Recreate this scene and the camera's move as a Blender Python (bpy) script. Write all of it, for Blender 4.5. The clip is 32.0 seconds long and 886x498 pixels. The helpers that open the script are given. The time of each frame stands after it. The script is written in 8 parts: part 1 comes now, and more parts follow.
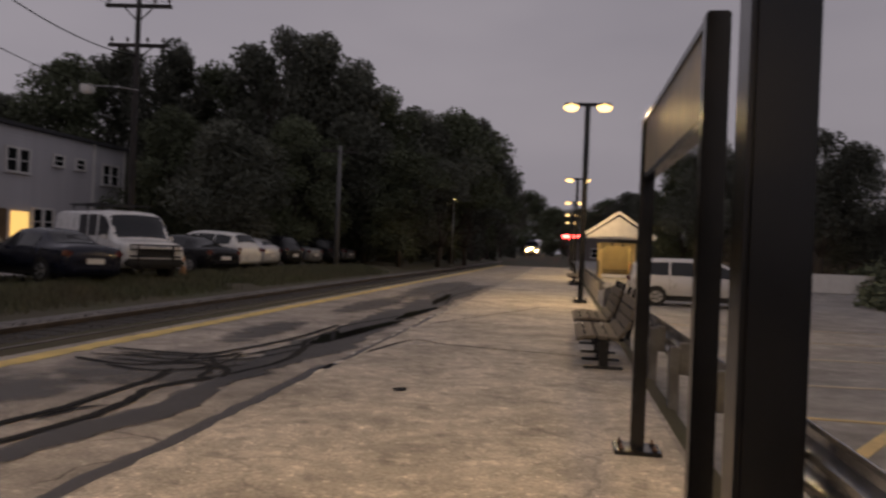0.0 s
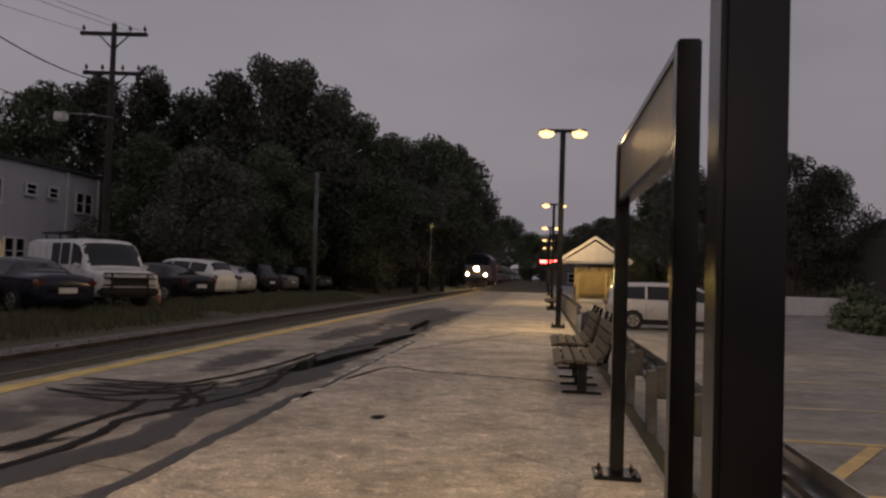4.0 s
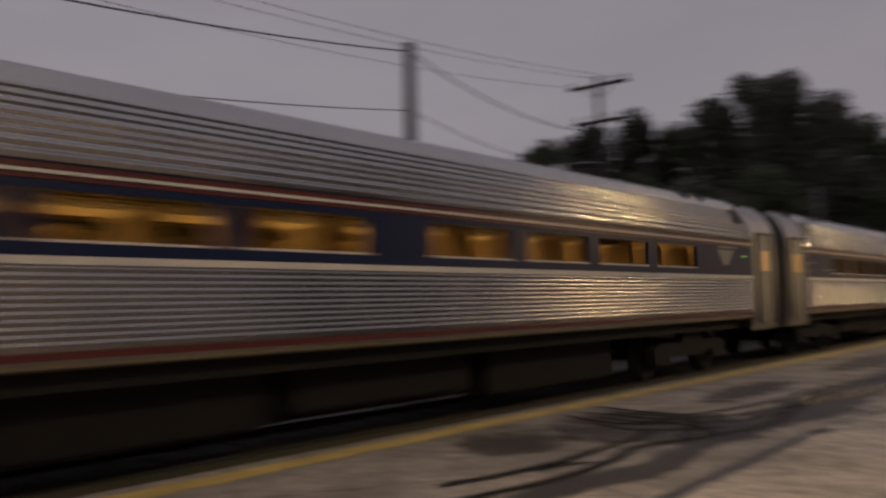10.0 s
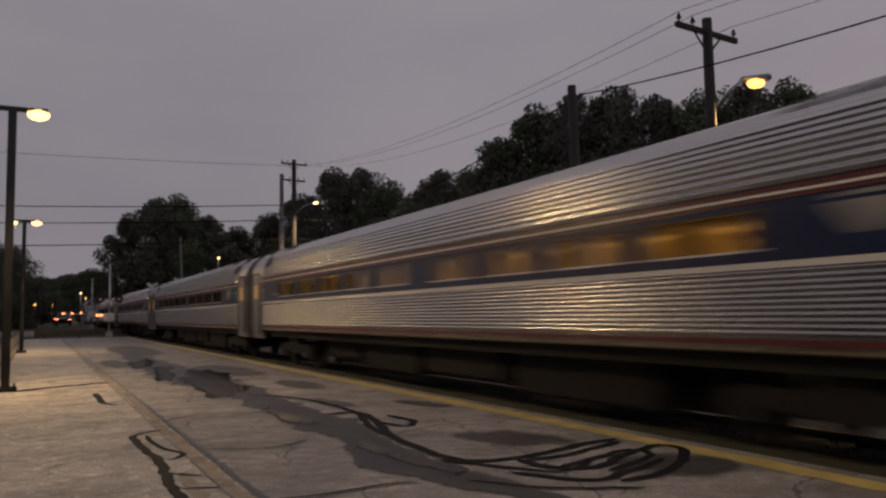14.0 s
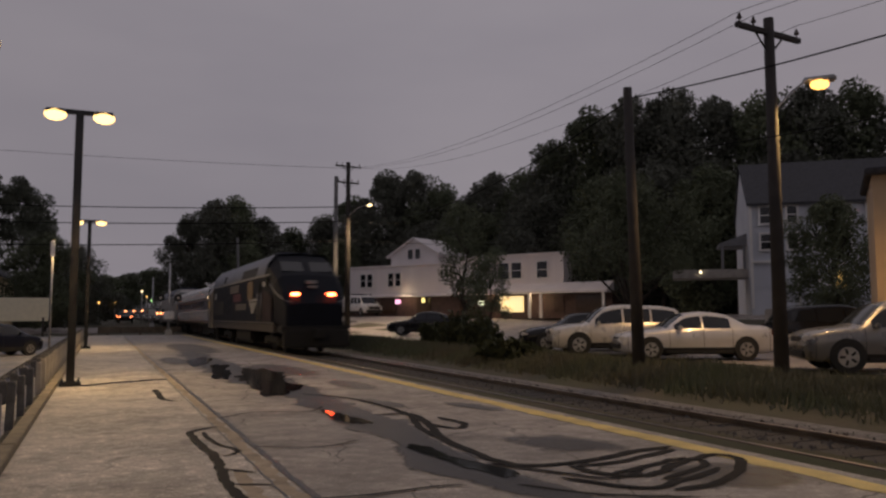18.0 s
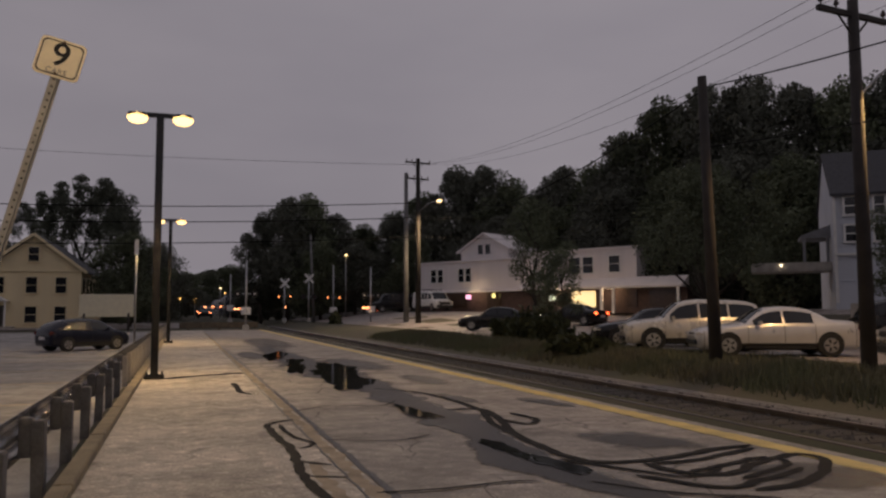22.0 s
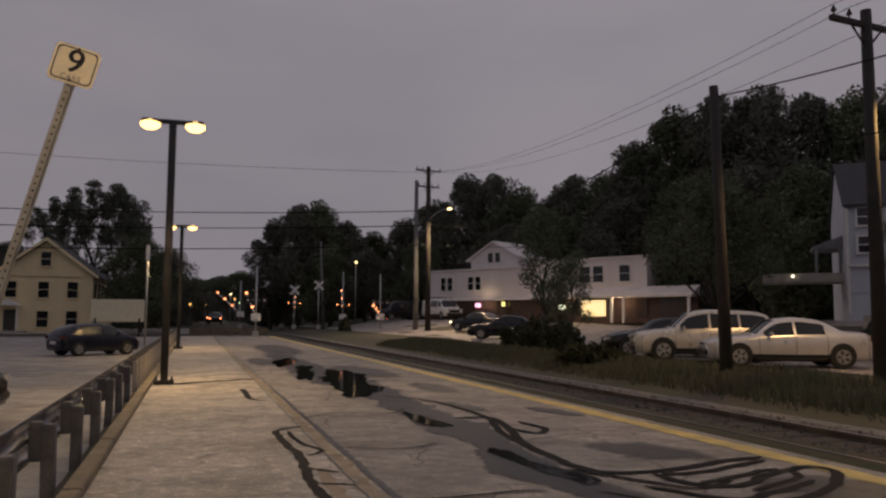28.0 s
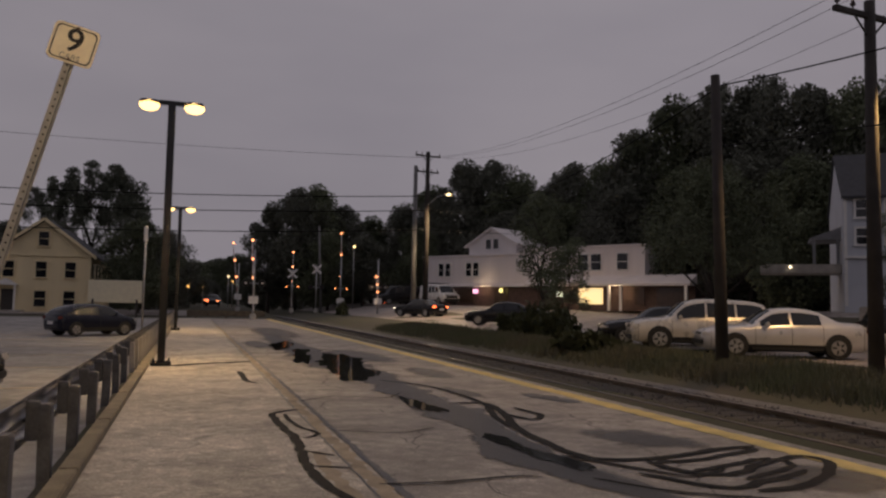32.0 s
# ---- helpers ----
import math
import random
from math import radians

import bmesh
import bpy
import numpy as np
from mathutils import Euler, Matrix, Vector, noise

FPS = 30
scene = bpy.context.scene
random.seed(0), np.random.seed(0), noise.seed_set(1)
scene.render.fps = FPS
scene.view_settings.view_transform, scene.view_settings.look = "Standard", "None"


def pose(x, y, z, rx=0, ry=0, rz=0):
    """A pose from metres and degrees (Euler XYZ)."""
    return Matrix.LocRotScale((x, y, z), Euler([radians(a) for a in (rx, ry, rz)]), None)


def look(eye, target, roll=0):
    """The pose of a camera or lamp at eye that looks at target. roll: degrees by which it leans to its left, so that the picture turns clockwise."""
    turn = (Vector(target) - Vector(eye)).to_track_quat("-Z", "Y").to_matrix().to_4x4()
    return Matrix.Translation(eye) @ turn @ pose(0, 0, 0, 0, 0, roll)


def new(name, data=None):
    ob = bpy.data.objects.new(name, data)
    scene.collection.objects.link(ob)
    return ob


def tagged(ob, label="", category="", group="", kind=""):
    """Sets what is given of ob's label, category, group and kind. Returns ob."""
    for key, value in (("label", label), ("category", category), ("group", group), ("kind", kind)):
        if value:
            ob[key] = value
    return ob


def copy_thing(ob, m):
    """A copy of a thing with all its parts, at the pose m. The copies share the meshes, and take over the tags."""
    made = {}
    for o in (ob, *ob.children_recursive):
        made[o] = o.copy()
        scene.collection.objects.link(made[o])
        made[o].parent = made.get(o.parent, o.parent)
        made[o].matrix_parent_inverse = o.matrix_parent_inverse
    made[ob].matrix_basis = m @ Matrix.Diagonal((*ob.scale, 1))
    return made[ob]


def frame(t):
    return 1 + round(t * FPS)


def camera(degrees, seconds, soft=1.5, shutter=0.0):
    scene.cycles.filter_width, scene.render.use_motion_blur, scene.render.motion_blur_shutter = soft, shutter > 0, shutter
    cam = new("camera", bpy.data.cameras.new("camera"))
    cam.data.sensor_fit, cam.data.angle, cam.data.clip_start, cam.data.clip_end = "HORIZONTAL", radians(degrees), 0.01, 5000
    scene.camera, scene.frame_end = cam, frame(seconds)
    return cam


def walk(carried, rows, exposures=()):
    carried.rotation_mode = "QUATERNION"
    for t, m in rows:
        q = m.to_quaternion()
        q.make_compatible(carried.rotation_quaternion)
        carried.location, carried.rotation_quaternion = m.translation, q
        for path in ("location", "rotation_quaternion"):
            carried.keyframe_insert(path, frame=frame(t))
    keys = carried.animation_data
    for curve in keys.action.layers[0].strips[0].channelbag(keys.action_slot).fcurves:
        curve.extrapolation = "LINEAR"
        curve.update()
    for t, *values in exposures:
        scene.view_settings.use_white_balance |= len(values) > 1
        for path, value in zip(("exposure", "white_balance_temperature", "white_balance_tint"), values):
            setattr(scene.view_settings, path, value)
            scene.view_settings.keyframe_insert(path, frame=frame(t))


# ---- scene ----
cam = camera(59.11, 32.0, soft=2.4, shutter=0.8)
EYE_HEIGHT = 1.45


def aim(x, yaw, pitch, roll):
    """Hand-held eye at chest height, turned left from +y by yaw."""
    return pose(x, 0, EYE_HEIGHT) @ pose(0, 0, 0, 0, 0, yaw) @ pose(0, 0, 0, 90 + pitch, 0, 0) @ pose(0, 0, 0, 0, 0, roll)


# seconds, sideways drift, yaw, pitch, roll
PATH = [
    (0, -0.030, 8.79, -0.04, 2.31), (0.5, -0.030, 6.21, -0.16, 2.13), (1, -0.030, 6.01, 0.25, 2.14), (1.5, -0.030, 5.50, 0.66, 2.21),
    (2, -0.030, 5.97, 1.11, 2.37), (2.5, -0.030, 6.13, 1.41, 2.31), (3, -0.030, 6.26, 1.72, 2.18), (3.5, -0.030, 6.72, 1.79, 1.99),
    (5.5, -0.006, 8.73, 2.44, 1.17), (6, 0.000, 9.40, 2.40, 0.72), (6.5, 0.000, 9.99, 2.56, 0.23), (7, 0.000, 10.66, 2.79, -0.32),
    (7.5, 0.000, 11.47, 2.89, -0.72), (8, 0.000, 12.68, 2.88, -1.04), (8.5, 0.000, 14.03, 2.80, -1.25), (9, 0.000, 16.71, 2.84, -1.33),
    (9.5, 0.000, 25.49, 3.13, -1.41), (10, 0.000, 42.37, 4.00, -1.32), (10.5, 0.000, 67.95, 4.59, -0.75), (11, 0.000, 95.21, 4.38, -1.13),
    (11.2, 0.000, 105.56, 4.30, -1.34), (11.5, 0.000, 119.52, 4.36, -1.20), (12, 0.000, 138.24, 4.52, -1.11), (12.5, 0.000, 147.05, 4.67, -1.02),
    (13, 0.000, 150.39, 4.74, -1.04), (13.5, 0.000, 151.66, 4.67, -0.98), (14, 0.000, 152.60, 4.66, -0.98), (14.5, 0.000, 152.97, 4.64, -0.95),
    (16.5, 0.000, 154.86, 4.56, -0.68), (17, 0.000, 155.55, 4.66, -0.51), (17.5, 0.000, 156.04, 4.80, -0.29), (18, 0.000, 156.45, 4.89, -0.14),
    (18.5, 0.000, 156.91, 4.97, -0.01), (19, 0.000, 157.44, 5.02, 0.02), (19.5, 0.000, 157.90, 5.09, 0.05), (20, 0.000, 158.64, 5.04, 0.04),
    (20.5, 0.000, 159.36, 4.98, 0.00), (21, 0.000, 160.03, 4.81, -0.04), (21.5, 0.000, 160.76, 4.66, -0.11), (22, 0.000, 161.60, 4.56, -0.23),
    (22.5, 0.000, 161.55, 4.56, -0.38), (23, 0.000, 161.54, 4.64, -0.50), (23.5, 0.000, 161.60, 4.65, -0.60), (24, 0.000, 161.34, 4.88, -0.72),
    (24.5, 0.000, 161.78, 4.90, -0.68), (25, 0.000, 161.90, 4.80, -0.53), (25.5, 0.000, 161.85, 4.81, -0.26), (27.5, 0.000, 162.18, 4.99, 0.34),
    (28, 0.000, 162.33, 5.14, 0.28), (28.5, 0.000, 162.57, 5.27, 0.17), (29, 0.000, 162.67, 5.30, 0.04), (29.5, 0.000, 162.64, 5.23, -0.11),
    (30, 0.000, 162.85, 4.74, -0.13), (30.5, 0.000, 162.60, 4.39, -0.02), (31, 0.000, 162.30, 4.30, 0.30), (31.5, 0.000, 162.23, 4.18, 0.70),
    (32, 0.000, 162.19, 4.09, 1.11),
]
# the camera settles its exposure in the first seconds
TONE = [(0, 0.16), (1.2, 0.1), (3, 0), (10.3, 0), (11, 0.26), (12, 0.1), (13, 0), (32, 0)]
walk(cam, [(t, aim(x, yaw, pitch, roll)) for t, x, yaw, pitch, roll in PATH], TONE)

# ---- world and daylight: dull dusk under thin cloud ----
world = bpy.data.worlds.new("dusk_sky")
scene.world = world
world.use_nodes = True
wn, wl = world.node_tree.nodes, world.node_tree.links
wn.clear()
sky = wn.new("ShaderNodeTexSky")
sky.sky_type, sky.sun_disc = "NISHITA", False
sky.sun_elevation, sky.sun_rotation = radians(4), radians(255)
sky.air_density, sky.dust_density = 1.4, 3.0
geo = wn.new("ShaderNodeTexCoord")
mapped = wn.new("ShaderNodeMapping")
mapped.inputs["Scale"].default_value = (1.0, 1.0, 3.0)
cloud = wn.new("ShaderNodeTexNoise")
cloud.inputs["Scale"].default_value, cloud.inputs["Detail"].default_value = 1.6, 4.0
tone = wn.new("ShaderNodeValToRGB")
tone.color_ramp.elements[0].position, tone.color_ramp.elements[0].color = 0.3, (2.22, 2.03, 2.36, 1)
tone.color_ramp.elements[1].position, tone.color_ramp.elements[1].color = 0.75, (2.97, 2.68, 2.98, 1)
blend = wn.new("ShaderNodeMix")
blend.data_type = "RGBA"
blend.inputs["Factor"].default_value = 0.95
back = wn.new("ShaderNodeBackground")
back.inputs["Strength"].default_value = 0.1
wout = wn.new("ShaderNodeOutputWorld")
wl.new(geo.outputs["Generated"], mapped.inputs["Vector"])
wl.new(mapped.outputs["Vector"], cloud.inputs["Vector"])
wl.new(cloud.outputs["Fac"], tone.inputs["Fac"])
wl.new(sky.outputs["Color"], blend.inputs["A"])
side = wn.new("ShaderNodeSeparateXYZ")
west = wn.new("ShaderNodeMapRange")
west.inputs["From Min"].default_value, west.inputs["From Max"].default_value = 0.1, -1.0
west.inputs["To Min"].default_value, west.inputs["To Max"].default_value = 0.93, 1.13
lift = wn.new("ShaderNodeVectorMath")
lift.operation = "SCALE"
wl.new(geo.outputs["Generated"], side.inputs["Vector"])
wl.new(side.outputs["X"], west.inputs["Value"])
wl.new(tone.outputs["Color"], lift.inputs[0])
wl.new(west.outputs["Result"], lift.inputs["Scale"])
wl.new(lift.outputs[0], blend.inputs["B"])
wl.new(blend.outputs["Result"], back.inputs["Color"])
wl.new(back.outputs["Background"], wout.inputs["Surface"])

sun_data = bpy.data.lights.new("sun", "SUN")
sun_data.energy, sun_data.angle, sun_data.color = 0.06, radians(40), (1.0, 0.9, 0.88)
sun = new("sun", sun_data)
sun.matrix_world = look((0, 0, 60), (12, 30, 0))


# ---- materials ----
def rgb(c):
    return (*c, 1.0)


def surf(name, base, rough=0.6, metal=0.0, vary=0.25, scale=3.0, bump=0.0, grain=40.0, other=None, coat=0.0, island=0.0, uneven=1.0):
    """Principled surface with two scales of tone change, fine grain and relief."""
    m = bpy.data.materials.new(name)
    m.use_nodes = True
    n, l = m.node_tree.nodes, m.node_tree.links
    p = n["Principled BSDF"]
    p.inputs["Metallic"].default_value = metal
    p.inputs["Coat Weight"].default_value = coat
    co = n.new("ShaderNodeTexCoord")
    big, fine = n.new("ShaderNodeTexNoise"), n.new("ShaderNodeTexNoise")
    big.inputs["Scale"].default_value, big.inputs["Detail"].default_value = scale, 5.0
    fine.inputs["Scale"].default_value, fine.inputs["Detail"].default_value = grain, 3.0
    for tex in (big, fine):
        l.new(co.outputs["Object"], tex.inputs["Vector"])
    mix = n.new("ShaderNodeMix")
    mix.data_type = "RGBA"
    dark = other or tuple(c * (1 - vary) for c in base)
    light = base if other else tuple(min(1, c * (1 + vary * 0.6)) for c in base)
    mix.inputs["A"].default_value, mix.inputs["B"].default_value = rgb(dark), rgb(light)
    ramp = n.new("ShaderNodeMapRange")
    ramp.inputs["From Min"].default_value, ramp.inputs["From Max"].default_value = 0.3, 0.7
    add = n.new("ShaderNodeMath")
    add.operation = "MULTIPLY_ADD"
    add.inputs[1].default_value = 0.35
    l.new(fine.outputs["Fac"], add.inputs[0])
    shift = n.new("ShaderNodeMath")
    shift.operation, shift.inputs[1].default_value = "SUBTRACT", 0.175
    l.new(big.outputs["Fac"], shift.inputs[0])
    l.new(shift.outputs[0], add.inputs[2])
    l.new(add.outputs[0], ramp.inputs["Value"])
    l.new(ramp.outputs["Result"], mix.inputs["Factor"])
    last = mix.outputs["Result"]
    if island:
        info = n.new("ShaderNodeObjectInfo")
        hsv = n.new("ShaderNodeHueSaturation")
        span = n.new("ShaderNodeMapRange")
        span.inputs["To Min"].default_value, span.inputs["To Max"].default_value = 1 - island, 1 + island
        l.new(info.outputs["Random"], span.inputs["Value"])
        l.new(span.outputs["Result"], hsv.inputs["Value"])
        l.new(last, hsv.inputs["Color"])
        last = hsv.outputs["Color"]
    l.new(last, p.inputs["Base Color"])
    rr = n.new("ShaderNodeMapRange")
    rr.inputs["To Min"].default_value, rr.inputs["To Max"].default_value = max(0.02, rough - 0.12 * uneven), min(1, rough + 0.1 * uneven)
    l.new(big.outputs["Fac"], rr.inputs["Value"])
    l.new(rr.outputs["Result"], p.inputs["Roughness"])
    if bump:
        b = n.new("ShaderNodeBump")
        b.inputs["Strength"].default_value, b.inputs["Distance"].default_value = bump, 0.02
        l.new(fine.outputs["Fac"], b.inputs["Height"])
        l.new(b.outputs["Normal"], p.inputs["Normal"])
    return m


def glow(name, color, strength):
    m = bpy.data.materials.new(name)
    m.use_nodes = True
    p = m.node_tree.nodes["Principled BSDF"]
    p.inputs["Base Color"].default_value = rgb(color)
    p.inputs["Emission Color"].default_value = rgb(color)
    p.inputs["Emission Strength"].default_value = strength
    return m


def pane_mat(name, tint=(0.6, 0.62, 0.62), clear=0.7, rough=0.05):
    """Thin glass: part clear, part mirror."""
    m = bpy.data.materials.new(name)
    m.use_nodes = True
    n, l = m.node_tree.nodes, m.node_tree.links
    n.clear()
    tr, gl, mx = n.new("ShaderNodeBsdfTransparent"), n.new("ShaderNodeBsdfGlossy"), n.new("ShaderNodeMixShader")
    tr.inputs["Color"].default_value = rgb(tint)
    gl.inputs["Roughness"].default_value = rough
    lw, steep, top = n.new("ShaderNodeLayerWeight"), n.new("ShaderNodeMath"), n.new("ShaderNodeMath")
    lw.inputs["Blend"].default_value = 0.5
    steep.operation, steep.inputs[1].default_value = "POWER", 5.0
    top.operation, top.inputs[1].default_value, top.inputs[2].default_value, top.use_clamp = "MULTIPLY_ADD", 0.85, 1 - clear, True
    l.new(lw.outputs["Facing"], steep.inputs[0])
    l.new(steep.outputs[0], top.inputs[0])
    l.new(top.outputs[0], mx.inputs["Fac"])
    out = n.new("ShaderNodeOutputMaterial")
    l.new(tr.outputs[0], mx.inputs[1])
    l.new(gl.outputs[0], mx.inputs[2])
    l.new(mx.outputs[0], out.inputs["Surface"])
    return m




def pavement(name, base, rough=0.85, speck=0.5, wet=0.2, crack=0.0, chips=0.0):
    """Worn asphalt: broad stains, patchy wear, pale and dark aggregate, fine cracks."""
    m = bpy.data.materials.new(name)
    m.use_nodes = True
    n, l = m.node_tree.nodes, m.node_tree.links
    p = n["Principled BSDF"]
    co = n.new("ShaderNodeTexCoord")

    def calc(op, a, b=None, c=None):
        k = n.new("ShaderNodeMath")
        k.operation = op
        for i, v in enumerate((a, b, c)):
            if v is None:
                continue
            if isinstance(v, (int, float)):
                k.inputs[i].default_value = v
            else:
                l.new(v, k.inputs[i])
        return k.outputs[0]

    def spread(v, a, b, c, d):
        r = n.new("ShaderNodeMapRange")
        for key, x in (("From Min", a), ("From Max", b), ("To Min", c), ("To Max", d)):
            r.inputs[key].default_value = x
        l.new(v, r.inputs["Value"])
        return r.outputs["Result"]

    def cloud_of(scale, detail):
        tex = n.new("ShaderNodeTexNoise")
        tex.inputs["Scale"].default_value, tex.inputs["Detail"].default_value = scale, detail
        l.new(co.outputs["Object"], tex.inputs["Vector"])
        return tex
    total = None
    for scale, detail, amount in ((0.22, 4, 0.5), (1.3, 6, 0.6), (5.0, 5, 0.5), (38.0, 2, speck)):
        tex = cloud_of(scale, detail)
        v = calc("MULTIPLY_ADD", tex.outputs["Fac"], amount * 2, 1 - amount)
        if total is None:
            total, broad = v, tex.outputs["Fac"]
        else:
            total = calc("MULTIPLY", total, v)
    worn = spread(cloud_of(0.9, 7).outputs["Fac"], 0.5, 0.6, 0.0, 1.0)
    total = calc("MULTIPLY", total, spread(worn, 0, 1, 1.06, 0.82))
    if crack:
        bend = cloud_of(1.1, 5)
        off = n.new("ShaderNodeVectorMath")
        off.operation = "MULTIPLY_ADD"
        off.inputs[1].default_value = (0.9, 0.9, 0.0)
        l.new(bend.outputs["Color"], off.inputs[0])
        l.new(co.outputs["Object"], off.inputs[2])
        for scale, thick, lo in ((0.5, 0.011, 0.44), (1.6, 0.02, 0.55)):
            vor = n.new("ShaderNodeTexVoronoi")
            vor.feature, vor.voronoi_dimensions = "DISTANCE_TO_EDGE", "2D"
            vor.inputs["Scale"].default_value = scale
            l.new(off.outputs[0], vor.inputs["Vector"])
            where = spread(cloud_of(0.6 * scale + 0.3, 3).outputs["Fac"], lo, lo + 0.06, 0.0, crack)
            line = spread(vor.outputs["Distance"], thick * 0.4, thick, 1.0, 0.0)
            total = calc("MULTIPLY", total, calc("SUBTRACT", 1.0, calc("MULTIPLY", line, where)))
    if chips:
        vor = n.new("ShaderNodeTexVoronoi")
        vor.inputs["Scale"].default_value = 22.0
        l.new(co.outputs["Object"], vor.inputs["Vector"])
        sep = n.new("ShaderNodeSeparateColor")
        l.new(vor.outputs["Color"], sep.inputs["Color"])
        few = spread(sep.outputs["Red"], 0.86, 0.9, 0.0, chips)
        total = calc("MULTIPLY", total, calc("ADD", 1.0, calc("MULTIPLY", few, spread(vor.outputs["Distance"], 0.2, 0.34, 1.0, 0.0))))
        bare = spread(cloud_of(8.0, 4).outputs["Fac"], 0.56, 0.66, 1.0, 1.0 + 0.55 * chips)
        sunk = spread(cloud_of(3.1, 5).outputs["Fac"], 0.34, 0.42, 1.0 - 0.4 * chips, 1.0)
        total = calc("MULTIPLY", total, calc("MULTIPLY", bare, sunk))
    tint = n.new("ShaderNodeVectorMath")
    tint.operation = "SCALE"
    tint.inputs[0].default_value = base
    l.new(total, tint.inputs["Scale"])
    l.new(tint.outputs[0], p.inputs["Base Color"])
    l.new(spread(broad, 0.3, 0.7, rough - wet, rough), p.inputs["Roughness"])
    b = n.new("ShaderNodeBump")
    b.inputs["Strength"].default_value, b.inputs["Distance"].default_value = 0.5, 0.008
    l.new(tex.outputs["Fac"], b.inputs["Height"])
    l.new(b.outputs["Normal"], p.inputs["Normal"])
    return m


def stain(name, base, rough, edge=(0.95, 1.45), cover=0.68):
    """A stain with a ragged soft rim: its cover follows the mesh's fade attribute."""
    m = surf(name, base, rough, vary=0.3, scale=1.2, bump=0.3, grain=50)
    n, l = m.node_tree.nodes, m.node_tree.links
    at_, tex, co = n.new("ShaderNodeAttribute"), n.new("ShaderNodeTexNoise"), n.new("ShaderNodeTexCoord")
    at_.attribute_name = "fade"
    tex.inputs["Scale"].default_value, tex.inputs["Detail"].default_value = 2.6, 6
    l.new(co.outputs["Object"], tex.inputs["Vector"])
    s = n.new("ShaderNodeMath")
    s.operation = "MULTIPLY_ADD"
    s.inputs[1].default_value = 1.5
    l.new(tex.outputs["Fac"], s.inputs[0])
    l.new(at_.outputs["Fac"], s.inputs[2])
    r = n.new("ShaderNodeMapRange")
    r.inputs["From Min"].default_value, r.inputs["From Max"].default_value = edge
    r.inputs["To Max"].default_value = cover
    l.new(s.outputs[0], r.inputs["Value"])
    clear, mx = n.new("ShaderNodeBsdfTransparent"), n.new("ShaderNodeMixShader")
    l.new(r.outputs["Result"], mx.inputs["Fac"])
    l.new(clear.outputs[0], mx.inputs[1])
    l.new(n["Principled BSDF"].outputs[0], mx.inputs[2])
    l.new(mx.outputs[0], n["Material Output"].inputs["Surface"])
    return m


M_ASPHALT = pavement("worn_platform_asphalt", (0.295, 0.267, 0.235), 0.8, 0.6, 0.2, 0.6, 0.5)
M_PATH = pavement("pale_worn_pavement", (0.41, 0.37, 0.315), 0.85, 0.65, 0.15, 0.25, 0.7)
M_CHIP = surf("pale_stone_chips", (0.62, 0.58, 0.52), 0.85, vary=0.3, scale=6)
M_STAIN = stain("damp_asphalt_stain", (0.07, 0.066, 0.062), 0.4)
M_WETBAND = stain("wet_asphalt_band", (0.05, 0.048, 0.047), 0.42, (1.0, 1.25), 0.76)
M_JOINT = surf("worn_joint_edge", (0.34, 0.28, 0.2), 0.85, vary=0.35, scale=3, bump=0.5)
M_WETDARK = surf("damp_dark_asphalt", (0.06, 0.057, 0.055), 0.42, vary=0.3, scale=1.2, bump=0.3, grain=50)
M_TAR = surf("tar_sealant", (0.009, 0.0085, 0.008), 0.8, vary=0.3, scale=4)
M_TAR.node_tree.nodes["Principled BSDF"].inputs["Specular IOR Level"].default_value = 0.2
M_WATER = surf("standing_water", (0.012, 0.012, 0.013), 0.03, vary=0.1)
M_LOT = pavement("car_park_asphalt", (0.25, 0.238, 0.225), 0.82, 0.4)
M_ROAD = pavement("road_asphalt", (0.27, 0.24, 0.22), 0.7, 0.3)
M_YELLOW = surf("worn_yellow_paint", (0.68, 0.52, 0.17), 0.6, vary=0.3, scale=2.0, bump=0.2)
M_LINE = surf("worn_line_paint", (0.5, 0.42, 0.3), 0.7, vary=0.35, scale=3.0)
M_ORANGE = surf("orange_yellow_paint", (0.6, 0.45, 0.2), 0.6, vary=0.3, scale=3.0)
M_BALLAST = surf("track_ballast", (0.16, 0.153, 0.15), 0.9, vary=0.5, scale=6, bump=1.0, grain=22)
# track bed stone, colour lowered to hold the shade under the train
M_BALLASTDARK = surf("shade_dark_ballast", (0.036, 0.033, 0.031), 0.85, vary=0.5, scale=5, bump=1.0, grain=22)
M_STONE = surf("ballast_stone", (0.1, 0.095, 0.092), 0.9, vary=0.5, scale=5)
M_EARTH = surf("rough_grass_ground", (0.05, 0.055, 0.026), 0.95, vary=0.5, scale=0.4, bump=0.8, grain=8, other=(0.07, 0.058, 0.04))
M_GRASS = surf("grass_blades", (0.085, 0.1, 0.055), 0.8, vary=0.4, scale=0.5, other=(0.1, 0.09, 0.06))
M_RAIL = surf("rail_steel", (0.2, 0.17, 0.15), 0.35, metal=0.9, vary=0.3)
M_RUST = surf("rusty_steel", (0.1, 0.055, 0.035), 0.7, metal=0.3, vary=0.4)
M_SLEEPER = surf("creosoted_timber", (0.03, 0.025, 0.021), 0.85, vary=0.4, bump=0.5)
M_BLACK = surf("dark_bronze_paint", (0.006, 0.0062, 0.0075), 0.24, vary=0.2)
M_BLACKMATT = surf("matt_black", (0.012, 0.012, 0.012), 0.7, vary=0.3)
M_GALV = surf("galvanised_steel", (0.4, 0.4, 0.4), 0.4, metal=0.75, vary=0.25, scale=5)
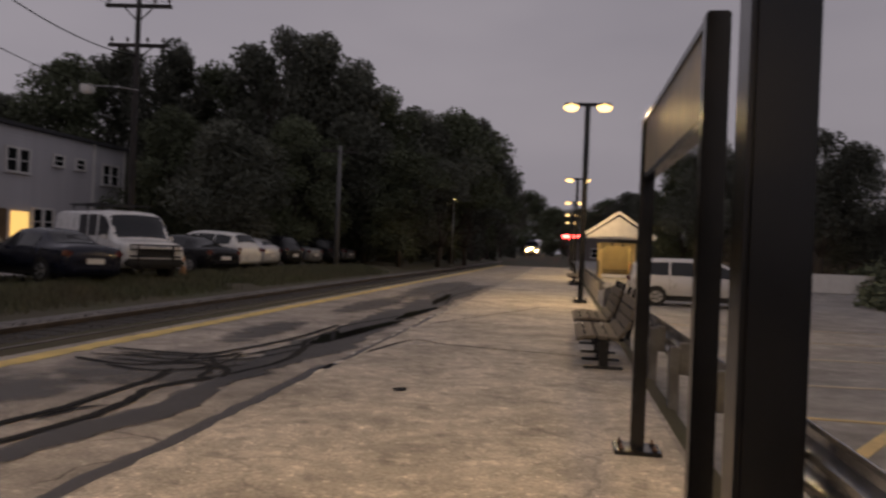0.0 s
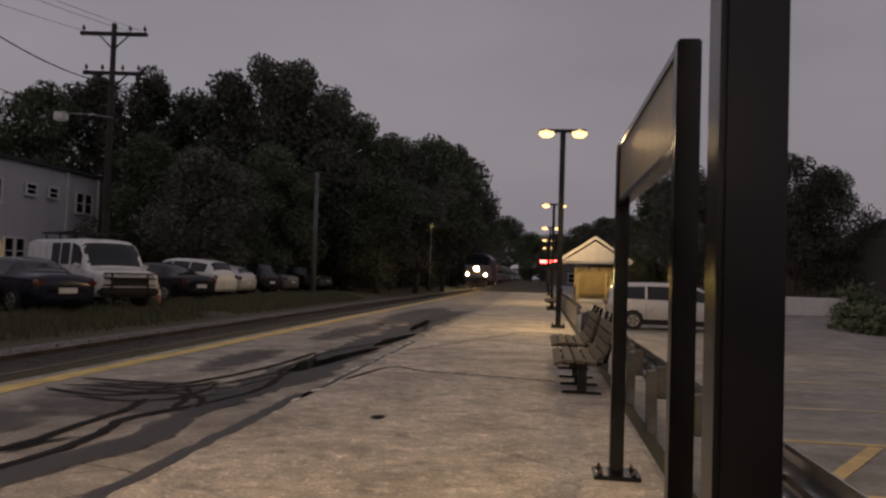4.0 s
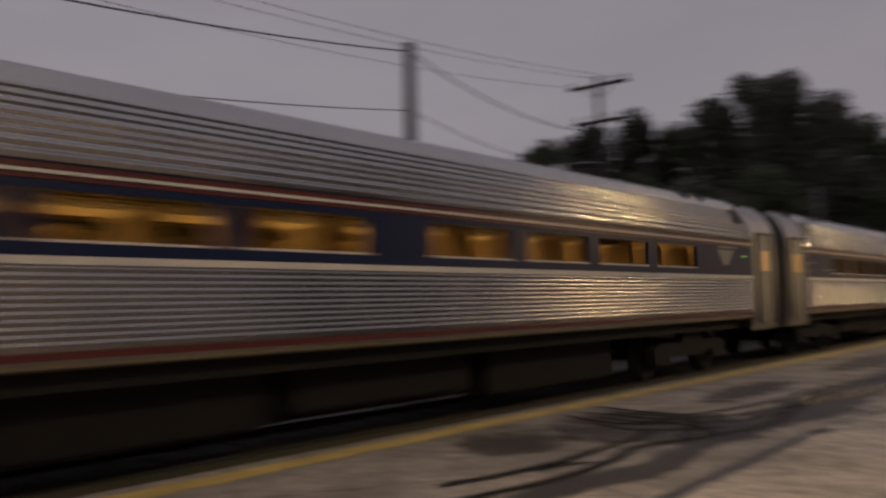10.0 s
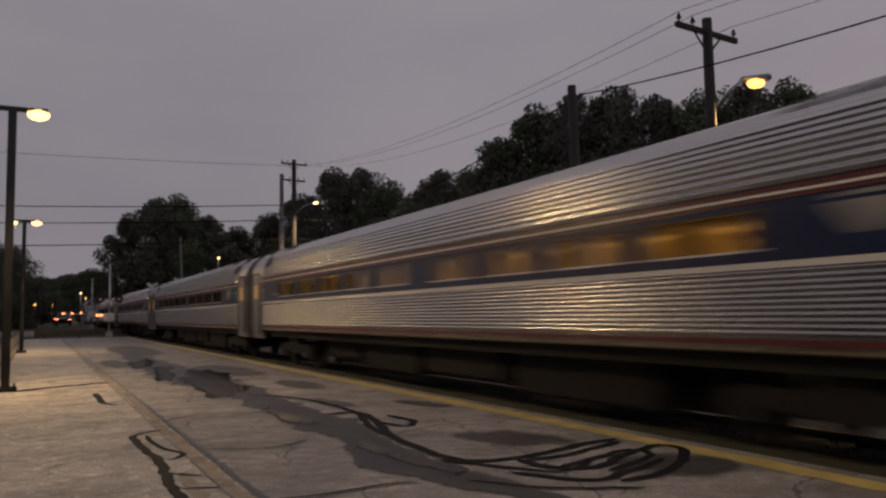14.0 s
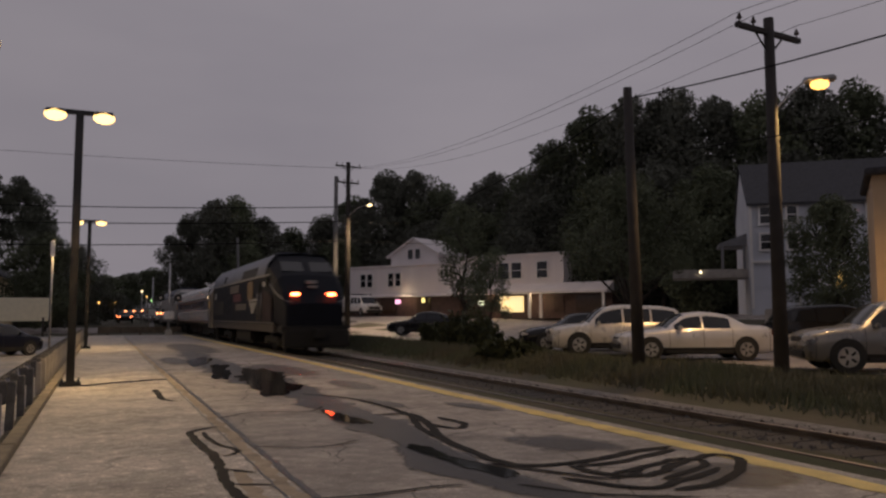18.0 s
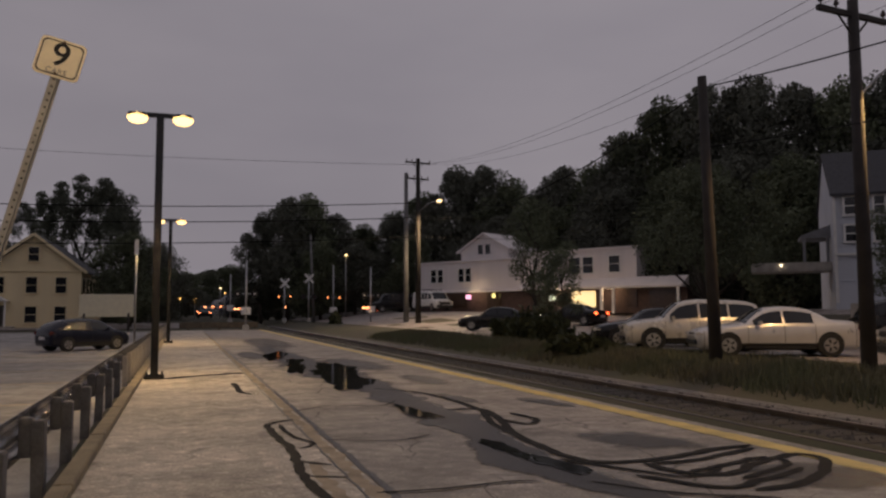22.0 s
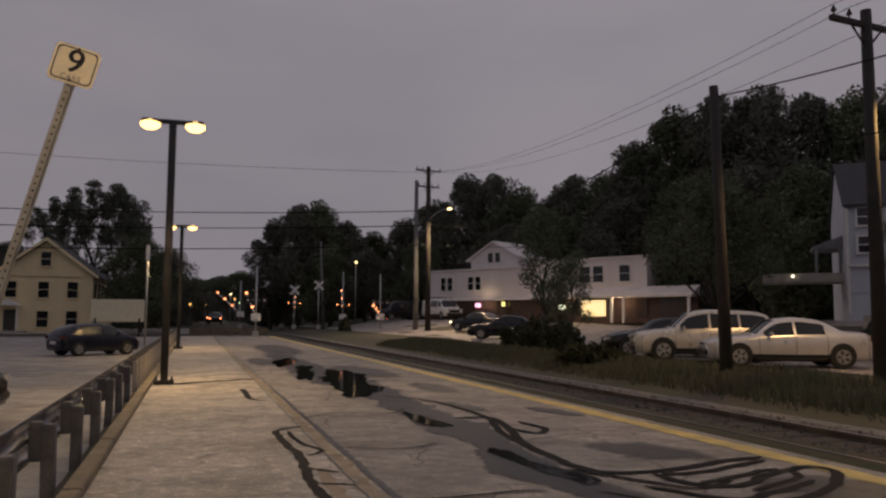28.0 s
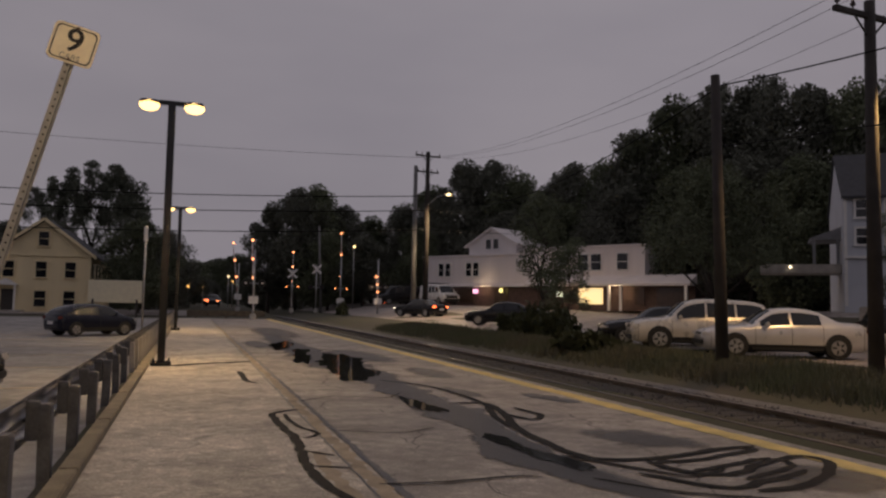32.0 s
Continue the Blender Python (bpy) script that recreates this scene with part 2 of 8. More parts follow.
M_TIMBER = surf("weathered_timber", (0.12, 0.1, 0.075), 0.8, vary=0.35, scale=4, bump=0.4, island=0.15)
M_KERB = surf("weathered_timber_kerb", (0.26, 0.215, 0.145), 0.85, vary=0.35, scale=3, bump=0.5)
M_BEAM = surf("dull_rail_beam", (0.36, 0.365, 0.38), 0.24, metal=0.9, vary=0.3, scale=4)
M_POSTGREY = surf("weathered_grey_post", (0.12, 0.12, 0.125), 0.7, vary=0.4, scale=5, bump=0.3)
M_POLE = surf("utility_pole_timber", (0.042, 0.036, 0.033), 0.85, vary=0.4, scale=2, bump=0.5)
M_POLEGREY = surf("grey_pole", (0.15, 0.148, 0.145), 0.7, vary=0.25, scale=2)
M_WIRE = surf("cable_black", (0.01, 0.01, 0.01), 0.75)
M_WIRE.node_tree.nodes["Principled BSDF"].inputs["Specular IOR Level"].default_value = 0.1
M_CERAMIC = surf("brown_ceramic", (0.06, 0.04, 0.035), 0.25)
M_DARKGLASS = surf("dark_glazing", (0.012, 0.013, 0.016), 0.06, vary=0.1)
M_LAMPGLOW = glow("sodium_lens", (1.0, 0.62, 0.22), 3.2)
M_TRIM = surf("white_trim_paint", (0.75, 0.73, 0.7), 0.6, vary=0.1)
M_SHINGLE = surf("dark_roof_shingle", (0.05, 0.05, 0.055), 0.9, vary=0.4, scale=6, bump=0.5)
M_SIGN = surf("sign_back_paint", (0.34, 0.3, 0.22), 0.4, vary=0.3, scale=3)
M_CONCRETE = surf("pale_concrete", (0.4, 0.37, 0.33), 0.85, vary=0.25, bump=0.3)


# ---- building helpers ----
def thing(name, m=None, label="", category="", group="", kind=""):
    ob = new(name)
    ob.matrix_basis = m or Matrix()
    return tagged(ob, label, category, group, kind)


def part(name, bm, material, parent, label=""):
    me = bpy.data.meshes.new(name)
    bm.to_mesh(me)
    bm.free()
    for mt in material if isinstance(material, (list, tuple)) else (material,):
        me.materials.append(mt)
    ob = new(name, me)
    if parent:
        ob.parent = parent
    return tagged(ob, label)


def solo(name, bm, material, label, category="", group="", kind="", m=None):
    ob = part(name, bm, material, None)
    ob.matrix_basis = m or Matrix()
    return tagged(ob, label, category, group, kind)


def share(name, source, parent, m):
    """One more piece on the same mesh."""
    ob = new(name, source.data)
    ob.parent = parent
    ob.matrix_basis = m
    return ob


def box(bm, c, s, rz=0.0, m=None, bevel=0.0):
    t = Matrix.Translation(c) @ Matrix.Rotation(radians(rz), 4, "Z") @ Matrix.Diagonal((*s, 1))
    v = bmesh.ops.create_cube(bm, size=1.0, matrix=(m or Matrix()) @ t)["verts"]
    if bevel:
        bmesh.ops.bevel(bm, geom=list({e for q in v for e in q.link_edges}), offset=bevel, segments=2, affect="EDGES")
    return v


def rod(bm, a, b, r0, r1=None, n=8, caps=True):
    a, b = Vector(a), Vector(b)
    q = (b - a).to_track_quat("Z", "Y").to_matrix().to_4x4()
    rings = []
    for p, r in ((a, r0), (b, r0 if r1 is None else r1)):
        rings.append([bm.verts.new(p + q @ Vector((r * math.cos(i * math.tau / n), r * math.sin(i * math.tau / n), 0))) for i in range(n)])
    for i in range(n):
        bm.faces.new((rings[0][i], rings[0][(i + 1) % n], rings[1][(i + 1) % n], rings[1][i])).smooth = True
    if caps:
        bm.faces.new(rings[0][::-1])
        bm.faces.new(rings[1])


def tube(bm, pts, r, n=6):
    """One round skin along a line of points."""
    pts = [Vector(p) for p in pts]
    rings = []
    for i, p in enumerate(pts):
        d = pts[min(i + 1, len(pts) - 1)] - pts[max(i - 1, 0)]
        q = d.to_track_quat("Z", "Y").to_matrix()
        rings.append([bm.verts.new(p + q @ Vector((r * math.cos(k * math.tau / n), r * math.sin(k * math.tau / n), 0))) for k in range(n)])
    for a, b in zip(rings, rings[1:]):
        for k in range(n):
            bm.faces.new((a[k], a[(k + 1) % n], b[(k + 1) % n], b[k])).smooth = True


def prism(bm, poly, a, b, axis="y"):
    """A closed outline, drawn out along an axis from a to b. Outline pairs are the two other axes in order."""
    def place(u, v, w):
        return {"y": (u, w, v), "x": (w, u, v), "z": (u, v, w)}[axis]
    r0 = [bm.verts.new(place(u, v, a)) for u, v in poly]
    r1 = [bm.verts.new(place(u, v, b)) for u, v in poly]
    n = len(poly)
    for i in range(n):
        bm.faces.new((r0[i], r0[(i + 1) % n], r1[(i + 1) % n], r1[i]))
    bm.faces.new(r0[::-1])
    bm.faces.new(r1)
    bmesh.ops.recalc_face_normals(bm, faces=bm.faces)


def strip(bm, line, width, z, a=0, seed=0, ragged=0.3):
    """A flat ragged band along a line on the ground."""
    rnd = random.Random(seed)
    fine = []
    for n in range(len(line) - 1):
        p0, p1, p2, p3 = (Vector(line[min(len(line) - 1, max(0, n + j))]) for j in (-1, 0, 1, 2))
        k = max(2, int((p2 - p1).length / 0.14))
        for i in range(k):
            u = i / k
            q = 0.5 * (2 * p1 + (p2 - p0) * u + (2 * p0 - 5 * p1 + 4 * p2 - p3) * u * u + (3 * p1 - p0 - 3 * p2 + p3) * u ** 3)
            fine.append((q.x, q.y))
    fine.append(line[-1])
    sides = []
    for i, (x, y) in enumerate(fine):
        x0, y0 = fine[max(0, i - 1)]
        x1, y1 = fine[min(len(fine) - 1, i + 1)]
        d = math.hypot(x1 - x0, y1 - y0) or 1
        nx, ny = -(y1 - y0) / d, (x1 - x0) / d
        wob = ragged * width * (rnd.random() - 0.5) * 2
        w0, w1 = (width * (0.5 + ragged * (rnd.random() - 0.5)) for _ in range(2))
        if i in (0, len(fine) - 1):
            w0, w1 = w0 * 0.4, w1 * 0.4
        sides.append((bm.verts.new((x + nx * (w0 + wob), y + ny * (w0 + wob), z)), bm.verts.new((x - nx * (w1 - wob), y - ny * (w1 - wob), z))))
    for (a0, b0), (a1, b1) in zip(sides, sides[1:]):
        bm.faces.new((a0, a1, b1, b0))


def blob(bm, cx, cy, rx, ry, z, seed=0, turn=0.0, n=30, rough=0.3):
    """A flat patch with an uneven outline."""
    off = Vector((seed * 3.7, seed * 1.3, 0))
    ring = []
    for i in range(n):
        a = i * math.tau / n
        k = 1 + rough * noise.noise(off + Vector((math.cos(a), math.sin(a), 0)) * 1.4) + rough * 0.5 * noise.noise(off + Vector((math.cos(a), math.sin(a), 5)) * 4)
        x, y = rx * k * math.cos(a), ry * k * math.sin(a)
        c, s = math.cos(radians(turn)), math.sin(radians(turn))
        ring.append(bm.verts.new((cx + x * c - y * s, cy + x * s + y * c, z)))
    bm.faces.new(ring)


def soft_blob(bm, cx, cy, rx, ry, z, seed=0, turn=0.0, n=40):
    """A flat patch in rings whose fade falls from one in the middle to nought at the rim."""
    layer = bm.loops.layers.float_color.get("fade") or bm.loops.layers.float_color.new("fade")
    c, s = math.cos(radians(turn)), math.sin(radians(turn))
    hub = bm.verts.new((cx, cy, z))
    rings, steps = [], (0.35, 0.7, 1.0)
    for k in steps:
        ring = []
        for i in range(n):
            a = i * math.tau / n
            x, y = rx * k * math.cos(a), ry * k * math.sin(a)
            ring.append(bm.verts.new((cx + x * c - y * s, cy + x * s + y * c, z)))
        rings.append(ring)

    def skin(verts, fades):
        f = bm.faces.new(verts)
        for loop, v in zip(f.loops, fades):
            loop[layer] = (v, v, v, 1)
    for i in range(n):
        j = (i + 1) % n
        skin((hub, rings[0][i], rings[0][j]), (0.9, 0.75, 0.75))
        skin((rings[0][i], rings[1][i], rings[1][j], rings[0][j]), (0.75, 0.5, 0.5, 0.75))
        skin((rings[1][i], rings[2][i], rings[2][j], rings[1][j]), (0.5, 0.0, 0.0, 0.5))


# ---- ground ----
def smooth(a, b, x):
    t = min(1, max(0, (x - a) / (b - a)))
    return t * t * (3 - 2 * t)


def lot_drop(y):
    """How far the car park lies below the platform."""
    return 0.32 * (1 - smooth(-50, -62, y)) * (1 - smooth(34, 43, y))


def land(x, y):
    """Height of the natural ground."""
    if x > -9.4:
        lot = 0.9 * smooth(-66, -150, y) + 0.8 * smooth(60, 160, y)
        if x > 1.14:
            return -0.02 + lot - lot_drop(y)
        return -0.02 + lot if x > -6.35 else -0.34 + lot * smooth(-70, -76, y)
    verge = 0.42 * smooth(-9.6, -12.6, x) * (1 if y < 0 else 0.75)
    if y < 0:
        verge -= 0.13 * smooth(-12.7, -14.4, x) * (1 - smooth(-34, -44, y))
    terrace = 1.4 * smooth(-25, -32, x) * smooth(4, -8, y) * (1 - smooth(-38, -56, y))
    up = terrace + 1.2 * smooth(-38, -80, y) * smooth(-14, -24, x)
    hill = 13 * smooth(-46, -110, x) + 10 * smooth(-60, -200, x)
    return -0.22 + verge + up + hill


bm = bmesh.new()
xs = [-900, -500, -300, -200, -150, -120, -100, -85, -70, -60, -50, -42, -36, -30, -26, -22, -18, -15, -13, -12, -11, -10.2, -9.7, -9.38, -6.34, -6.3, -3, 0, 1.12, 1.16, 4, 8, 14, 22, 34, 50, 80, 130, 220, 400, 900]
ys = [-1200, -700, -400, -260, -190, -150, -120, -100, -90, -80, -76, -70, -66, -58, -50, -42, -35, -28, -22, -16, -10, -5, 0, 5, 10, 16, 22, 28, 36, 44, 54, 66, 80, 100, 130, 160, 200, 300, 500, 1200]
grid = [[bm.verts.new((x, y, land(x, y) - (0.05 if x > -6.32 else 0))) for x in xs] for y in ys]
for j in range(len(ys) - 1):
    for i in range(len(xs) - 1):
        bm.faces.new((grid[j][i], grid[j][i + 1], grid[j + 1][i + 1], grid[j + 1][i])).smooth = True
ground = solo("ground", bm, M_EARTH, "rough grass and earth ground rising to a wooded hill", kind="structure")

# platform: a slab of asphalt, with a paler walkway on the car-park side
bm = bmesh.new()
box(bm, (-2.72, 22, -0.17), (7.3, 176, 0.34))
platform = solo("platform", bm, M_ASPHALT, "low worn asphalt station platform", kind="structure")
bm = bmesh.new()
box(bm, (-0.93, 56, 0.003), (3.62, 108, 0.006))
box(bm, (-0.39, -32, 0.003), (2.36, 68, 0.006))
walkway = solo("pavement", bm, M_PATH, "pale worn walkway along the platform", kind="structure")
bm = bmesh.new()
strip(bm, [(-6.02, -65.5), (-6.02, 109)], 0.3, 0.006, seed=3, ragged=0.09)
solo("edge_line", bm, M_YELLOW, "faded yellow safety line along the platform edge", kind="structure")

# long joints in the platform
bm = bmesh.new()
strip(bm, [(-2.73, 9.0), (-2.7, 14), (-2.68, 60)], 0.075, 0.0088, seed=15, ragged=0.2)
strip(bm, [(-1.6, -62), (-1.62, -4)], 0.07, 0.0085, seed=6, ragged=0.25)
strip(bm, [(-1.42, -30), (-1.4, -4)], 0.025, 0.0087, seed=16, ragged=0.3)
solo("platform_joint", bm, M_WETDARK, "dark sunken joint along the platform", kind="structure")
bm = bmesh.new()
strip(bm, [(-2.75, 3.0), (-2.74, 6.0), (-2.78, 9.0)], 0.14, 0.0085, seed=5, ragged=0.14)
solo("tarred_joint", bm, M_WETDARK, "wide dark sunken joint along the walkway", kind="structure")
bm = bmesh.new()
strip(bm, [(-1.52, -60), (-1.5, -16), (-1.47, -4)], 0.15, 0.0078, seed=8, ragged=0.3)
strip(bm, [(-1.22, -7.7), (-1.2, -6.9), (-1.25, -4.6)], 0.13, 0.0079, seed=9, ragged=0.25)
solo("joint_edge", bm, M_JOINT, "exposed yellowish edge of the walkway", kind="structure")
bm = bmesh.new()
rnd = random.Random(21)
for k in range(18):
    y = 8.6 + k * 0.75 + rnd.uniform(-0.15, 0.15)
    blob(bm, -2.72 + rnd.uniform(-0.04, 0.04), y, rnd.uniform(0.025, 0.05), rnd.uniform(0.08, 0.25), 0.0125, 60 + k, 0, 14, 0.5)
solo("joint_chips", bm, M_CHIP, "pale chipped edges along the platform joint", kind="stuff")

# darker damp asphalt
DAMP = [(-4.3, 8.2, 1.5, 1.5, 0), (-5.0, 6.5, 0.75, 0.9, 14), (-4.85, -7.75, 0.62, 0.9, 20), (-4.4, 28, 1.0, 8, 0), (-3.8, -38, 1.2, 8, 0), (-4.9, -16, 0.5, 1.6, 0), (-4.75, 12.2, 0.5, 2.3, 4),
        (-5.3, -5.6, 0.8, 0.7, 0), (-5.5, -11.4, 0.3, 0.9, 8), (-4.35, -12.4, 0.25, 1.0, 5), (-4.5, -21.5, 0.9, 3.5, 4), (-2.2, -27, 0.5, 3.0, 0), (-4.6, 19, 0.6, 4, 0)]
for k, (cx, cy, rx, ry, tn) in enumerate(DAMP):
    bm = bmesh.new()
    soft_blob(bm, cx, cy, rx, ry, 0.0092 + 0.0002 * k, k, tn)
    solo("damp_patch", bm, M_STAIN, "dark damp stain on the platform asphalt", kind="structure")


def wet_band(bm, nodes, z):
    """A wet trough that follows its middle line: nodes of (x, y, half width), fading to its rims."""
    layer = bm.loops.layers.float_color.new("fade")
    cols = ((-1.25, 0.0), (-0.95, 0.32), (-0.5, 0.85), (0.0, 1.0), (0.5, 0.85), (0.95, 0.32), (1.25, 0.0))
    lines = []
    for (x0, y0, w0), (x1, y1, w1) in zip(nodes, nodes[1:]):
        n = max(1, round(abs(y1 - y0) / 0.3))
        for k in range(n):
            u = k / n
            u = u * u * (3 - 2 * u)
            y = y0 + (y1 - y0) * k / n
            x = x0 + (x1 - x0) * u + 0.1 * noise.noise(Vector((y * 0.9, z * 900, 0)))
            w = (w0 + (w1 - w0) * u) * (1 + 0.5 * noise.noise(Vector((y * 1.3, 7, z * 900))) + 0.3 * noise.noise(Vector((y * 4.1, 3, z * 900))))
            lines.append([(bm.verts.new((x + c * w, y, z)), f) for c, f in cols])
    for p, q in zip(lines, lines[1:]):
        for i in range(len(cols) - 1):
            quad = (p[i], p[i + 1], q[i + 1], q[i])
            f = bm.faces.new([v for v, _ in quad])
            for loop, (_, v) in zip(f.loops, quad):
                loop[layer] = (v, v, v, 1)
            if f.normal.z < 0 or (q[0][0].co.y < p[0][0].co.y):
                f.normal_flip()


for nodes in ([(-3.2, -34, 0.3), (-3.2, -29, 0.5), (-3.2, -24, 0.65), (-3.35, -18, 0.7), (-3.5, -14.3, 0.48), (-3.4, -11.9, 0.34), (-3.45, -10.6, 0.44), (-3.38, -8.8, 0.33), (-3.24, -7.6, 0.34), (-3.14, -7.0, 0.36), (-3.26, -6.3, 0.3),
               (-3.4, -5.7, 0.24), (-3.5, -5.0, 0.2), (-3.5, -3.5, 0.15)],
              [(-3.5, 4.4, 0.1), (-3.5, 5.2, 0.24), (-3.3, 6.2, 0.2), (-3.38, 7.5, 0.16), (-3.48, 8.4, 0.28), (-3.4, 9.6, 0.4), (-3.4, 11.3, 0.46), (-3.45, 13.5, 0.5), (-3.5, 15.5, 0.45), (-3.4, 20, 0.55), (-3.3, 32, 0.5)]):
    bm = bmesh.new()
    wet_band(bm, nodes, 0.0125)
    solo("wet_trough", bm, M_WETBAND, "wet grey trough worn along the platform asphalt", kind="structure")

# tar run into the cracks
tar, laid = bmesh.new(), []


def seam(width, *line):
    laid.append(width)
    strip(tar, line, width, 0.013 + 0.0001 * len(laid), seed=20 + len(laid), ragged=0.16)


# towards the crossing
seam(0.1, (-1.44, -10.7), (-1.07, -10.35), (-1.08, -9.2), (-1.12, -8.25), (-1.05, -7.35), (-1.07, -6.3), (-1.3, -5.2))
seam(0.06, (-1.2, -10.3), (-1.23, -9.35), (-1.4, -8.7), (-1.2, -8.45))
seam(0.06, (-1.1, -7.75), (-1.36, -7.45))
seam(0.06, (-1.08, -7.0), (-1.4, -6.87))
seam(0.12, (-1.02, -16.6), (-1.05, -14.5), (-1.32, -14.2))
seam(0.312, (0.43, -18.1), (-0.53, -18.8), (-1.44, -19.27))
seam(0.12, (-3.7, -11.0), (-4.2, -10.95), (-4.1, -10.0), (-3.75, -8.6), (-3.65, -7.2), (-3.8, -6.75), (-4.2, -6.65), (-4.7, -6.75), (-5.27, -6.95), (-5.8, -7.05))
seam(0.096, (-4.2, -10.9), (-3.85, -9.6), (-3.72, -8.7))
seam(0.096, (-4.45, -10.4), (-4.5, -9.6), (-4.2, -9.3), (-4.05, -9.9))
seam(0.108, (-4.18, -6.57), (-4.25, -6.1), (-4.6, -5.87), (-5.12, -6.18), (-5.58, -6.38), (-5.9, -6.46), (-5.93, -6.2), (-5.6, -5.8), (-5.24, -5.53), (-4.8, -5.33), (-4.4, -5.3))
seam(0.096, (-4.2, -6.5), (-4.78, -6.52), (-5.27, -6.72), (-5.71, -6.88))
seam(0.084, (-4.3, -6.05), (-4.8, -6.22), (-5.27, -6.4), (-5.5, -6.43))
seam(0.084, (-4.6, -5.69), (-5.04, -5.86), (-5.42, -6.06), (-5.58, -6.38))
seam(0.096, (-3.8, -6.1), (-4.05, -5.65), (-4.3, -5.42), (-4.62, -5.55), (-5.05, -5.69), (-5.42, -5.88))
seam(0.072, (-3.5, -7.0), (-3.9, -6.3), (-4.2, -5.9), (-4.7, -6.1))
seam(0.084, (-3.44, -14.5), (-4.05, -13.4), (-4.2, -12.0), (-4.2, -10.9))
seam(0.06, (-3.3, -6.0), (-3.75, -5.4), (-4.4, -5.0))
seam(0.048, (-1.5, -6.2), (-2.05, -6.16), (-2.65, -6.23), (-2.9, -6.15))
seam(0.036, (-1.6, -8.9), (-2.3, -8.6), (-2.8, -8.9))
seam(0.036, (-1.6, -11.6), (-2.2, -12.1), (-2.9, -11.8), (-3.3, -12.4))
# towards the shelter
seam(0.106, (-3.9, 4.2), (-3.71, 5.3), (-3.7, 6.15), (-3.86, 6.9), (-3.73, 7.4), (-3.55, 7.8))
seam(0.0957, (-4.3, 4.6), (-4.07, 5.8), (-4.1, 6.9), (-4.1, 7.5), (-4.25, 8.05))
seam(0.0766, (-5.63, 8.4), (-5.05, 8.16), (-4.63, 8.18), (-4.33, 8.45), (-3.9, 8.47), (-3.62, 8.15))
seam(0.0766, (-5.65, 8.7), (-5.1, 8.77), (-4.54, 8.67), (-4.22, 8.97), (-4.06, 9.57))
seam(0.0865, (-5.75, 9.3), (-4.96, 9.18), (-4.4, 9.24), (-4.2, 9.9), (-4.06, 10.6), (-3.96, 11.9), (-3.95, 13.5))
seam(0.0766, (-3.7, 7.6), (-3.93, 8.45), (-4.22, 8.97))
seam(0.0766, (-3.5, 7.7), (-3.71, 8.26), (-4.15, 8.5))
seam(0.0673, (-4.0, 5.5), (-3.95, 5.9), (-3.78, 6.1))
seam(0.0865, (-3.55, 7.8), (-3.35, 8.8), (-3.4, 9.9), (-3.7, 11.0), (-3.75, 12.4))
seam(0.0673, (-3.9, 9.6), (-3.65, 10.6), (-3.6, 11.8), (-3.8, 13.2), (-3.5, 15.0), (-3.2, 16.5))
seam(0.0478, (-2.6, 10.3), (-2.29, 11.9), (-1.73, 11.6), (-1.13, 11.45), (0.25, 11.16))
seam(0.0383, (-2.5, 14.5), (-0.5, 20.5), (0.4, 20.8))
seam(0.0865, (-2.4, 29.0), (0.6, 29.3))
seam(0.0478, (-3.0, 20.0), (-3.3, 24.0), (-3.0, 30.0))
seam(0.06, (-5.4, 8.95), (-4.8, 8.95), (-4.3, 9.05), (-3.9, 9.5), (-3.75, 10.4))
seam(0.06, (-5.2, 8.45), (-4.6, 8.4), (-4.1, 8.75), (-3.7, 9.2), (-3.5, 10.2))
seam(0.06, (-5.0, 8.0), (-4.4, 7.85), (-4.0, 8.1), (-3.6, 8.6))
seam(0.05, (-4.6, 8.2), (-4.4, 8.7), (-4.5, 9.2))
seam(0.05, (-4.0, 8.1), (-3.9, 8.8), (-4.0, 9.4))
seam(0.07, (-3.3, 9.0), (-3.5, 10.5), (-3.45, 12.0), (-3.25, 13.5))
blob(tar, -1.61, 7.74, 0.07, 0.09, 0.0172, 4)
solo("tar_seam", tar, M_TAR, "wandering black tar seams sealing the platform cracks", kind="stuff")

# standing water
POOLS = [(-2.95, -26.4, 0.34, 2.4, -7), (-3.15, -23.2, 0.24, 1.2, -7), (-2.85, -20.6, 0.24, 2.0, -8), (-3.5, -19.0, 0.52, 2.9, -8), (-3.3, -16.0, 0.42, 1.4, -10), (-3.2, -10.9, 0.17, 0.8, 2), (-3.24, -7.85, 0.11, 0.46, 4), (-3.36, -6.8, 0.14, 0.62, 10),
         (-3.3, 13.2, 0.16, 2.0, -6), (-3.15, 17.0, 0.14, 1.6, -4), (-3.55, 11.6, 0.12, 0.9, 4), (-3.4, 22.0, 0.16, 2.2, 2)]
for k, (cx, cy, rx, ry, tn) in enumerate(POOLS):
    bm = bmesh.new()
    blob(bm, cx, cy, rx, ry, 0.0175 + 0.0002 * k, 30 + k, tn, 60, 0.6)
    solo("puddle", bm, M_WATER, "still rain puddle in the sunken platform asphalt", "puddle", "puddles on the platform")
bm = bmesh.new()
for k, (cx, cy, r) in enumerate(((0.42, 3.3, 0.2), (0.62, 3.2, 0.16), (0.3, 3.45, 0.12), (0.72, 3.5, 0.14))):
    blob(bm, cx, cy, r, r * 1.2, 0.009 + 0.001 * k, 90 + k, 20, 24, 0.9)
grout = bmesh.new()
blob(grout, 0.74, 3.2, 0.16, 0.1, 0.0145, 7, 15, 24, 0.4)
blob(grout, 0.5, 3.5, 0.1, 0.06, 0.0145, 8, 15, 24, 0.4)
solo("grout_patch", grout, M_CONCRETE, "pale grout under the board's foot", kind="structure")
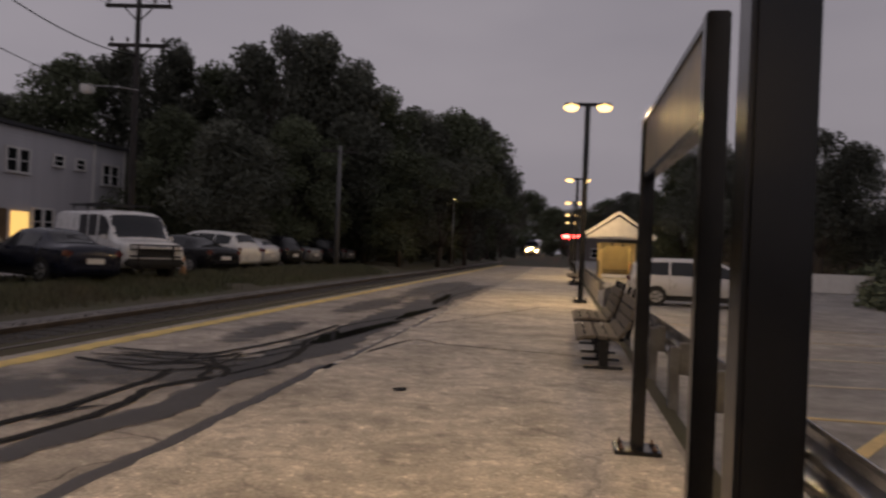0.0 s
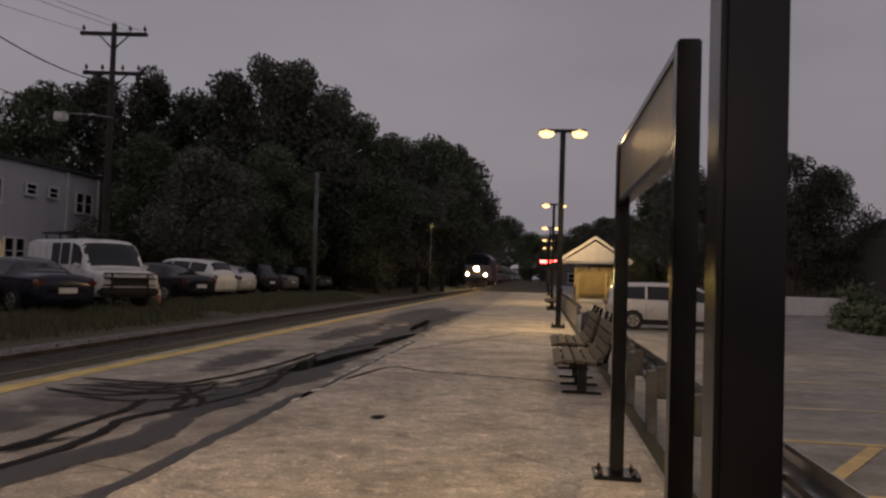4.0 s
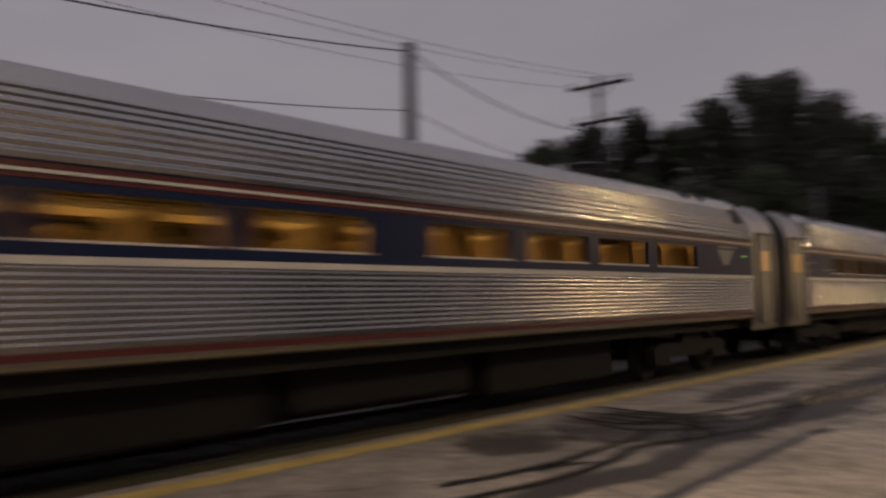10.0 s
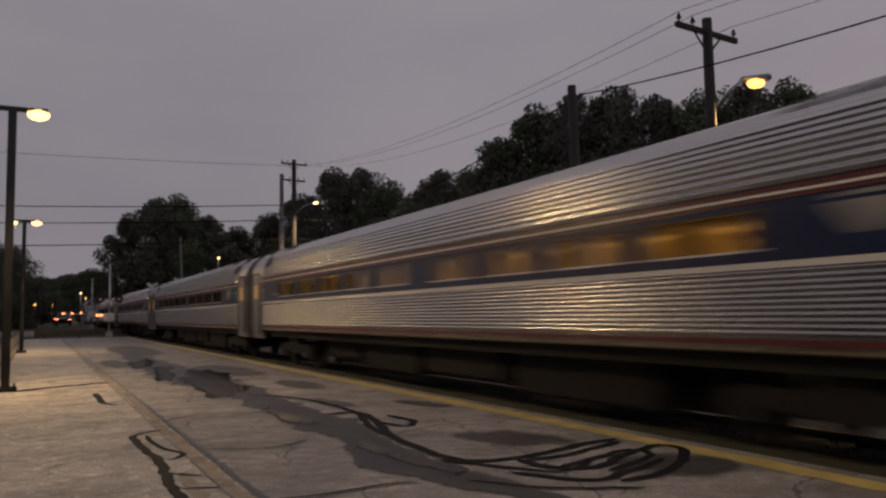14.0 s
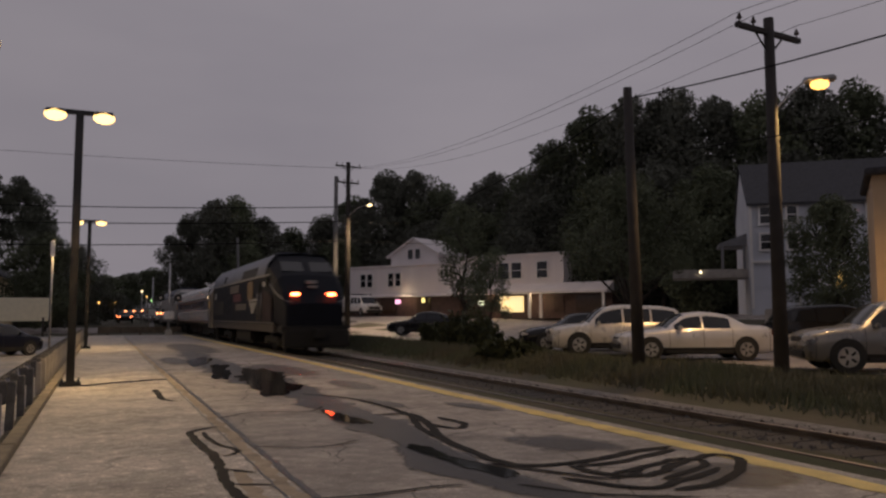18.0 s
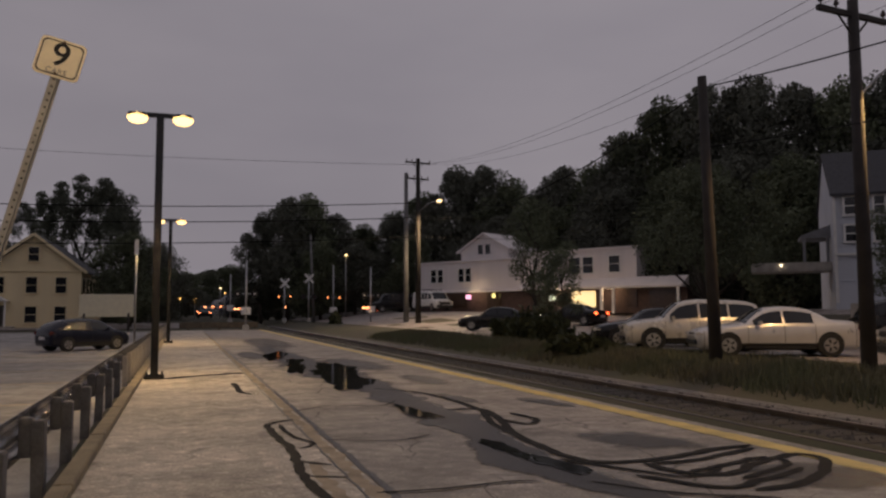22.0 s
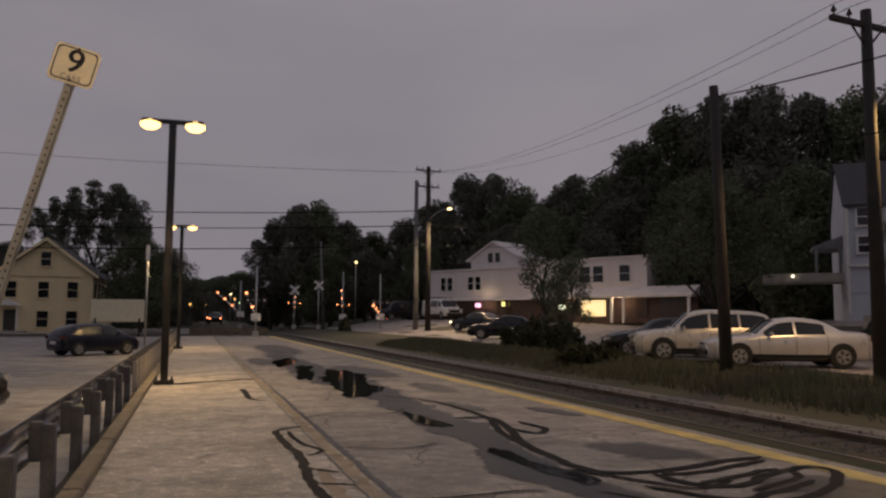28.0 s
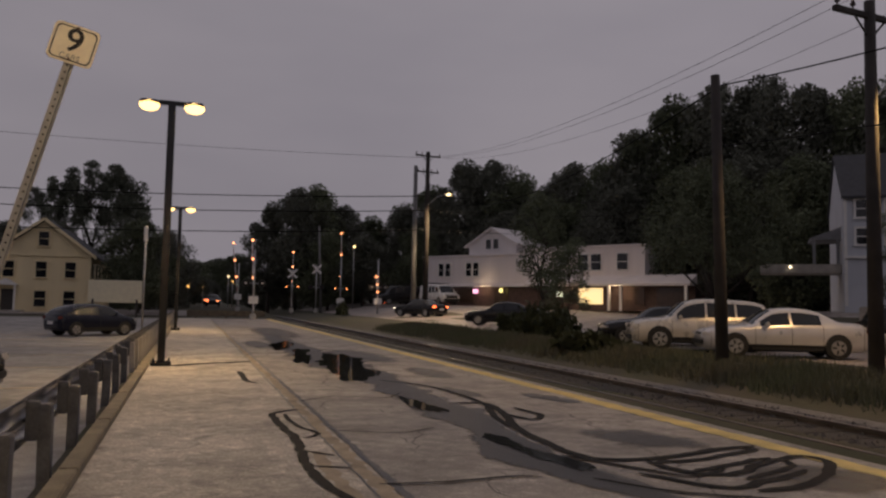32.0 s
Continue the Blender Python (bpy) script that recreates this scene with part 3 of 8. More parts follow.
solo("foot_dirt", bm, M_WETDARK, "dark dirt gathered round the board's foot", kind="stuff")

# car park beside the platform
bm = bmesh.new()
lot_x, lot_y = (1.16, 4, 10, 20, 32, 50.8), [-65 + 3 * k for k in range(64)]
lot = [[bm.verts.new((x, y, land(x, y) + 0.005)) for x in lot_x] for y in lot_y]
for p, q in zip(lot, lot[1:]):
    for i in range(len(lot_x) - 1):
        bm.faces.new((p[i], p[i + 1], q[i + 1], q[i])).smooth = True
solo("road", bm, M_LOT, "worn asphalt car park beside the platform", kind="structure")
bm = bmesh.new()
for y0 in (7.14, 9.52):
    box(bm, (5.8, y0, -0.329), (6.1, 0.12, 0.005))
for y0 in (8.5, 6.04):
    for x0 in (3.2, 5.1, 7.1):
        box(bm, (x0, y0, -0.3285), (2.1, 0.15, 0.005), 58)
solo("bay_lines", bm, M_ORANGE, "worn orange-yellow parking bay lines", kind="structure")
bm = bmesh.new()
for y0 in (-41, -36.6, -31.7, -26.8, -22, -17, -12.2, 12.2, 15.4, 18.5, 21.7):
    box(bm, (5.6, y0, -0.329), (6.2, 0.12, 0.005), 4)
solo("bay_lines_far", bm, M_LINE, "faded pale parking bay lines", kind="structure")

# road over the crossing and the forecourt across the line
bm = bmesh.new()
v = [bm.verts.new((x, y, land(x, y) + 0.03)) for y in (-74, -78, -82, -88, -94) for x in (60, 40, 20, 8, 0)]
for j in range(4):
    for i in range(4):
        bm.faces.new((v[j * 5 + i], v[j * 5 + i + 1], v[j * 5 + i + 6], v[j * 5 + i + 5]))
cols, rows_ = [-15, -18, -22, -26, -31, -36, -42, -48], [-120, -104, -92, -82, -74, -66, -58, -50, -42, -34, -26, -18, -10, -2, 6, 14, 22, 30, 38, 50, 64]
gv = {(i, j): bm.verts.new((x - (0 if y < -30 else 1.2), y, land(x - (0 if y < -30 else 1.2), y) + 0.035)) for i, x in enumerate(cols) for j, y in enumerate(rows_)}
for j in range(len(rows_) - 1):
    for i in range(len(cols) - 1):
        bm.faces.new((gv[i, j], gv[i + 1, j], gv[i + 1, j + 1], gv[i, j + 1]))
bmesh.ops.recalc_face_normals(bm, faces=bm.faces)
for f in bm.faces:
    if f.normal.z < 0:
        f.normal_flip()
solo("road_crossing", bm, M_ROAD, "grey asphalt road and forecourt across the railway", kind="structure")

# ---- railway track ----
TRACK_X, RAIL_Z = -8.05, -0.1
bm = bmesh.new()
prism(bm, [(-10.6, -0.36), (-9.9, -0.24), (-9.5, -0.2), (-6.75, -0.2), (-6.42, -0.26), (-6.42, -0.4), (-10.6, -0.4)], -500, 420)
ballast = solo("ballast_bed", bm, [M_BALLASTDARK], "dark stone ballast under the track, its colour lowered for shade", kind="structure")
bm = bmesh.new()
rnd = random.Random(11)
for k in range(9000):
    x, y = (rnd.uniform(-10.3, -9.2) if rnd.random() < 0.6 else rnd.uniform(-9.2, -6.5)), rnd.uniform(-38, 42)
    r = rnd.uniform(0.025, 0.055)
    z = (-0.2 if x > -9.5 else -0.2 - (-9.5 - x) * 0.11) + r * 0.4
    p = [bm.verts.new((x + r * rnd.uniform(0.6, 1.2) * math.cos(a), y + r * rnd.uniform(0.6, 1.2) * math.sin(a), z - 0.6 * r)) for a in (0, 2.1, 4.2)]
    t = bm.verts.new((x + rnd.uniform(-r, r) * 0.5, y + rnd.uniform(-r, r) * 0.5, z + r * 0.7))
    for i in range(3):
        bm.faces.new((p[i], p[(i + 1) % 3], t))
bm_sh = bmesh.new()
prism(bm_sh, [(-10.35, -0.3), (-9.95, -0.185), (-9.45, -0.17), (-9.3, -0.22), (-9.3, -0.3)], -120, 120)
solo("ballast_shoulder", bm_sh, M_BALLAST, "pale grey stone shoulder beside the track", kind="structure")
solo("ballast_stones", bm, M_STONE, "loose grey ballast stones along the track", kind="stuff")
for side, tag in ((1, ""), (-1, "")):
    bm = bmesh.new()
    c = TRACK_X + side * 0.7525
    prism(bm, [(c - 0.07, -0.27), (c + 0.07, -0.27), (c + 0.07, -0.258), (c + 0.012, -0.24), (c + 0.012, -0.15), (c + 0.036, -0.14), (c + 0.036, -0.104), (c + 0.03, -0.1),
               (c - 0.03, -0.1), (c - 0.036, -0.104), (c - 0.036, -0.14), (c - 0.012, -0.15), (c - 0.012, -0.24), (c - 0.07, -0.258)], -500, 420)
    solo("rail", bm, M_RAIL, "worn steel running rail on timber sleepers", "rail", "rails", "structure")
bm = bmesh.new()
box(bm, (0, 0, -0.09), (2.6, 0.23, 0.18), bevel=0.012)
sleeper = solo("sleeper", bm, M_SLEEPER, "creosoted timber sleeper half sunk in ballast", "sleeper", "sleepers", "structure", pose(TRACK_X, -60, -0.193))
for k in range(1, 230):
    copy_thing(sleeper, pose(TRACK_X, -60 + k * 0.55, -0.193, 0, 0, random.Random(k).uniform(-1, 1)))


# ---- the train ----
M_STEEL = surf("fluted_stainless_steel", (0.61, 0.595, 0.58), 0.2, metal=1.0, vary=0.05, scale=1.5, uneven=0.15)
# darker tone of the fluted steel for the lower sides
M_STEELLOW = surf("darker_fluted_steel", (0.41, 0.39, 0.372), 0.25, metal=1.0, vary=0.1, scale=1.5, uneven=0.15)
M_PLAINSTEEL = surf("brushed_steel_sheet", (0.38, 0.37, 0.365), 0.36, metal=0.95, vary=0.15, scale=2, uneven=0.4)
M_NAVY = surf("navy_coach_paint", (0.009, 0.019, 0.066), 0.4, vary=0.15)
M_NAVY.node_tree.nodes["Principled BSDF"].inputs["Specular IOR Level"].default_value = 0.3
M_RED = surf("red_stripe_paint", (0.11, 0.026, 0.024), 0.35, vary=0.15)
M_STRIPE = surf("white_stripe_paint", (0.7, 0.68, 0.66), 0.4, vary=0.1)
# near black: the shade beneath the train is put into this colour
M_UNDER = surf("shade_dark_underframe", (0.009, 0.0085, 0.008), 0.85, vary=0.5, scale=3)
M_RUBBER = surf("black_rubber", (0.012, 0.012, 0.012), 0.8, vary=0.3)
M_CREAM = surf("silver_grey_loco_paint", (0.36, 0.35, 0.335), 0.5, vary=0.22, scale=0.8)
M_PALEROOF = surf("dark_navy_loco_roof", (0.03, 0.04, 0.075), 0.5, vary=0.25)
M_GRIMED = surf("grimy_silver_paint", (0.085, 0.083, 0.08), 0.55, vary=0.45, scale=0.9)
M_NOSE = surf("dulled_silver_nose_paint", (0.17, 0.168, 0.17), 0.5, vary=0.3, scale=0.8)
M_SILL = surf("sill_grime_and_recess_dark", (0.05, 0.041, 0.033), 0.7, vary=0.4, scale=1.5)
M_ROOFGREY = surf("blue_grey_loco_roof", (0.24, 0.3, 0.41), 0.35, vary=0.15, metal=0.3)
M_LOCODARK = surf("dark_loco_paint", (0.006, 0.0075, 0.013), 0.55, vary=0.2)
M_LOCODARK.node_tree.nodes["Principled BSDF"].inputs["Specular IOR Level"].default_value = 0.12
M_LOCONAVY = surf("navy_loco_roof", (0.05, 0.056, 0.085), 0.4, vary=0.25)
M_LOCORED = surf("dark_red_loco_paint", (0.06, 0.006, 0.01), 0.55, vary=0.15)
M_MAROON = surf("dark_maroon_loco_paint", (0.018, 0.006, 0.007), 0.55, vary=0.2)
M_MAROON.node_tree.nodes["Principled BSDF"].inputs["Specular IOR Level"].default_value = 0.2
M_GOLD = surf("gold_stripe_paint", (0.075, 0.067, 0.058), 0.5, vary=0.2)
M_PALEMARK = surf("dull_white_marking", (0.26, 0.255, 0.25), 0.5, vary=0.25, scale=3)
M_OCHRE = surf("ochre_loco_paint", (0.15, 0.1, 0.045), 0.5, vary=0.3, scale=2)
M_INTERIOR = surf("coach_interior_panel", (0.42, 0.34, 0.23), 0.7, vary=0.2)
M_SEAT = surf("coach_seat_cloth", (0.36, 0.28, 0.18), 0.9, vary=0.3)
M_CABINLIGHT = glow("coach_ceiling_light", (1.0, 0.76, 0.42), 5.6)
M_DOORLIGHT = glow("lit_door_pane", (1.0, 0.62, 0.25), 0.08)
M_COACHGLASS = pane_mat("tinted_coach_glass", (0.62, 0.54, 0.38), 0.93, 0.05)
M_HEADLIGHT = glow("headlight_lens", (1.0, 0.64, 0.24), 900.0)
M_DITCH = glow("ditch_light_lens", (1.0, 0.62, 0.22), 600.0)
M_LENSDIM = surf("unlit_marker_lens", (0.12, 0.012, 0.01), 0.2, coat=1.0)
M_TAIL = glow("red_marker_lens", (1.0, 0.1, 0.03), 36.0)
M_GREENLED = glow("green_indicator", (0.35, 1.0, 0.2), 0.55)
M_AMBERLED = glow("amber_indicator", (1.0, 0.55, 0.1), 6.0)


def side_ribs(z0, z1, pitch, depth, hw):
    """Rounded flutes up a side."""
    out, n = [], round((z1 - z0) / pitch)
    for k in range(n * 8 + 1):
        u = k / 8
        out.append((hw - depth * (0.5 + 0.5 * math.cos(math.tau * u)), z0 + u * (z1 - z0) / n))
    return out


def arc_ribs(arc, pitch, depth):
    """Rounded flutes laid along a curve."""
    pts = []
    for (x0, z0), (x1, z1) in zip(arc, arc[1:]):
        d = math.hypot(x1 - x0, z1 - z0)
        n = max(1, round(d / pitch))
        nx, nz = (z1 - z0) / d, -(x1 - x0) / d
        for k in range(n * 6):
            u = k / 6
            o = depth * (0.5 - 0.5 * math.cos(math.tau * u))
            pts.append((x0 + (x1 - x0) * u / n + nx * o, z0 + (z1 - z0) * u / n + nz * o))
    return pts + [arc[-1]]


def ribbon(bm, outline, y0, y1, mirror=True):
    """An open outline drawn along y, on both sides."""
    for s in (1, -1) if mirror else (1,):
        a = [bm.verts.new((s * x, y0, z)) for x, z in outline]
        b = [bm.verts.new((s * x, y1, z)) for x, z in outline]
        for i in range(len(outline) - 1):
            q = (a[i], b[i], b[i + 1], a[i + 1])
            bm.faces.new(q if s > 0 else q[::-1]).smooth = True


ROOF_ARC = [(1.6, 2.76), (1.585, 2.94), (1.52, 3.17), (1.38, 3.41), (1.12, 3.61), (0.62, 3.735), (0.0, 3.77)]


def lathe_x(bm, profile, n=20):
    """One closed skin turned about the x axis: profile of (x, radius)."""
    rings = [[bm.verts.new((x, r * math.cos(k * math.tau / n), r * math.sin(k * math.tau / n))) for k in range(n)] for x, r in profile]
    for p, q in zip(rings, rings[1:]):
        for k in range(n):
            bm.faces.new((p[k], p[(k + 1) % n], q[(k + 1) % n], q[k])).smooth = True
    bm.faces.new(rings[0][::-1])
    bm.faces.new(rings[-1])
    bmesh.ops.recalc_face_normals(bm, faces=bm.faces)


FRAME_SIDE = [(-1.55, 0.32), (-1.0, 0.32), (-0.95, 0.5), (-0.35, 0.42), (0.35, 0.42), (0.95, 0.5), (1.0, 0.32), (1.55, 0.32), (1.6, 0.62), (1.2, 0.72), (0.5, 0.68), (0.3, 0.86), (-0.3, 0.86), (-0.5, 0.68), (-1.2, 0.72), (-1.6, 0.62)]


def bogie(parent, y):
    bm = bmesh.new()
    box(bm, (0, 0, 0.62), (1.94, 0.5, 0.24), bevel=0.04)
    b = part("bogie", bm, M_UNDER, parent)
    b.location = (0, y, 0)
    for s in (1, -1):
        bm = bmesh.new()
        prism(bm, FRAME_SIDE, s * 0.95, s * 1.14, "x")
        part("side_frame", bm, M_UNDER, b)
    for yy in (-1.27, 1.27):
        bm = bmesh.new()
        rod(bm, (-0.95, 0, 0), (0.95, 0, 0), 0.09, n=10)
        part("axle", bm, M_UNDER, b).location = (0, yy, 0.46)
        for s in (1, -1):
            bm = bmesh.new()
            lathe_x(bm, [(s * 0.66, 0.3), (s * 0.66, 0.485), (s * 0.69, 0.485), (s * 0.695, 0.46), (s * 0.8, 0.455), (s * 0.8, 0.36), (s * 0.77, 0.33), (s * 0.8, 0.14)])
            part("wheel", bm, M_UNDER, b).location = (0, yy, 0.46)


# window centres along a coach, with one wide pillar amidships, and the pillars between them
WINDOWS = [-8.4 + 1.92 * k for k in range(5)] + [1.9 + 1.92 * k for k in range(4)]
PILLARS = [(-11.2, -9.2)] + [(a + 0.8, b - 0.8) for a, b in zip(WINDOWS, WINDOWS[1:])] + [(8.46, 11.2)]


def make_coach():
    c = thing("passenger_coach", label="fluted stainless steel passenger coach with navy window band, lit inside", category="train coach", group="coaches of the train")
    end = 11.2
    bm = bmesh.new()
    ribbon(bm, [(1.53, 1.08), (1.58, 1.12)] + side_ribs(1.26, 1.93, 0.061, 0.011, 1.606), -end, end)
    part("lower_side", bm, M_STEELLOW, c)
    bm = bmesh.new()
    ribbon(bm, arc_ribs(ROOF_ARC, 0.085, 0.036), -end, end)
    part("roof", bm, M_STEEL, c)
    for s in (1, -1):
        bm = bmesh.new()
        box(bm, (s * 1.59, 0, 2.065), (0.05, 2 * end, 0.13))
        box(bm, (s * 1.59, 0, 2.565), (0.05, 2 * end, 0.07))
        for a, b in PILLARS:
            box(bm, (s * 1.589, (a + b) / 2, 2.33), (0.05, b - a, 0.41))
        box(bm, (s * 1.56, 0, 2.68), (0.04, 2 * end, 0.2))
        part("window_band", bm, M_NAVY, c, "navy blue window band")
        for z, h, mt, nm in ((1.97, 0.075, M_STRIPE, "white_stripe"), (2.625, 0.035, M_RED, "red_stripe"), (2.67, 0.03, M_STRIPE, "white_stripe"), (2.715, 0.04, M_RED, "red_stripe"), (1.2, 0.06, M_RED, "red_sill_stripe")):
            bm = bmesh.new()
            box(bm, (s * 1.585, 0, z), (0.055, 2 * end, h))
            part(nm, bm, mt, c)
    bm = bmesh.new()
    box(bm, (0, 0, 0), (0.012, 1.6, 0.4))
    first = part("window_pane", bm, M_COACHGLASS, c)
    first.location = (1.585, WINDOWS[0], 2.33)
    first.visible_shadow = False
    for s in (1, -1):
        for k in range(9):
            if (s, k) != (1, 0):
                share("window_pane", first, c, pose(s * 1.585, WINDOWS[k], 2.33)).visible_shadow = False
    bm = bmesh.new()
    box(bm, (0, 0, 0), (0.035, 1.62, 0.022))
    first = part("window_sill", bm, M_STRIPE, c, "bright window sill strip")
    first.location = (1.6, WINDOWS[0], 2.12)
    for s in (1, -1):
        for k in range(9):
            if (s, k) != (1, 0):
                share("window_sill", first, c, pose(s * 1.6, WINDOWS[k], 2.12))
    # interior seen through the panes
    bm = bmesh.new()
    box(bm, (0, 0, 1.35), (3.0, 22.2, 0.08))
    box(bm, (0, 0, 3.0), (2.9, 22.2, 0.06))
    for q in (1, -1):
        box(bm, (0, q * 11.05, 2.2), (3.0, 0.06, 1.7))
        box(bm, (q * 1.26, 0, 2.7), (0.5, 22, 0.1))
        box(bm, (q * 1.54, 0, 1.75), (0.02, 22, 0.7))
        for a, b in PILLARS:
            box(bm, (q * 1.545, (a + b) / 2, 2.33), (0.02, b - a - 0.04, 0.42))
    part("interior", bm, M_INTERIOR, c, "cream coach interior panels")
    bm = bmesh.new()
    prism(bm, [(-0.12, 1.4), (0.4, 1.42), (0.42, 1.85), (0.02, 1.82), (-0.06, 2.44), (-0.12, 2.5), (-0.2, 2.46), (-0.16, 1.9)], -0.47, 0.47, "x")
    first = part("seat", bm, M_SEAT, c, "brown cloth coach seat")
    first.location = (1.0, -9.6, 0)
    for k in range(19):
        for x in (-1.0, 1.0):
            if k or x < 0:
                share("seat", first, c, pose(x, -9.6 + k * 1.06, 0))
    bm = bmesh.new()
    for x in (-0.75, 0.75):
        box(bm, (x, 0, 2.955), (0.5, 21.5, 0.02))
    part("ceiling_light", bm, M_CABINLIGHT, c, "warm strip lights")
    # plain vestibule ends
    wall = [(1.5, 0.82), (1.56, 0.9), (1.6, 1.3), (1.6, 2.76)] + ROOF_ARC[1:]
    for q in (1, -1):
        bm = bmesh.new()
        ribbon(bm, wall, *sorted((q * end, q * 12.6)))
        top = [bm.verts.new((x, q * 12.6, z)) for x, z in wall] + [bm.verts.new((-x, q * 12.6, z)) for x, z in wall[::-1][1:]]
        bm.faces.new(top)
        bmesh.ops.recalc_face_normals(bm, faces=bm.faces)
        part("vestibule", bm, M_PLAINSTEEL, c, "plain steel coach end")
        for s in (1, -1):
            bm = bmesh.new()
            box(bm, (s * 1.604, q * 11.95, 1.95), (0.02, 0.78, 1.9), bevel=0.004)
            d = part("door", bm, M_PLAINSTEEL, c)
            bm = bmesh.new()
            box(bm, (s * 1.618, q * 11.95, 2.33), (0.008, 0.36, 0.44), bevel=0.003)
            part("door_window", bm, M_DOORLIGHT if s > 0 else M_DARKGLASS, d, "small lit door window")
            bm = bmesh.new()
            for dy in (-0.43, 0.43):
                box(bm, (s * 1.612, q * 11.95 + dy, 1.95), (0.03, 0.035, 1.95))
            box(bm, (s * 1.612, q * 11.95, 2.93), (0.03, 0.9, 0.04))
            part("door_frame", bm, M_RUBBER, d)
        bm = bmesh.new()
        box(bm, (0, q * 12.78, 2.2), (1.7, 0.36, 2.4), bevel=0.05)
        box(bm, (0, q * 12.72, 3.3), (2.3, 0.24, 0.7), bevel=0.05)
        box(bm, (0, q * 12.72, 1.0), (0.4, 0.5, 0.4))
        part("gangway", bm, M_RUBBER, c, "black rubber gangway")
        for x, y, z, tip in ((1.1, 9.6, 3.62, 28), (1.1, 8.9, 3.62, 28), (1.48, 10.7, 3.27, 60), (1.1, 11.3, 3.62, 28)):
            for s in (1, -1):
                bm = bmesh.new()
                box(bm, (0, 0, 0), (0.34, 0.4, 0.06), bevel=0.01)
                part("roof_vent", bm, M_BLACKMATT, c).matrix_basis = pose(s * x, q * y, z, 0, s * tip, 0)
        for s in (1, -1):
            if q < 0:
                for y, z, w in ((-10.95, 2.36, 0.34), (-11.02, 2.16, 0.2), (-9.5, 2.2, 0.5)):
                    bm = bmesh.new()
                    box(bm, (s * 1.613, y, z), (0.012, w, 0.05))
                    part("marking_bar", bm, M_PALEMARK, c, "small pale marking bar")
                continue
            bm = bmesh.new()
            box(bm, (s * 1.613, q * 9.9, 2.56), (0.012, 0.9, 0.04))
            part("marking_bar", bm, M_PALEMARK, c, "small pale marking bar")
            bm = bmesh.new()
            box(bm, (s * 1.615, q * 10.75, 2.4), (0.012, 0.16, 0.025))
            part("indicator_light", bm, M_GREENLED, c, "green door indicator")
            bm = bmesh.new()
            prism(bm, [(q * 9.8 - 0.4, 2.5), (q * 9.8 + 0.4, 2.5), (q * 9.8 + 0.12, 2.2), (q * 9.8 - 0.12, 2.2)], s * 1.613, s * 1.619, "x")
            part("emblem_panel", bm, M_PALEMARK, c, "dull white arrow shaped panel")
        bogie(c, q * 9.1)
    bm = bmesh.new()
    box(bm, (0, 0, 1.0), (2.7, 22.0, 0.22))
    part("underframe", bm, M_UNDER, c)
    # continuous dark box added to stand for the shade under the floor
    bm = bmesh.new()
    box(bm, (0, 0, 0.58), (0.9, 14.4, 0.72), bevel=0.05)
    part("underfloor_gear", bm, M_UNDER, c)
    for y, w, d in ((-5.4, 2.4, 0.5), (-2.4, 3.2, 0.66), (1.0, 3.0, 0.56), (4.6, 3.4, 0.7)):
        bm = bmesh.new()
        box(bm, (0, y, 0.92 - d / 2), (1.95, w, d), bevel=0.04)
        part("equipment_box", bm, M_UNDER, c)
    return c


def loft(bm, sections):
    """Skin over closed cross sections with equal point counts; the ends are capped."""
    rings = [[bm.verts.new(p) for p in sec] for sec in sections]
    n = len(rings[0])
    for a, b in zip(rings, rings[1:]):
        for i in range(n):
            bm.faces.new((a[i], a[(i + 1) % n], b[(i + 1) % n], b[i]))
    bm.faces.new(rings[0][::-1])
    bm.faces.new(rings[-1])
    bmesh.ops.recalc_face_normals(bm, faces=bm.faces)


def body_ring(y, hw, z0, z1, ztop, crown=0.55):
    half = [(hw, z0), (hw, z1), (hw * 0.93, z1 + (ztop - z1) * 0.45), (hw * crown, ztop - 0.06), (0.02, ztop)]
    return [(x, y, z) for x, z in half] + [(-x, y, z) for x, z in half[::-1]]


def loco_under(c, half, bogies):
    bm = bmesh.new()
    box(bm, (0, 0, 1.0), (2.8, half * 2 - 0.8, 0.3))
    box(bm, (0, 0, 0.62), (2.6, 4.6, 0.75), bevel=0.12)
    for q in (1, -1):
        box(bm, (0, q * (half - 0.35), 0.65), (2.7, 0.5, 0.7), bevel=0.05)
        box(bm, (0, q * (half + 0.1), 0.85), (0.4, 0.5, 0.35))
        for k in range(3):
            for s in (1, -1):
                box(bm, (s * 1.36, q * (half - 1.2), 0.35 + 0.27 * k), (0.3, 0.6, 0.04))
    part("underframe", bm, M_UNDER, c)
    for y in bogies:
        bogie(c, y)


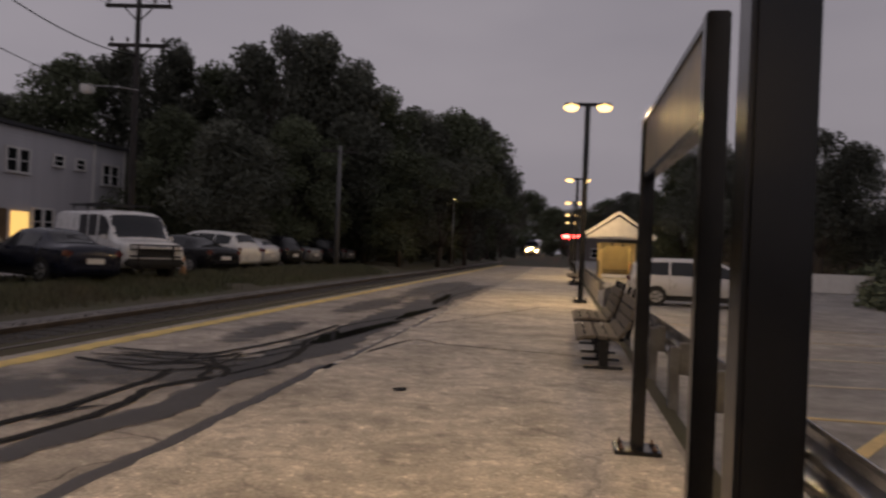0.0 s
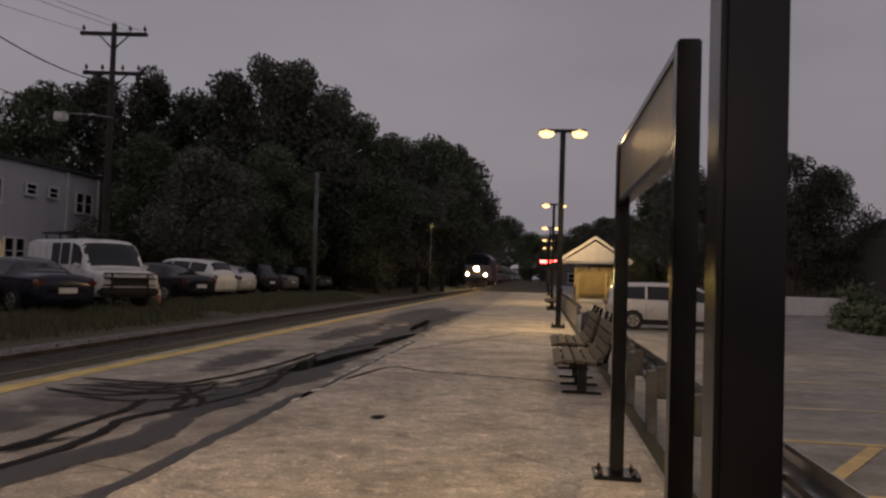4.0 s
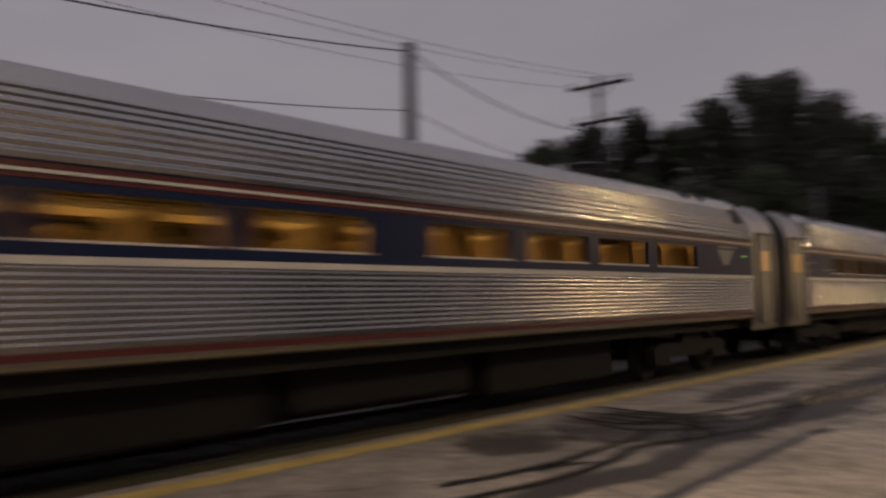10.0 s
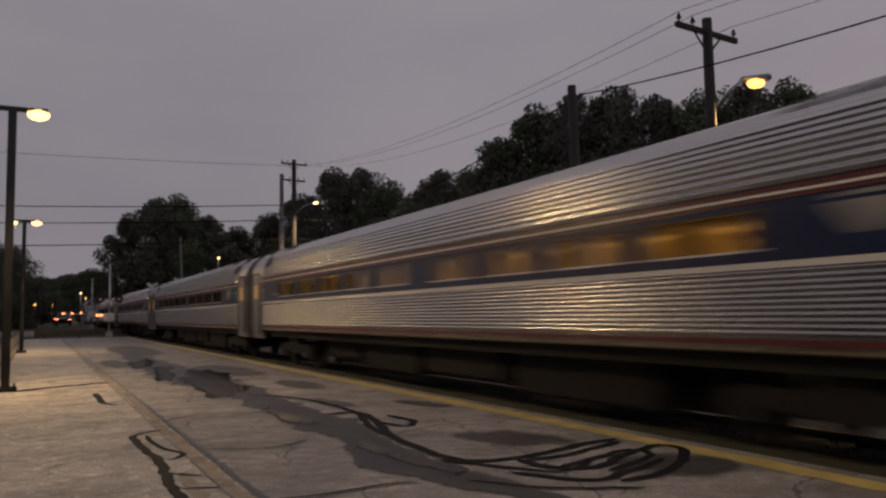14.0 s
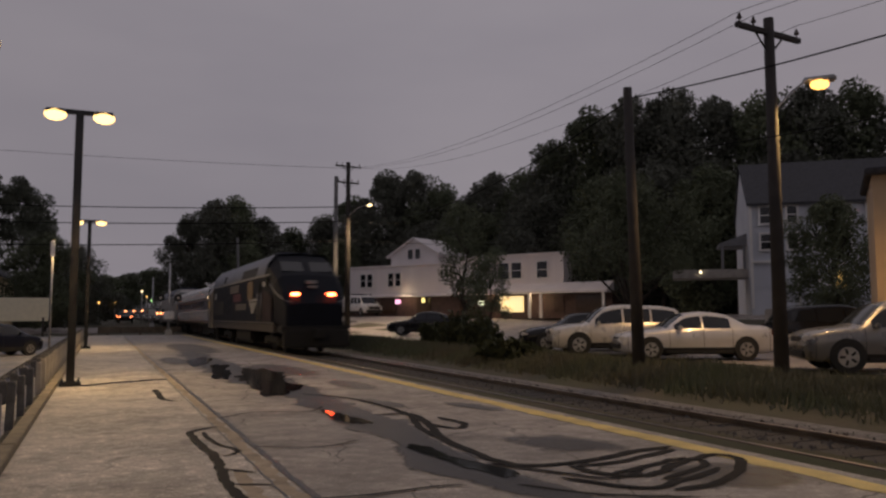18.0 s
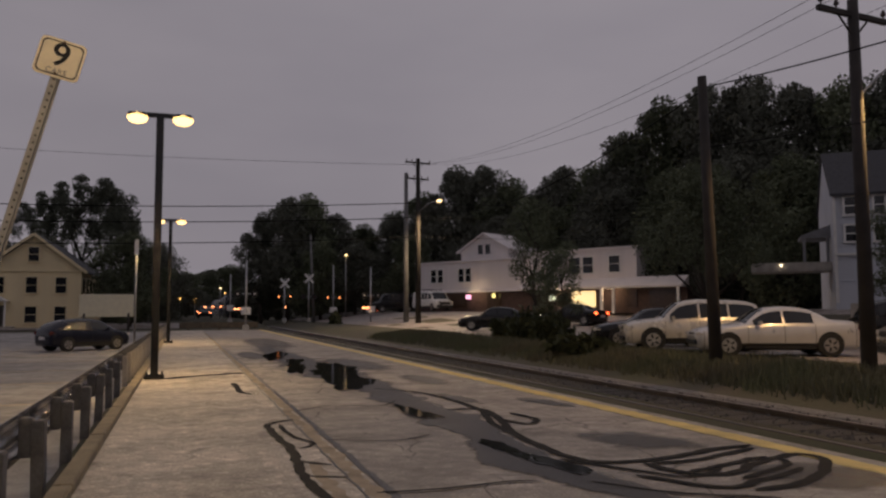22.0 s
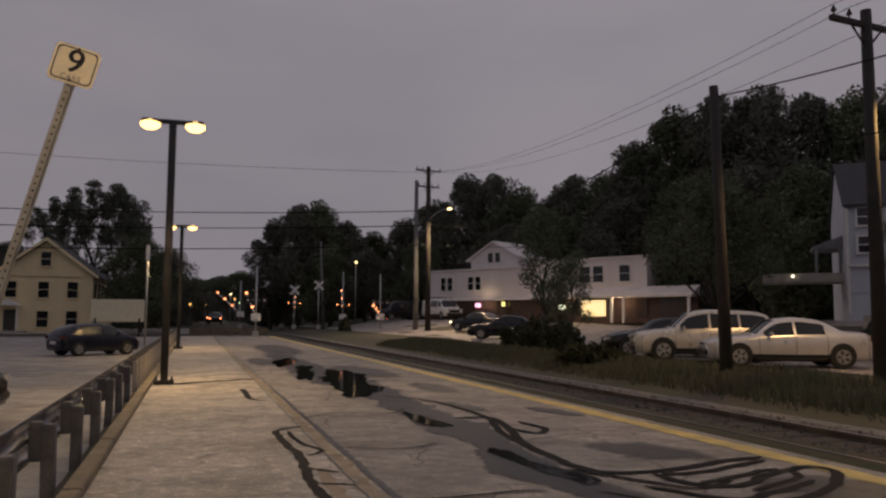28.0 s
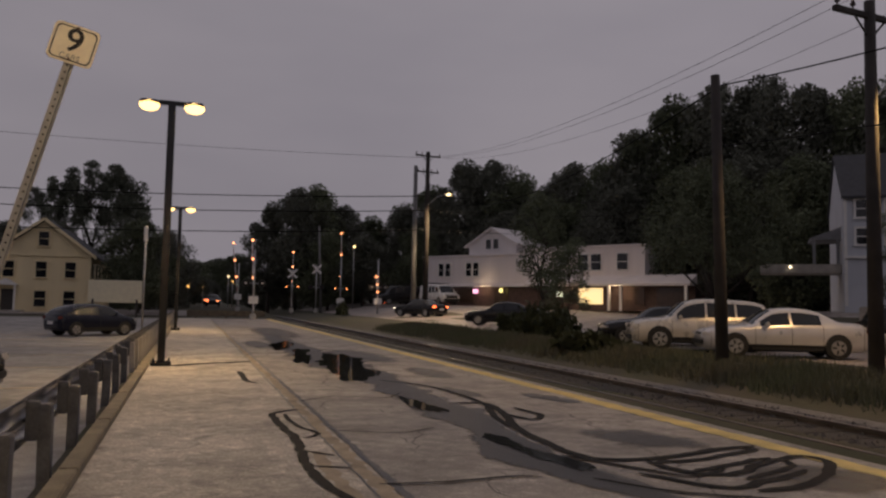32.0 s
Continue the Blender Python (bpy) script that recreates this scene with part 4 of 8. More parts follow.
def make_cab_car():
    """Blunt-nosed driving unit that leads; its front looks to -y."""
    c = thing("cab_unit", label="silver-grey blunt-nosed driving unit with three glaring headlights", category="locomotive")
    h = 8.0
    bm = bmesh.new()
    loft(bm, [body_ring(-3.6, 1.53, 1.15, 3.5, 4.45), body_ring(h - 0.25, 1.53, 1.15, 3.5, 4.45), body_ring(h, 1.45, 1.15, 3.45, 4.3)])
    part("body", bm, M_GRIMED, c)
    bm = bmesh.new()
    loft(bm, [body_ring(-h, 1.3, 1.1, 2.55, 2.72, 0.9), body_ring(-h + 0.25, 1.5, 1.1, 2.7, 2.85, 0.9), body_ring(-h + 1.0, 1.53, 1.1, 3.0, 3.1, 0.92), body_ring(-3.6, 1.53, 1.1, 3.05, 3.12, 0.92)])
    part("nose", bm, M_NOSE, c)
    bm = bmesh.new()
    loft(bm, [body_ring(-h + 0.75, 1.35, 2.8, 3.0, 3.1, 0.9), body_ring(-h + 1.35, 1.5, 2.8, 3.75, 4.1, 0.7), body_ring(-h + 2.0, 1.545, 2.8, 3.8, 4.4, 0.6), body_ring(-3.9, 1.545, 2.8, 3.75, 4.45, 0.6)])
    part("cab_roof", bm, M_LOCODARK, c, "dark painted cab band")
    bm = bmesh.new()
    ribbon(bm, [(1.45, 3.82), (1.36, 4.05), (0.86, 4.42), (0.0, 4.49)], -3.4, h - 0.2)
    part("roof", bm, M_ROOFGREY, c, "blue-grey roof")
    for x in (-0.62, 0.62):
        bm = bmesh.new()
        box(bm, (0, 0, 0), (1.0, 0.03, 0.55), bevel=0.01)
        w = part("windscreen", bm, M_DARKGLASS, c)
        w.matrix_basis = pose(x, -h + 1.03, 3.45, -33, 0, 0)
    for s in (1, -1):
        bm = bmesh.new()
        box(bm, (s * 1.55, -5.1, 3.4), (0.03, 0.8, 0.55), bevel=0.01)
        part("cab_window", bm, M_DARKGLASS, c)
        # flat door panel; the shade of its recess is in the dark colour
        bm = bmesh.new()
        box(bm, (s * 1.535, 1.2, 2.4), (0.02, 1.5, 1.8), bevel=0.005)
        part("roller_door", bm, M_SILL, c, "roll-up baggage door, its recess shade painted dark")
        bm = bmesh.new()
        box(bm, (s * 1.5, 0.2, 1.05), (0.08, 15.2, 0.24))
        part("side_sill", bm, M_SILL, c, "grimy side sill")
        bm = bmesh.new()
        box(bm, (s * 1.54, 0.8, 3.68), (0.02, 14.0, 0.05))
        part("roof_line", bm, M_LOCONAVY, c, "dark blue line under the roof")
        bm = bmesh.new()
        prism(bm, [(3.2 + 0.34 * math.cos(a * math.tau / 20), 3.0 + 0.15 * math.sin(a * math.tau / 20)) for a in range(20)], s * 1.52, s * 1.548, "x")
        part("porthole", bm, M_DARKGLASS, c, "dark oval porthole")
        bm = bmesh.new()
        box(bm, (s * 1.54, 1.2, 3.42), (0.02, 1.6, 0.12))
        part("grille", bm, M_BLACKMATT, c)
        bm = bmesh.new()
        box(bm, (s * 1.46, 7.2, 0.75), (0.05, 0.16, 0.05))
        part("marker_light", bm, M_AMBERLED, c, "amber marker light")
    bm = bmesh.new()
    box(bm, (0, -h + 0.03, 2.52), (0.56, 0.12, 0.5), bevel=0.05)
    part("headlight_housing", bm, M_BLACKMATT, c)
    for x in (-1.535, 1.535):
        for y0 in (-2.2, 3.6, 5.4):
            bm = bmesh.new()
            box(bm, (x, y0, 2.5), (0.02, 1.2, 1.1), bevel=0.006)
            part("access_panel", bm, M_GRIMED, c)
        for y0 in (-1.2, 0.1, 2.7, 4.5, 6.4):
            bm = bmesh.new()
            box(bm, (x, y0, 2.4), (0.012, 0.03, 2.4))
            part("panel_seam", bm, M_SILL, c)
    for y0 in (-1.5, 1.5, 4.5):
        bm = bmesh.new()
        box(bm, (0, y0, 4.5), (1.5, 1.6, 0.14), bevel=0.04)
        part("roof_fan", bm, M_ROOFGREY, c)
    for x in (-0.13, 0.13):
        for z in (2.43, 2.61):
            bm = bmesh.new()
            rod(bm, (x, -h - 0.03, z), (x, -h + 0.14, z), 0.1, 0.1, 14)
            part("headlight", bm, M_HEADLIGHT, c, "glaring headlight")
    for x in (-1.12, 1.12):
        bm = bmesh.new()
        rod(bm, (x, -h - 0.05, 1.75), (x, -h + 0.15, 1.75), 0.11, 0.11, 14)
        part("ditch_light", bm, M_DITCH, c, "glaring ditch light")
    bm = bmesh.new()
    box(bm, (0, -h - 0.02, 1.25), (2.7, 0.1, 0.2))
    prism(bm, [(-h - 0.35, 0.25), (-h + 0.1, 0.3), (-h + 0.1, 1.1), (-h - 0.05, 1.1)], -1.3, 1.3, "x")
    part("pilot_plate", bm, M_BLACKMATT, c)
    loco_under(c, h, (-4.9, 4.9))
    return c


def make_loco(paint, top, marks, stripe):
    """Streamlined diesel locomotive; its slanted nose looks to +y."""
    c = thing("diesel_locomotive", category="locomotive", group="locomotives of the train")
    h = 10.3
    bm = bmesh.new()
    loft(bm, [body_ring(-h, 1.5, 1.05, 3.3, 4.2, 0.7), body_ring(-h + 0.2, 1.55, 1.05, 3.35, 4.3, 0.7), body_ring(h - 4.2, 1.55, 1.05, 3.35, 4.3, 0.7),
              body_ring(h - 3.3, 1.54, 1.05, 3.3, 4.25, 0.68), body_ring(h - 2.6, 1.51, 1.05, 3.1, 3.85, 0.7), body_ring(h - 1.75, 1.46, 1.05, 2.85, 3.3, 0.8), body_ring(h - 1.05, 1.3, 1.05, 2.45, 2.62, 0.85), body_ring(h - 0.6, 1.2, 0.9, 1.9, 2.1, 0.85)])
    part("body", bm, paint, c)
    bm = bmesh.new()
    ribbon(bm, [(1.57, 3.34), (1.57, 3.4), (1.46, 3.82), (1.1, 4.27), (0.0, 4.34)], -h + 0.3, h - 3.3)
    part("roof", bm, top, c)
    for y in (-8.6, -3.0, 4.9):
        bm = bmesh.new()
        box(bm, (0, y, 4.37), (1.5, 2.0, 0.16), bevel=0.05)
        part("roof_fan", bm, top, c)
    for s in (1, -1):
        bm = bmesh.new()
        box(bm, (s * 1.565, -1.15, 3.32), (0.03, 18.2, 0.07))
        part("upper_stripe", bm, M_PALEMARK if paint is M_LOCODARK else stripe, c)
        bm = bmesh.new()
        box(bm, (s * 1.555, -0.6, 1.28), (0.03, 19.0, 0.06))
        part("lower_stripe", bm, stripe, c)
        bm = bmesh.new()
        box(bm, (s * 1.5, -0.4, 1.06), (0.1, 18.6, 0.34), bevel=0.02)
        part("side_sill", bm, M_SILL, c, "grimy side sill")
        bm = bmesh.new()
        box(bm, (s * 1.557, -7.35, 2.02), (0.02, 3.5, 0.76))
        vent = part("intake_grille", bm, M_BLACKMATT, c)
        for k in range(6):
            bm = bmesh.new()
            box(bm, (s * 1.57, -9.0 + k * 0.66, 2.02), (0.02, 0.05, 0.76))
            part("grille_bar", bm, M_SILL, vent)
        bm = bmesh.new()
        box(bm, (s * 1.56, -4.3, 2.12), (0.024, 1.65, 0.78), bevel=0.01)
        part("access_panel", bm, paint, c)
        for y, w in ((-5.15, 0.7), (2.9, 4.0)):
            bm = bmesh.new()
            box(bm, (0, 0, 0), (0.03, w, 0.42))
            part("roof_grille", bm, M_BLACKMATT, c).matrix_basis = pose(s * 1.52, y, 3.6, 0, -s * 14.5, 0)
        bm = bmesh.new()
        box(bm, (s * 1.56, -8.9, 2.75), (0.02, 0.7, 0.4), bevel=0.006)
        part("number_bar", bm, M_PALEMARK if paint is M_LOCODARK else paint, c, "pale bar beside the rear vent")
        for y, z, w, hh, mt in marks:
            bm = bmesh.new()
            box(bm, (s * 1.558, y, z), (0.02, w, hh))
            part("side_panel", bm, mt, c)
        bm = bmesh.new()
        box(bm, (s * 1.535, h - 2.9, 3.02), (0.04, 0.8, 0.42), bevel=0.01)
        part("cab_window", bm, M_DARKGLASS, c)
        bm = bmesh.new()
        box(bm, (s * 1.552, h - 4.4, 2.3), (0.03, 0.66, 1.7), bevel=0.006)
        door = part("cab_door", bm, paint, c)
        bm = bmesh.new()
        box(bm, (s * 1.571, h - 4.4, 2.75), (0.012, 0.42, 0.5), bevel=0.004)
        part("door_window", bm, M_DARKGLASS, door)
        for dy in (-0.42, 0.42):
            bm = bmesh.new()
            rod(bm, (s * 1.6, h - 4.4 + dy, 1.35), (s * 1.6, h - 4.4 + dy, 2.6), 0.018, n=6)
            part("grab_rail", bm, M_PLAINSTEEL, door)
        bm = bmesh.new()
        box(bm, (s * 0.76, h - 0.98, 2.45), (0.34, 0.26, 0.14), bevel=0.04)
        part("tail_light", bm, M_TAIL, c, "glowing red tail light")
        bm = bmesh.new()
        box(bm, (0, 0, 0), (0.95, 0.03, 0.7), bevel=0.01)
        part("windscreen", bm, M_DARKGLASS, c).matrix_basis = pose(s * 0.62, h - 2.3, 3.68, 50, 0, 0)
        bm = bmesh.new()
        tube(bm, [(s * 1.545, h - 3.5, 3.3), (s * 1.52, h - 2.75, 3.02), (s * 1.475, h - 1.9, 2.66), (s * 1.38, h - 1.35, 2.42), (s * 1.28, h - 0.95, 2.26), (s * 1.1, h - 0.72, 2.14), (0.0, h - 0.66, 2.1)], 0.028, 8)
        part("nose_stripe", bm, M_PALEMARK, c, "pale stripe swept round the nose")
    bm = bmesh.new()
    box(bm, (0, h - 1.3, 2.98), (0.5, 0.16, 0.14), bevel=0.02)
    part("number_panel", bm, M_PALEMARK, c, "pale bar on the nose")
    bm = bmesh.new()
    box(bm, (0, h - 1.15, 2.78), (0.42, 0.16, 0.1), bevel=0.02)
    part("number_panel", bm, M_PALEMARK, c, "pale bar on the nose")
    bm = bmesh.new()
    prism(bm, [(h - 0.65, 1.05), (h - 0.3, 0.3), (h - 0.65, 0.25)], -1.25, 1.25, "x")
    part("pilot_plate", bm, M_BLACKMATT, c)
    loco_under(c, h, (-6.5, 6.5))
    return c


cab_unit = make_cab_car()
coach = make_coach()
coaches = [coach] + [copy_thing(coach, Matrix()) for _ in range(5)]
# two coaches run with their lights turned low
for k, power in ((0, 0.7), (3, 2.2)):
    for ob in coaches[k].children:
        if ob.name.startswith("ceiling_light"):
            ob.data = ob.data.copy()
            ob.data.materials[0] = glow("dimmed_coach_light", (1.0, 0.72, 0.35), power)
            tagged(ob, "dimmed warm strip lights")
loco_pale = tagged(make_loco(M_CREAM, M_PALEROOF, [(0.8, 2.4, 3.0, 0.25, M_PALEROOF)], M_CREAM), "silver-grey diesel locomotive with navy roof inside the train")
for ob in loco_pale.children:
    if ob.name.startswith("tail_light"):
        ob.data.materials[0] = M_LENSDIM
        tagged(ob, "unlit red tail light")
loco_dark = tagged(make_loco(M_LOCODARK, M_LOCONAVY, [(-1.55, 2.97, 2.9, 0.4, M_GOLD), (-0.6, 2.5, 2.6, 0.38, M_LOCORED), (0.65, 2.02, 3.15, 0.32, M_GOLD), (3.3, 2.76, 1.4, 0.86, M_OCHRE), (4.1, 2.3, 2.15, 0.12, M_PALEMARK)], M_GOLD), "dark diesel locomotive with gold stripes and red tail lights")
for s in (1, -1):
    bm = bmesh.new()
    prism(bm, [(3.0, 2.2), (5.0, 2.2), (4.6, 1.95), (4.25, 1.68), (3.75, 1.68), (3.5, 1.95)], s * 1.549, s * 1.566, "x")
    part("emblem_panel", bm, M_PALEMARK, loco_dark, "white shield shaped panel")
    bm = bmesh.new()
    prism(bm, [(6.6, 1.34), (8.4, 1.34), (8.4, 2.3), (7.6, 2.6), (6.2, 2.7)], s * 1.53, s * 1.553, "x")
    part("maroon_panel", bm, M_MAROON, loco_dark, "dark maroon side panel")
    bm = bmesh.new()
    box(bm, (s * 1.556, 6.8, 2.95), (0.02, 0.42, 0.2), bevel=0.005)
    part("number_bar", bm, M_STRIPE, loco_dark, "small lit pale bar")

# the train's order, in metres behind the joint after the driving unit
TRAIN = [(cab_unit, -8.2)] + [(c, 13 + 26 * k) for k, c in enumerate(coaches[:5])] + [(loco_pale, 140.5), (coaches[5], 164.0), (loco_dark, 187.5)]


def train_y(t):
    return 15.66 - 24.45 * (t - 8.0)


# ---- platform furniture ----
def lamp_post(x, y, light):
    p = thing("lamp_post", pose(x, y, 0), "dark square lamp post with two glowing sodium heads", "lamp post", "lamp posts along the platform")
    bm = bmesh.new()
    wide = 0.2 if y == 2.5 else 0.16
    box(bm, (0, 0, 2.9), (wide, wide, 5.8), bevel=0.02)
    part("pole", bm, M_BLACK, p)
    bm = bmesh.new()
    box(bm, (0, 0, 0.05), (0.42, 0.42, 0.1), bevel=0.02)
    for sx in (1, -1):
        for sy in (1, -1):
            rod(bm, (sx * 0.16, sy * 0.16, 0.1), (sx * 0.16, sy * 0.16, 0.16), 0.02, n=6)
    part("base_cover", bm, M_BLACK, p)
    bm = bmesh.new()
    box(bm, (0, 0, 5.84), (0.6, 0.09, 0.1), bevel=0.015)
    part("cross_arm", bm, M_BLACK, p)
    for s in (1, -1):
        bm = bmesh.new()
        box(bm, (s * 0.48, 0, 5.82), (0.42, 0.34, 0.1), bevel=0.04)
        hd = part("lamp_head", bm, M_BLACK, p)
        # lens swollen beyond its true size to imitate the lamp's glare
        bm = bmesh.new()
        bmesh.ops.create_icosphere(bm, subdivisions=3, radius=1.0, matrix=Matrix.Translation((s * 0.48, 0, 5.76)) @ Matrix.Diagonal((0.22, 0.19, 0.13, 1)))
        part("lens", bm, M_LAMPGLOW, hd, "glowing amber lens")
        if light:
            d = bpy.data.lights.new("lamp_light", "SPOT")
            d.energy, d.color, d.shadow_soft_size, d.spot_size, d.spot_blend = light * 1.0, (1.0, 0.66, 0.3), 0.14, radians(174), 0.2
            new("lamp_light", d).matrix_world = look((x + s * 0.48, y, 5.62), (x + s * 0.5, y, 0))
    return p


for lx, ly, power in ((0.59, 2.5, 450), (0.5, 23.3, 600), (0.62, 46.5, 600), (0.66, 67.5, 450), (0.72, 89, 0), (0.8, 111, 0), (0.56, -18.3, 580), (0.62, -39.2, 600)):
    lamp_post(lx, ly, power)

# station name board, seen on edge: two posts and a panel
board = thing("name_board", pose(0.56, 4.65, 0), "dark framed station board on two square posts", "sign")
for y in (-1.28, 1.3):
    bm = bmesh.new()
    box(bm, (0, y, 1.235), (0.1, 0.1, 2.47), bevel=0.008)
    pb = part("post", bm, M_BLACK, board)
    bm = bmesh.new()
    box(bm, (0, y, 0.02), (0.34, 0.3, 0.035), bevel=0.006)
    part("foot_plate", bm, M_BLACK, pb)
    bm = bmesh.new()
    for sx in (1, -1):
        for sy in (1, -1):
            rod(bm, (sx * 0.12, y + sy * 0.1, 0.03), (sx * 0.12, y + sy * 0.1, 0.075), 0.01, n=6)
            rod(bm, (sx * 0.12, y + sy * 0.1, 0.04), (sx * 0.12, y + sy * 0.1, 0.055), 0.02, n=6)
    part("bolt", bm, M_RUST, pb)
bm = bmesh.new()
box(bm, (0, 0.01, 2.255), (0.05, 2.5, 0.41), bevel=0.006)
part("panel", bm, M_SIGN, board, "weathered panel with a dull sheen")
bm = bmesh.new()
for z in (2.03, 2.455):
    box(bm, (0, 0.01, z), (0.075, 2.5, 0.035))
part("frame", bm, M_BLACK, board)


def bench(y):
    b = thing("bench", pose(0.52, y, 0), "weathered timber slat bench with curved back", "bench", "benches on the platform")
    for x, z, tip in ((-0.3, 0.4, 24), (-0.17, 0.425, 4), (-0.03, 0.42, -5), (0.11, 0.41, -6)):
        bm = bmesh.new()
        box(bm, (0, 0, 0), (0.115, 2.0, 0.042), bevel=0.008)
        part("seat_slat", bm, M_TIMBER, b).matrix_basis = pose(x, 0, z, 0, -tip, 0)
    for x, z, tip in ((0.215, 0.47, -48), (0.285, 0.58, -70), (0.325, 0.71, -74), (0.365, 0.84, -70)):
        bm = bmesh.new()
        box(bm, (0, 0, 0), (0.115, 2.0, 0.042), bevel=0.008)
        part("back_slat", bm, M_TIMBER, b).matrix_basis = pose(x, 0, z, 0, tip, 0)
    for yy in (-0.8, 0, 0.8):
        bm = bmesh.new()
        box(bm, (0.0, yy, 0.2), (0.12, 0.08, 0.4), bevel=0.01)
        box(bm, (0.0, yy, 0.02), (0.5, 0.1, 0.04), bevel=0.01)
        box(bm, (-0.03, yy, 0.39), (0.56, 0.06, 0.05), bevel=0.01)
        box(bm, (0, 0, 0), (0.05, 0.06, 0.62), m=pose(0.36, yy, 0.7, 0, 14, 0))
        part("bench_frame", bm, M_BLACK, b)


for y in (10.9, 13.6, 37, 40):
    bench(y)


def rail_fence(y0, y1, x, step, first_at, post_mat, look_of):
    """Corrugated steel guard rail carried on blocks behind stout posts."""
    f = thing("guard_rail", pose(x, y0, 0), look_of, "fence", "guard rails beside the platform")
    bm = bmesh.new()
    out = [(0.0, 0.25), (0.0, 0.29), (0.075, 0.34), (0.075, 0.38), (0.01, 0.42), (0.01, 0.46), (0.075, 0.5), (0.075, 0.55), (0.0, 0.6), (-0.02, 0.64)]
    prism(bm, out + [(a - 0.012, z) for a, z in out[::-1]], 0, y1 - y0)
    part("rail_beam", bm, M_BEAM, f)
    pb, bb, n = bmesh.new(), bmesh.new(), int((y1 - y0 - first_at) / step) + 1
    box(pb, (0, 0, 0.04), (0.1, 0.165, 1.04), bevel=0.012)
    box(bb, (0, 0, 0.43), (0.1, 0.13, 0.32), bevel=0.01)
    post_, block = part("post", pb, post_mat, f, "weathered grey post"), part("spacer_block", bb, M_POSTGREY, f)
    post_.location, block.location = (-0.16, first_at, 0), (-0.06, first_at + 0.02, 0)
    for k in range(1, n):
        rk = random.Random(k)
        share("post", post_, f, pose(-0.16, first_at + k * step, rk.uniform(-0.02, 0.02), rk.uniform(-1.5, 1.5), rk.uniform(-2, 2), 0))
        share("spacer_block", block, f, pose(-0.06, first_at + k * step + 0.02, 0))


rail_fence(-16.8, -3.0, 1.26, 1.63, 1.35, M_POSTGREY, "galvanised steel guard rail on dark weathered posts")
rail_fence(-62, -17.2, 1.26, 1.3, 0.3, M_CONCRETE, "guard rail on pale weathered posts")
rail_fence(0.4, 22.5, 1.28, 1.9, 0.2, M_POSTGREY, "galvanised steel guard rail on dark weathered posts")
rail_fence(26.5, 60, 1.28, 2.0, 0.2, M_CONCRETE, "guard rail on pale weathered posts")
bm = bmesh.new()
for k in range(22):
    y = -62 + k * 2.75
    box(bm, (0.885, y + 1.36, 0.03), (0.16, 2.72, 0.1), bevel=0.012)
solo("kerb", bm, M_KERB, "yellowed timber kerb along the platform", kind="structure")

# small car-count sign on a leaning perforated post
base, top = Vector((1.51, -5.25, 0.0)), Vector((0.722, -5.25, 3.135))
lean = math.degrees(math.atan2(base.x - top.x, top.z))
marker = thing("car_marker_sign", pose(base.x, base.y, 0, 0, -lean, 0), "square white car marker sign on a leaning perforated post", "sign")
length = (top - base).length
bm = bmesh.new()
prism(bm, [(-0.03, -0.02), (-0.014, -0.02), (-0.014, 0.012), (0.014, 0.012), (0.014, -0.02), (0.03, -0.02), (0.03, -0.016), (0.018, -0.016), (0.018, 0.016), (-0.018, 0.016), (-0.018, -0.016), (-0.03, -0.016)], -0.3, length - 0.02, "z")
post = part("post", bm, surf("dull_channel_steel", (0.3, 0.3, 0.3), 0.55, metal=0.5, vary=0.25, scale=5), marker, "perforated steel post")
for k in range(58):
    bm = bmesh.new()
    rod(bm, (0, 0.0155, 0.4 + k * 0.046), (0, 0.0175, 0.4 + k * 0.046), 0.007, n=8)
    if k == 0:
        hole = part("hole", bm, M_BLACKMATT, post)
    else:
        bm.free()
        share("hole", hole, post, pose(0, 0, k * 0.046))
PW, PH = 0.268, 0.244


def rounded(w, h, r, n=6):
    """Outline of a rectangle with round corners."""
    return [(sx * (w / 2 - r) + r * math.cos(a0 + i * math.pi / 2 / n), sz * (h / 2 - r) + r * math.sin(a0 + i * math.pi / 2 / n))
            for sx, sz, a0 in ((1, 1, 0), (-1, 1, math.pi / 2), (-1, -1, math.pi), (1, -1, 1.5 * math.pi)) for i in range(n + 1)]


bm = bmesh.new()
prism(bm, [(x, z + length - 0.125) for x, z in rounded(PW, PH, 0.035)], 0.027, 0.031)
plate = part("plate", bm, surf("cream_reflective_plate", (0.88, 0.79, 0.58), 0.4, vary=0.1, scale=8), marker, "cream white enamel plate")
bm = bmesh.new()
outer, inner = ([bm.verts.new((x, 0.0325, z + length - 0.125)) for x, z in rounded(PW - d, PH - d, 0.03)] for d in (0.028, 0.042))
for i in range(len(outer)):
    j = (i + 1) % len(outer)
    bm.faces.new((outer[i], outer[j], inner[j], inner[i]))
part("border", bm, M_BLACKMATT, plate)
for z in (0.045, 0.25):
    bm = bmesh.new()
    rod(bm, (0, 0.032, length - 0.27 + z), (0, 0.04, length - 0.27 + z), 0.01, n=6)
    part("bolt", bm, M_RUST, plate)


def lettering(name, text, size, m, material, parent=None):
    cu = bpy.data.curves.new(name, "FONT")
    cu.body, cu.size, cu.align_x, cu.align_y, cu.extrude = text, size, "CENTER", "CENTER", 0.001
    ob = new(name, cu)
    cu.materials.append(material)
    ob.parent = parent
    ob.matrix_basis = m
    return ob


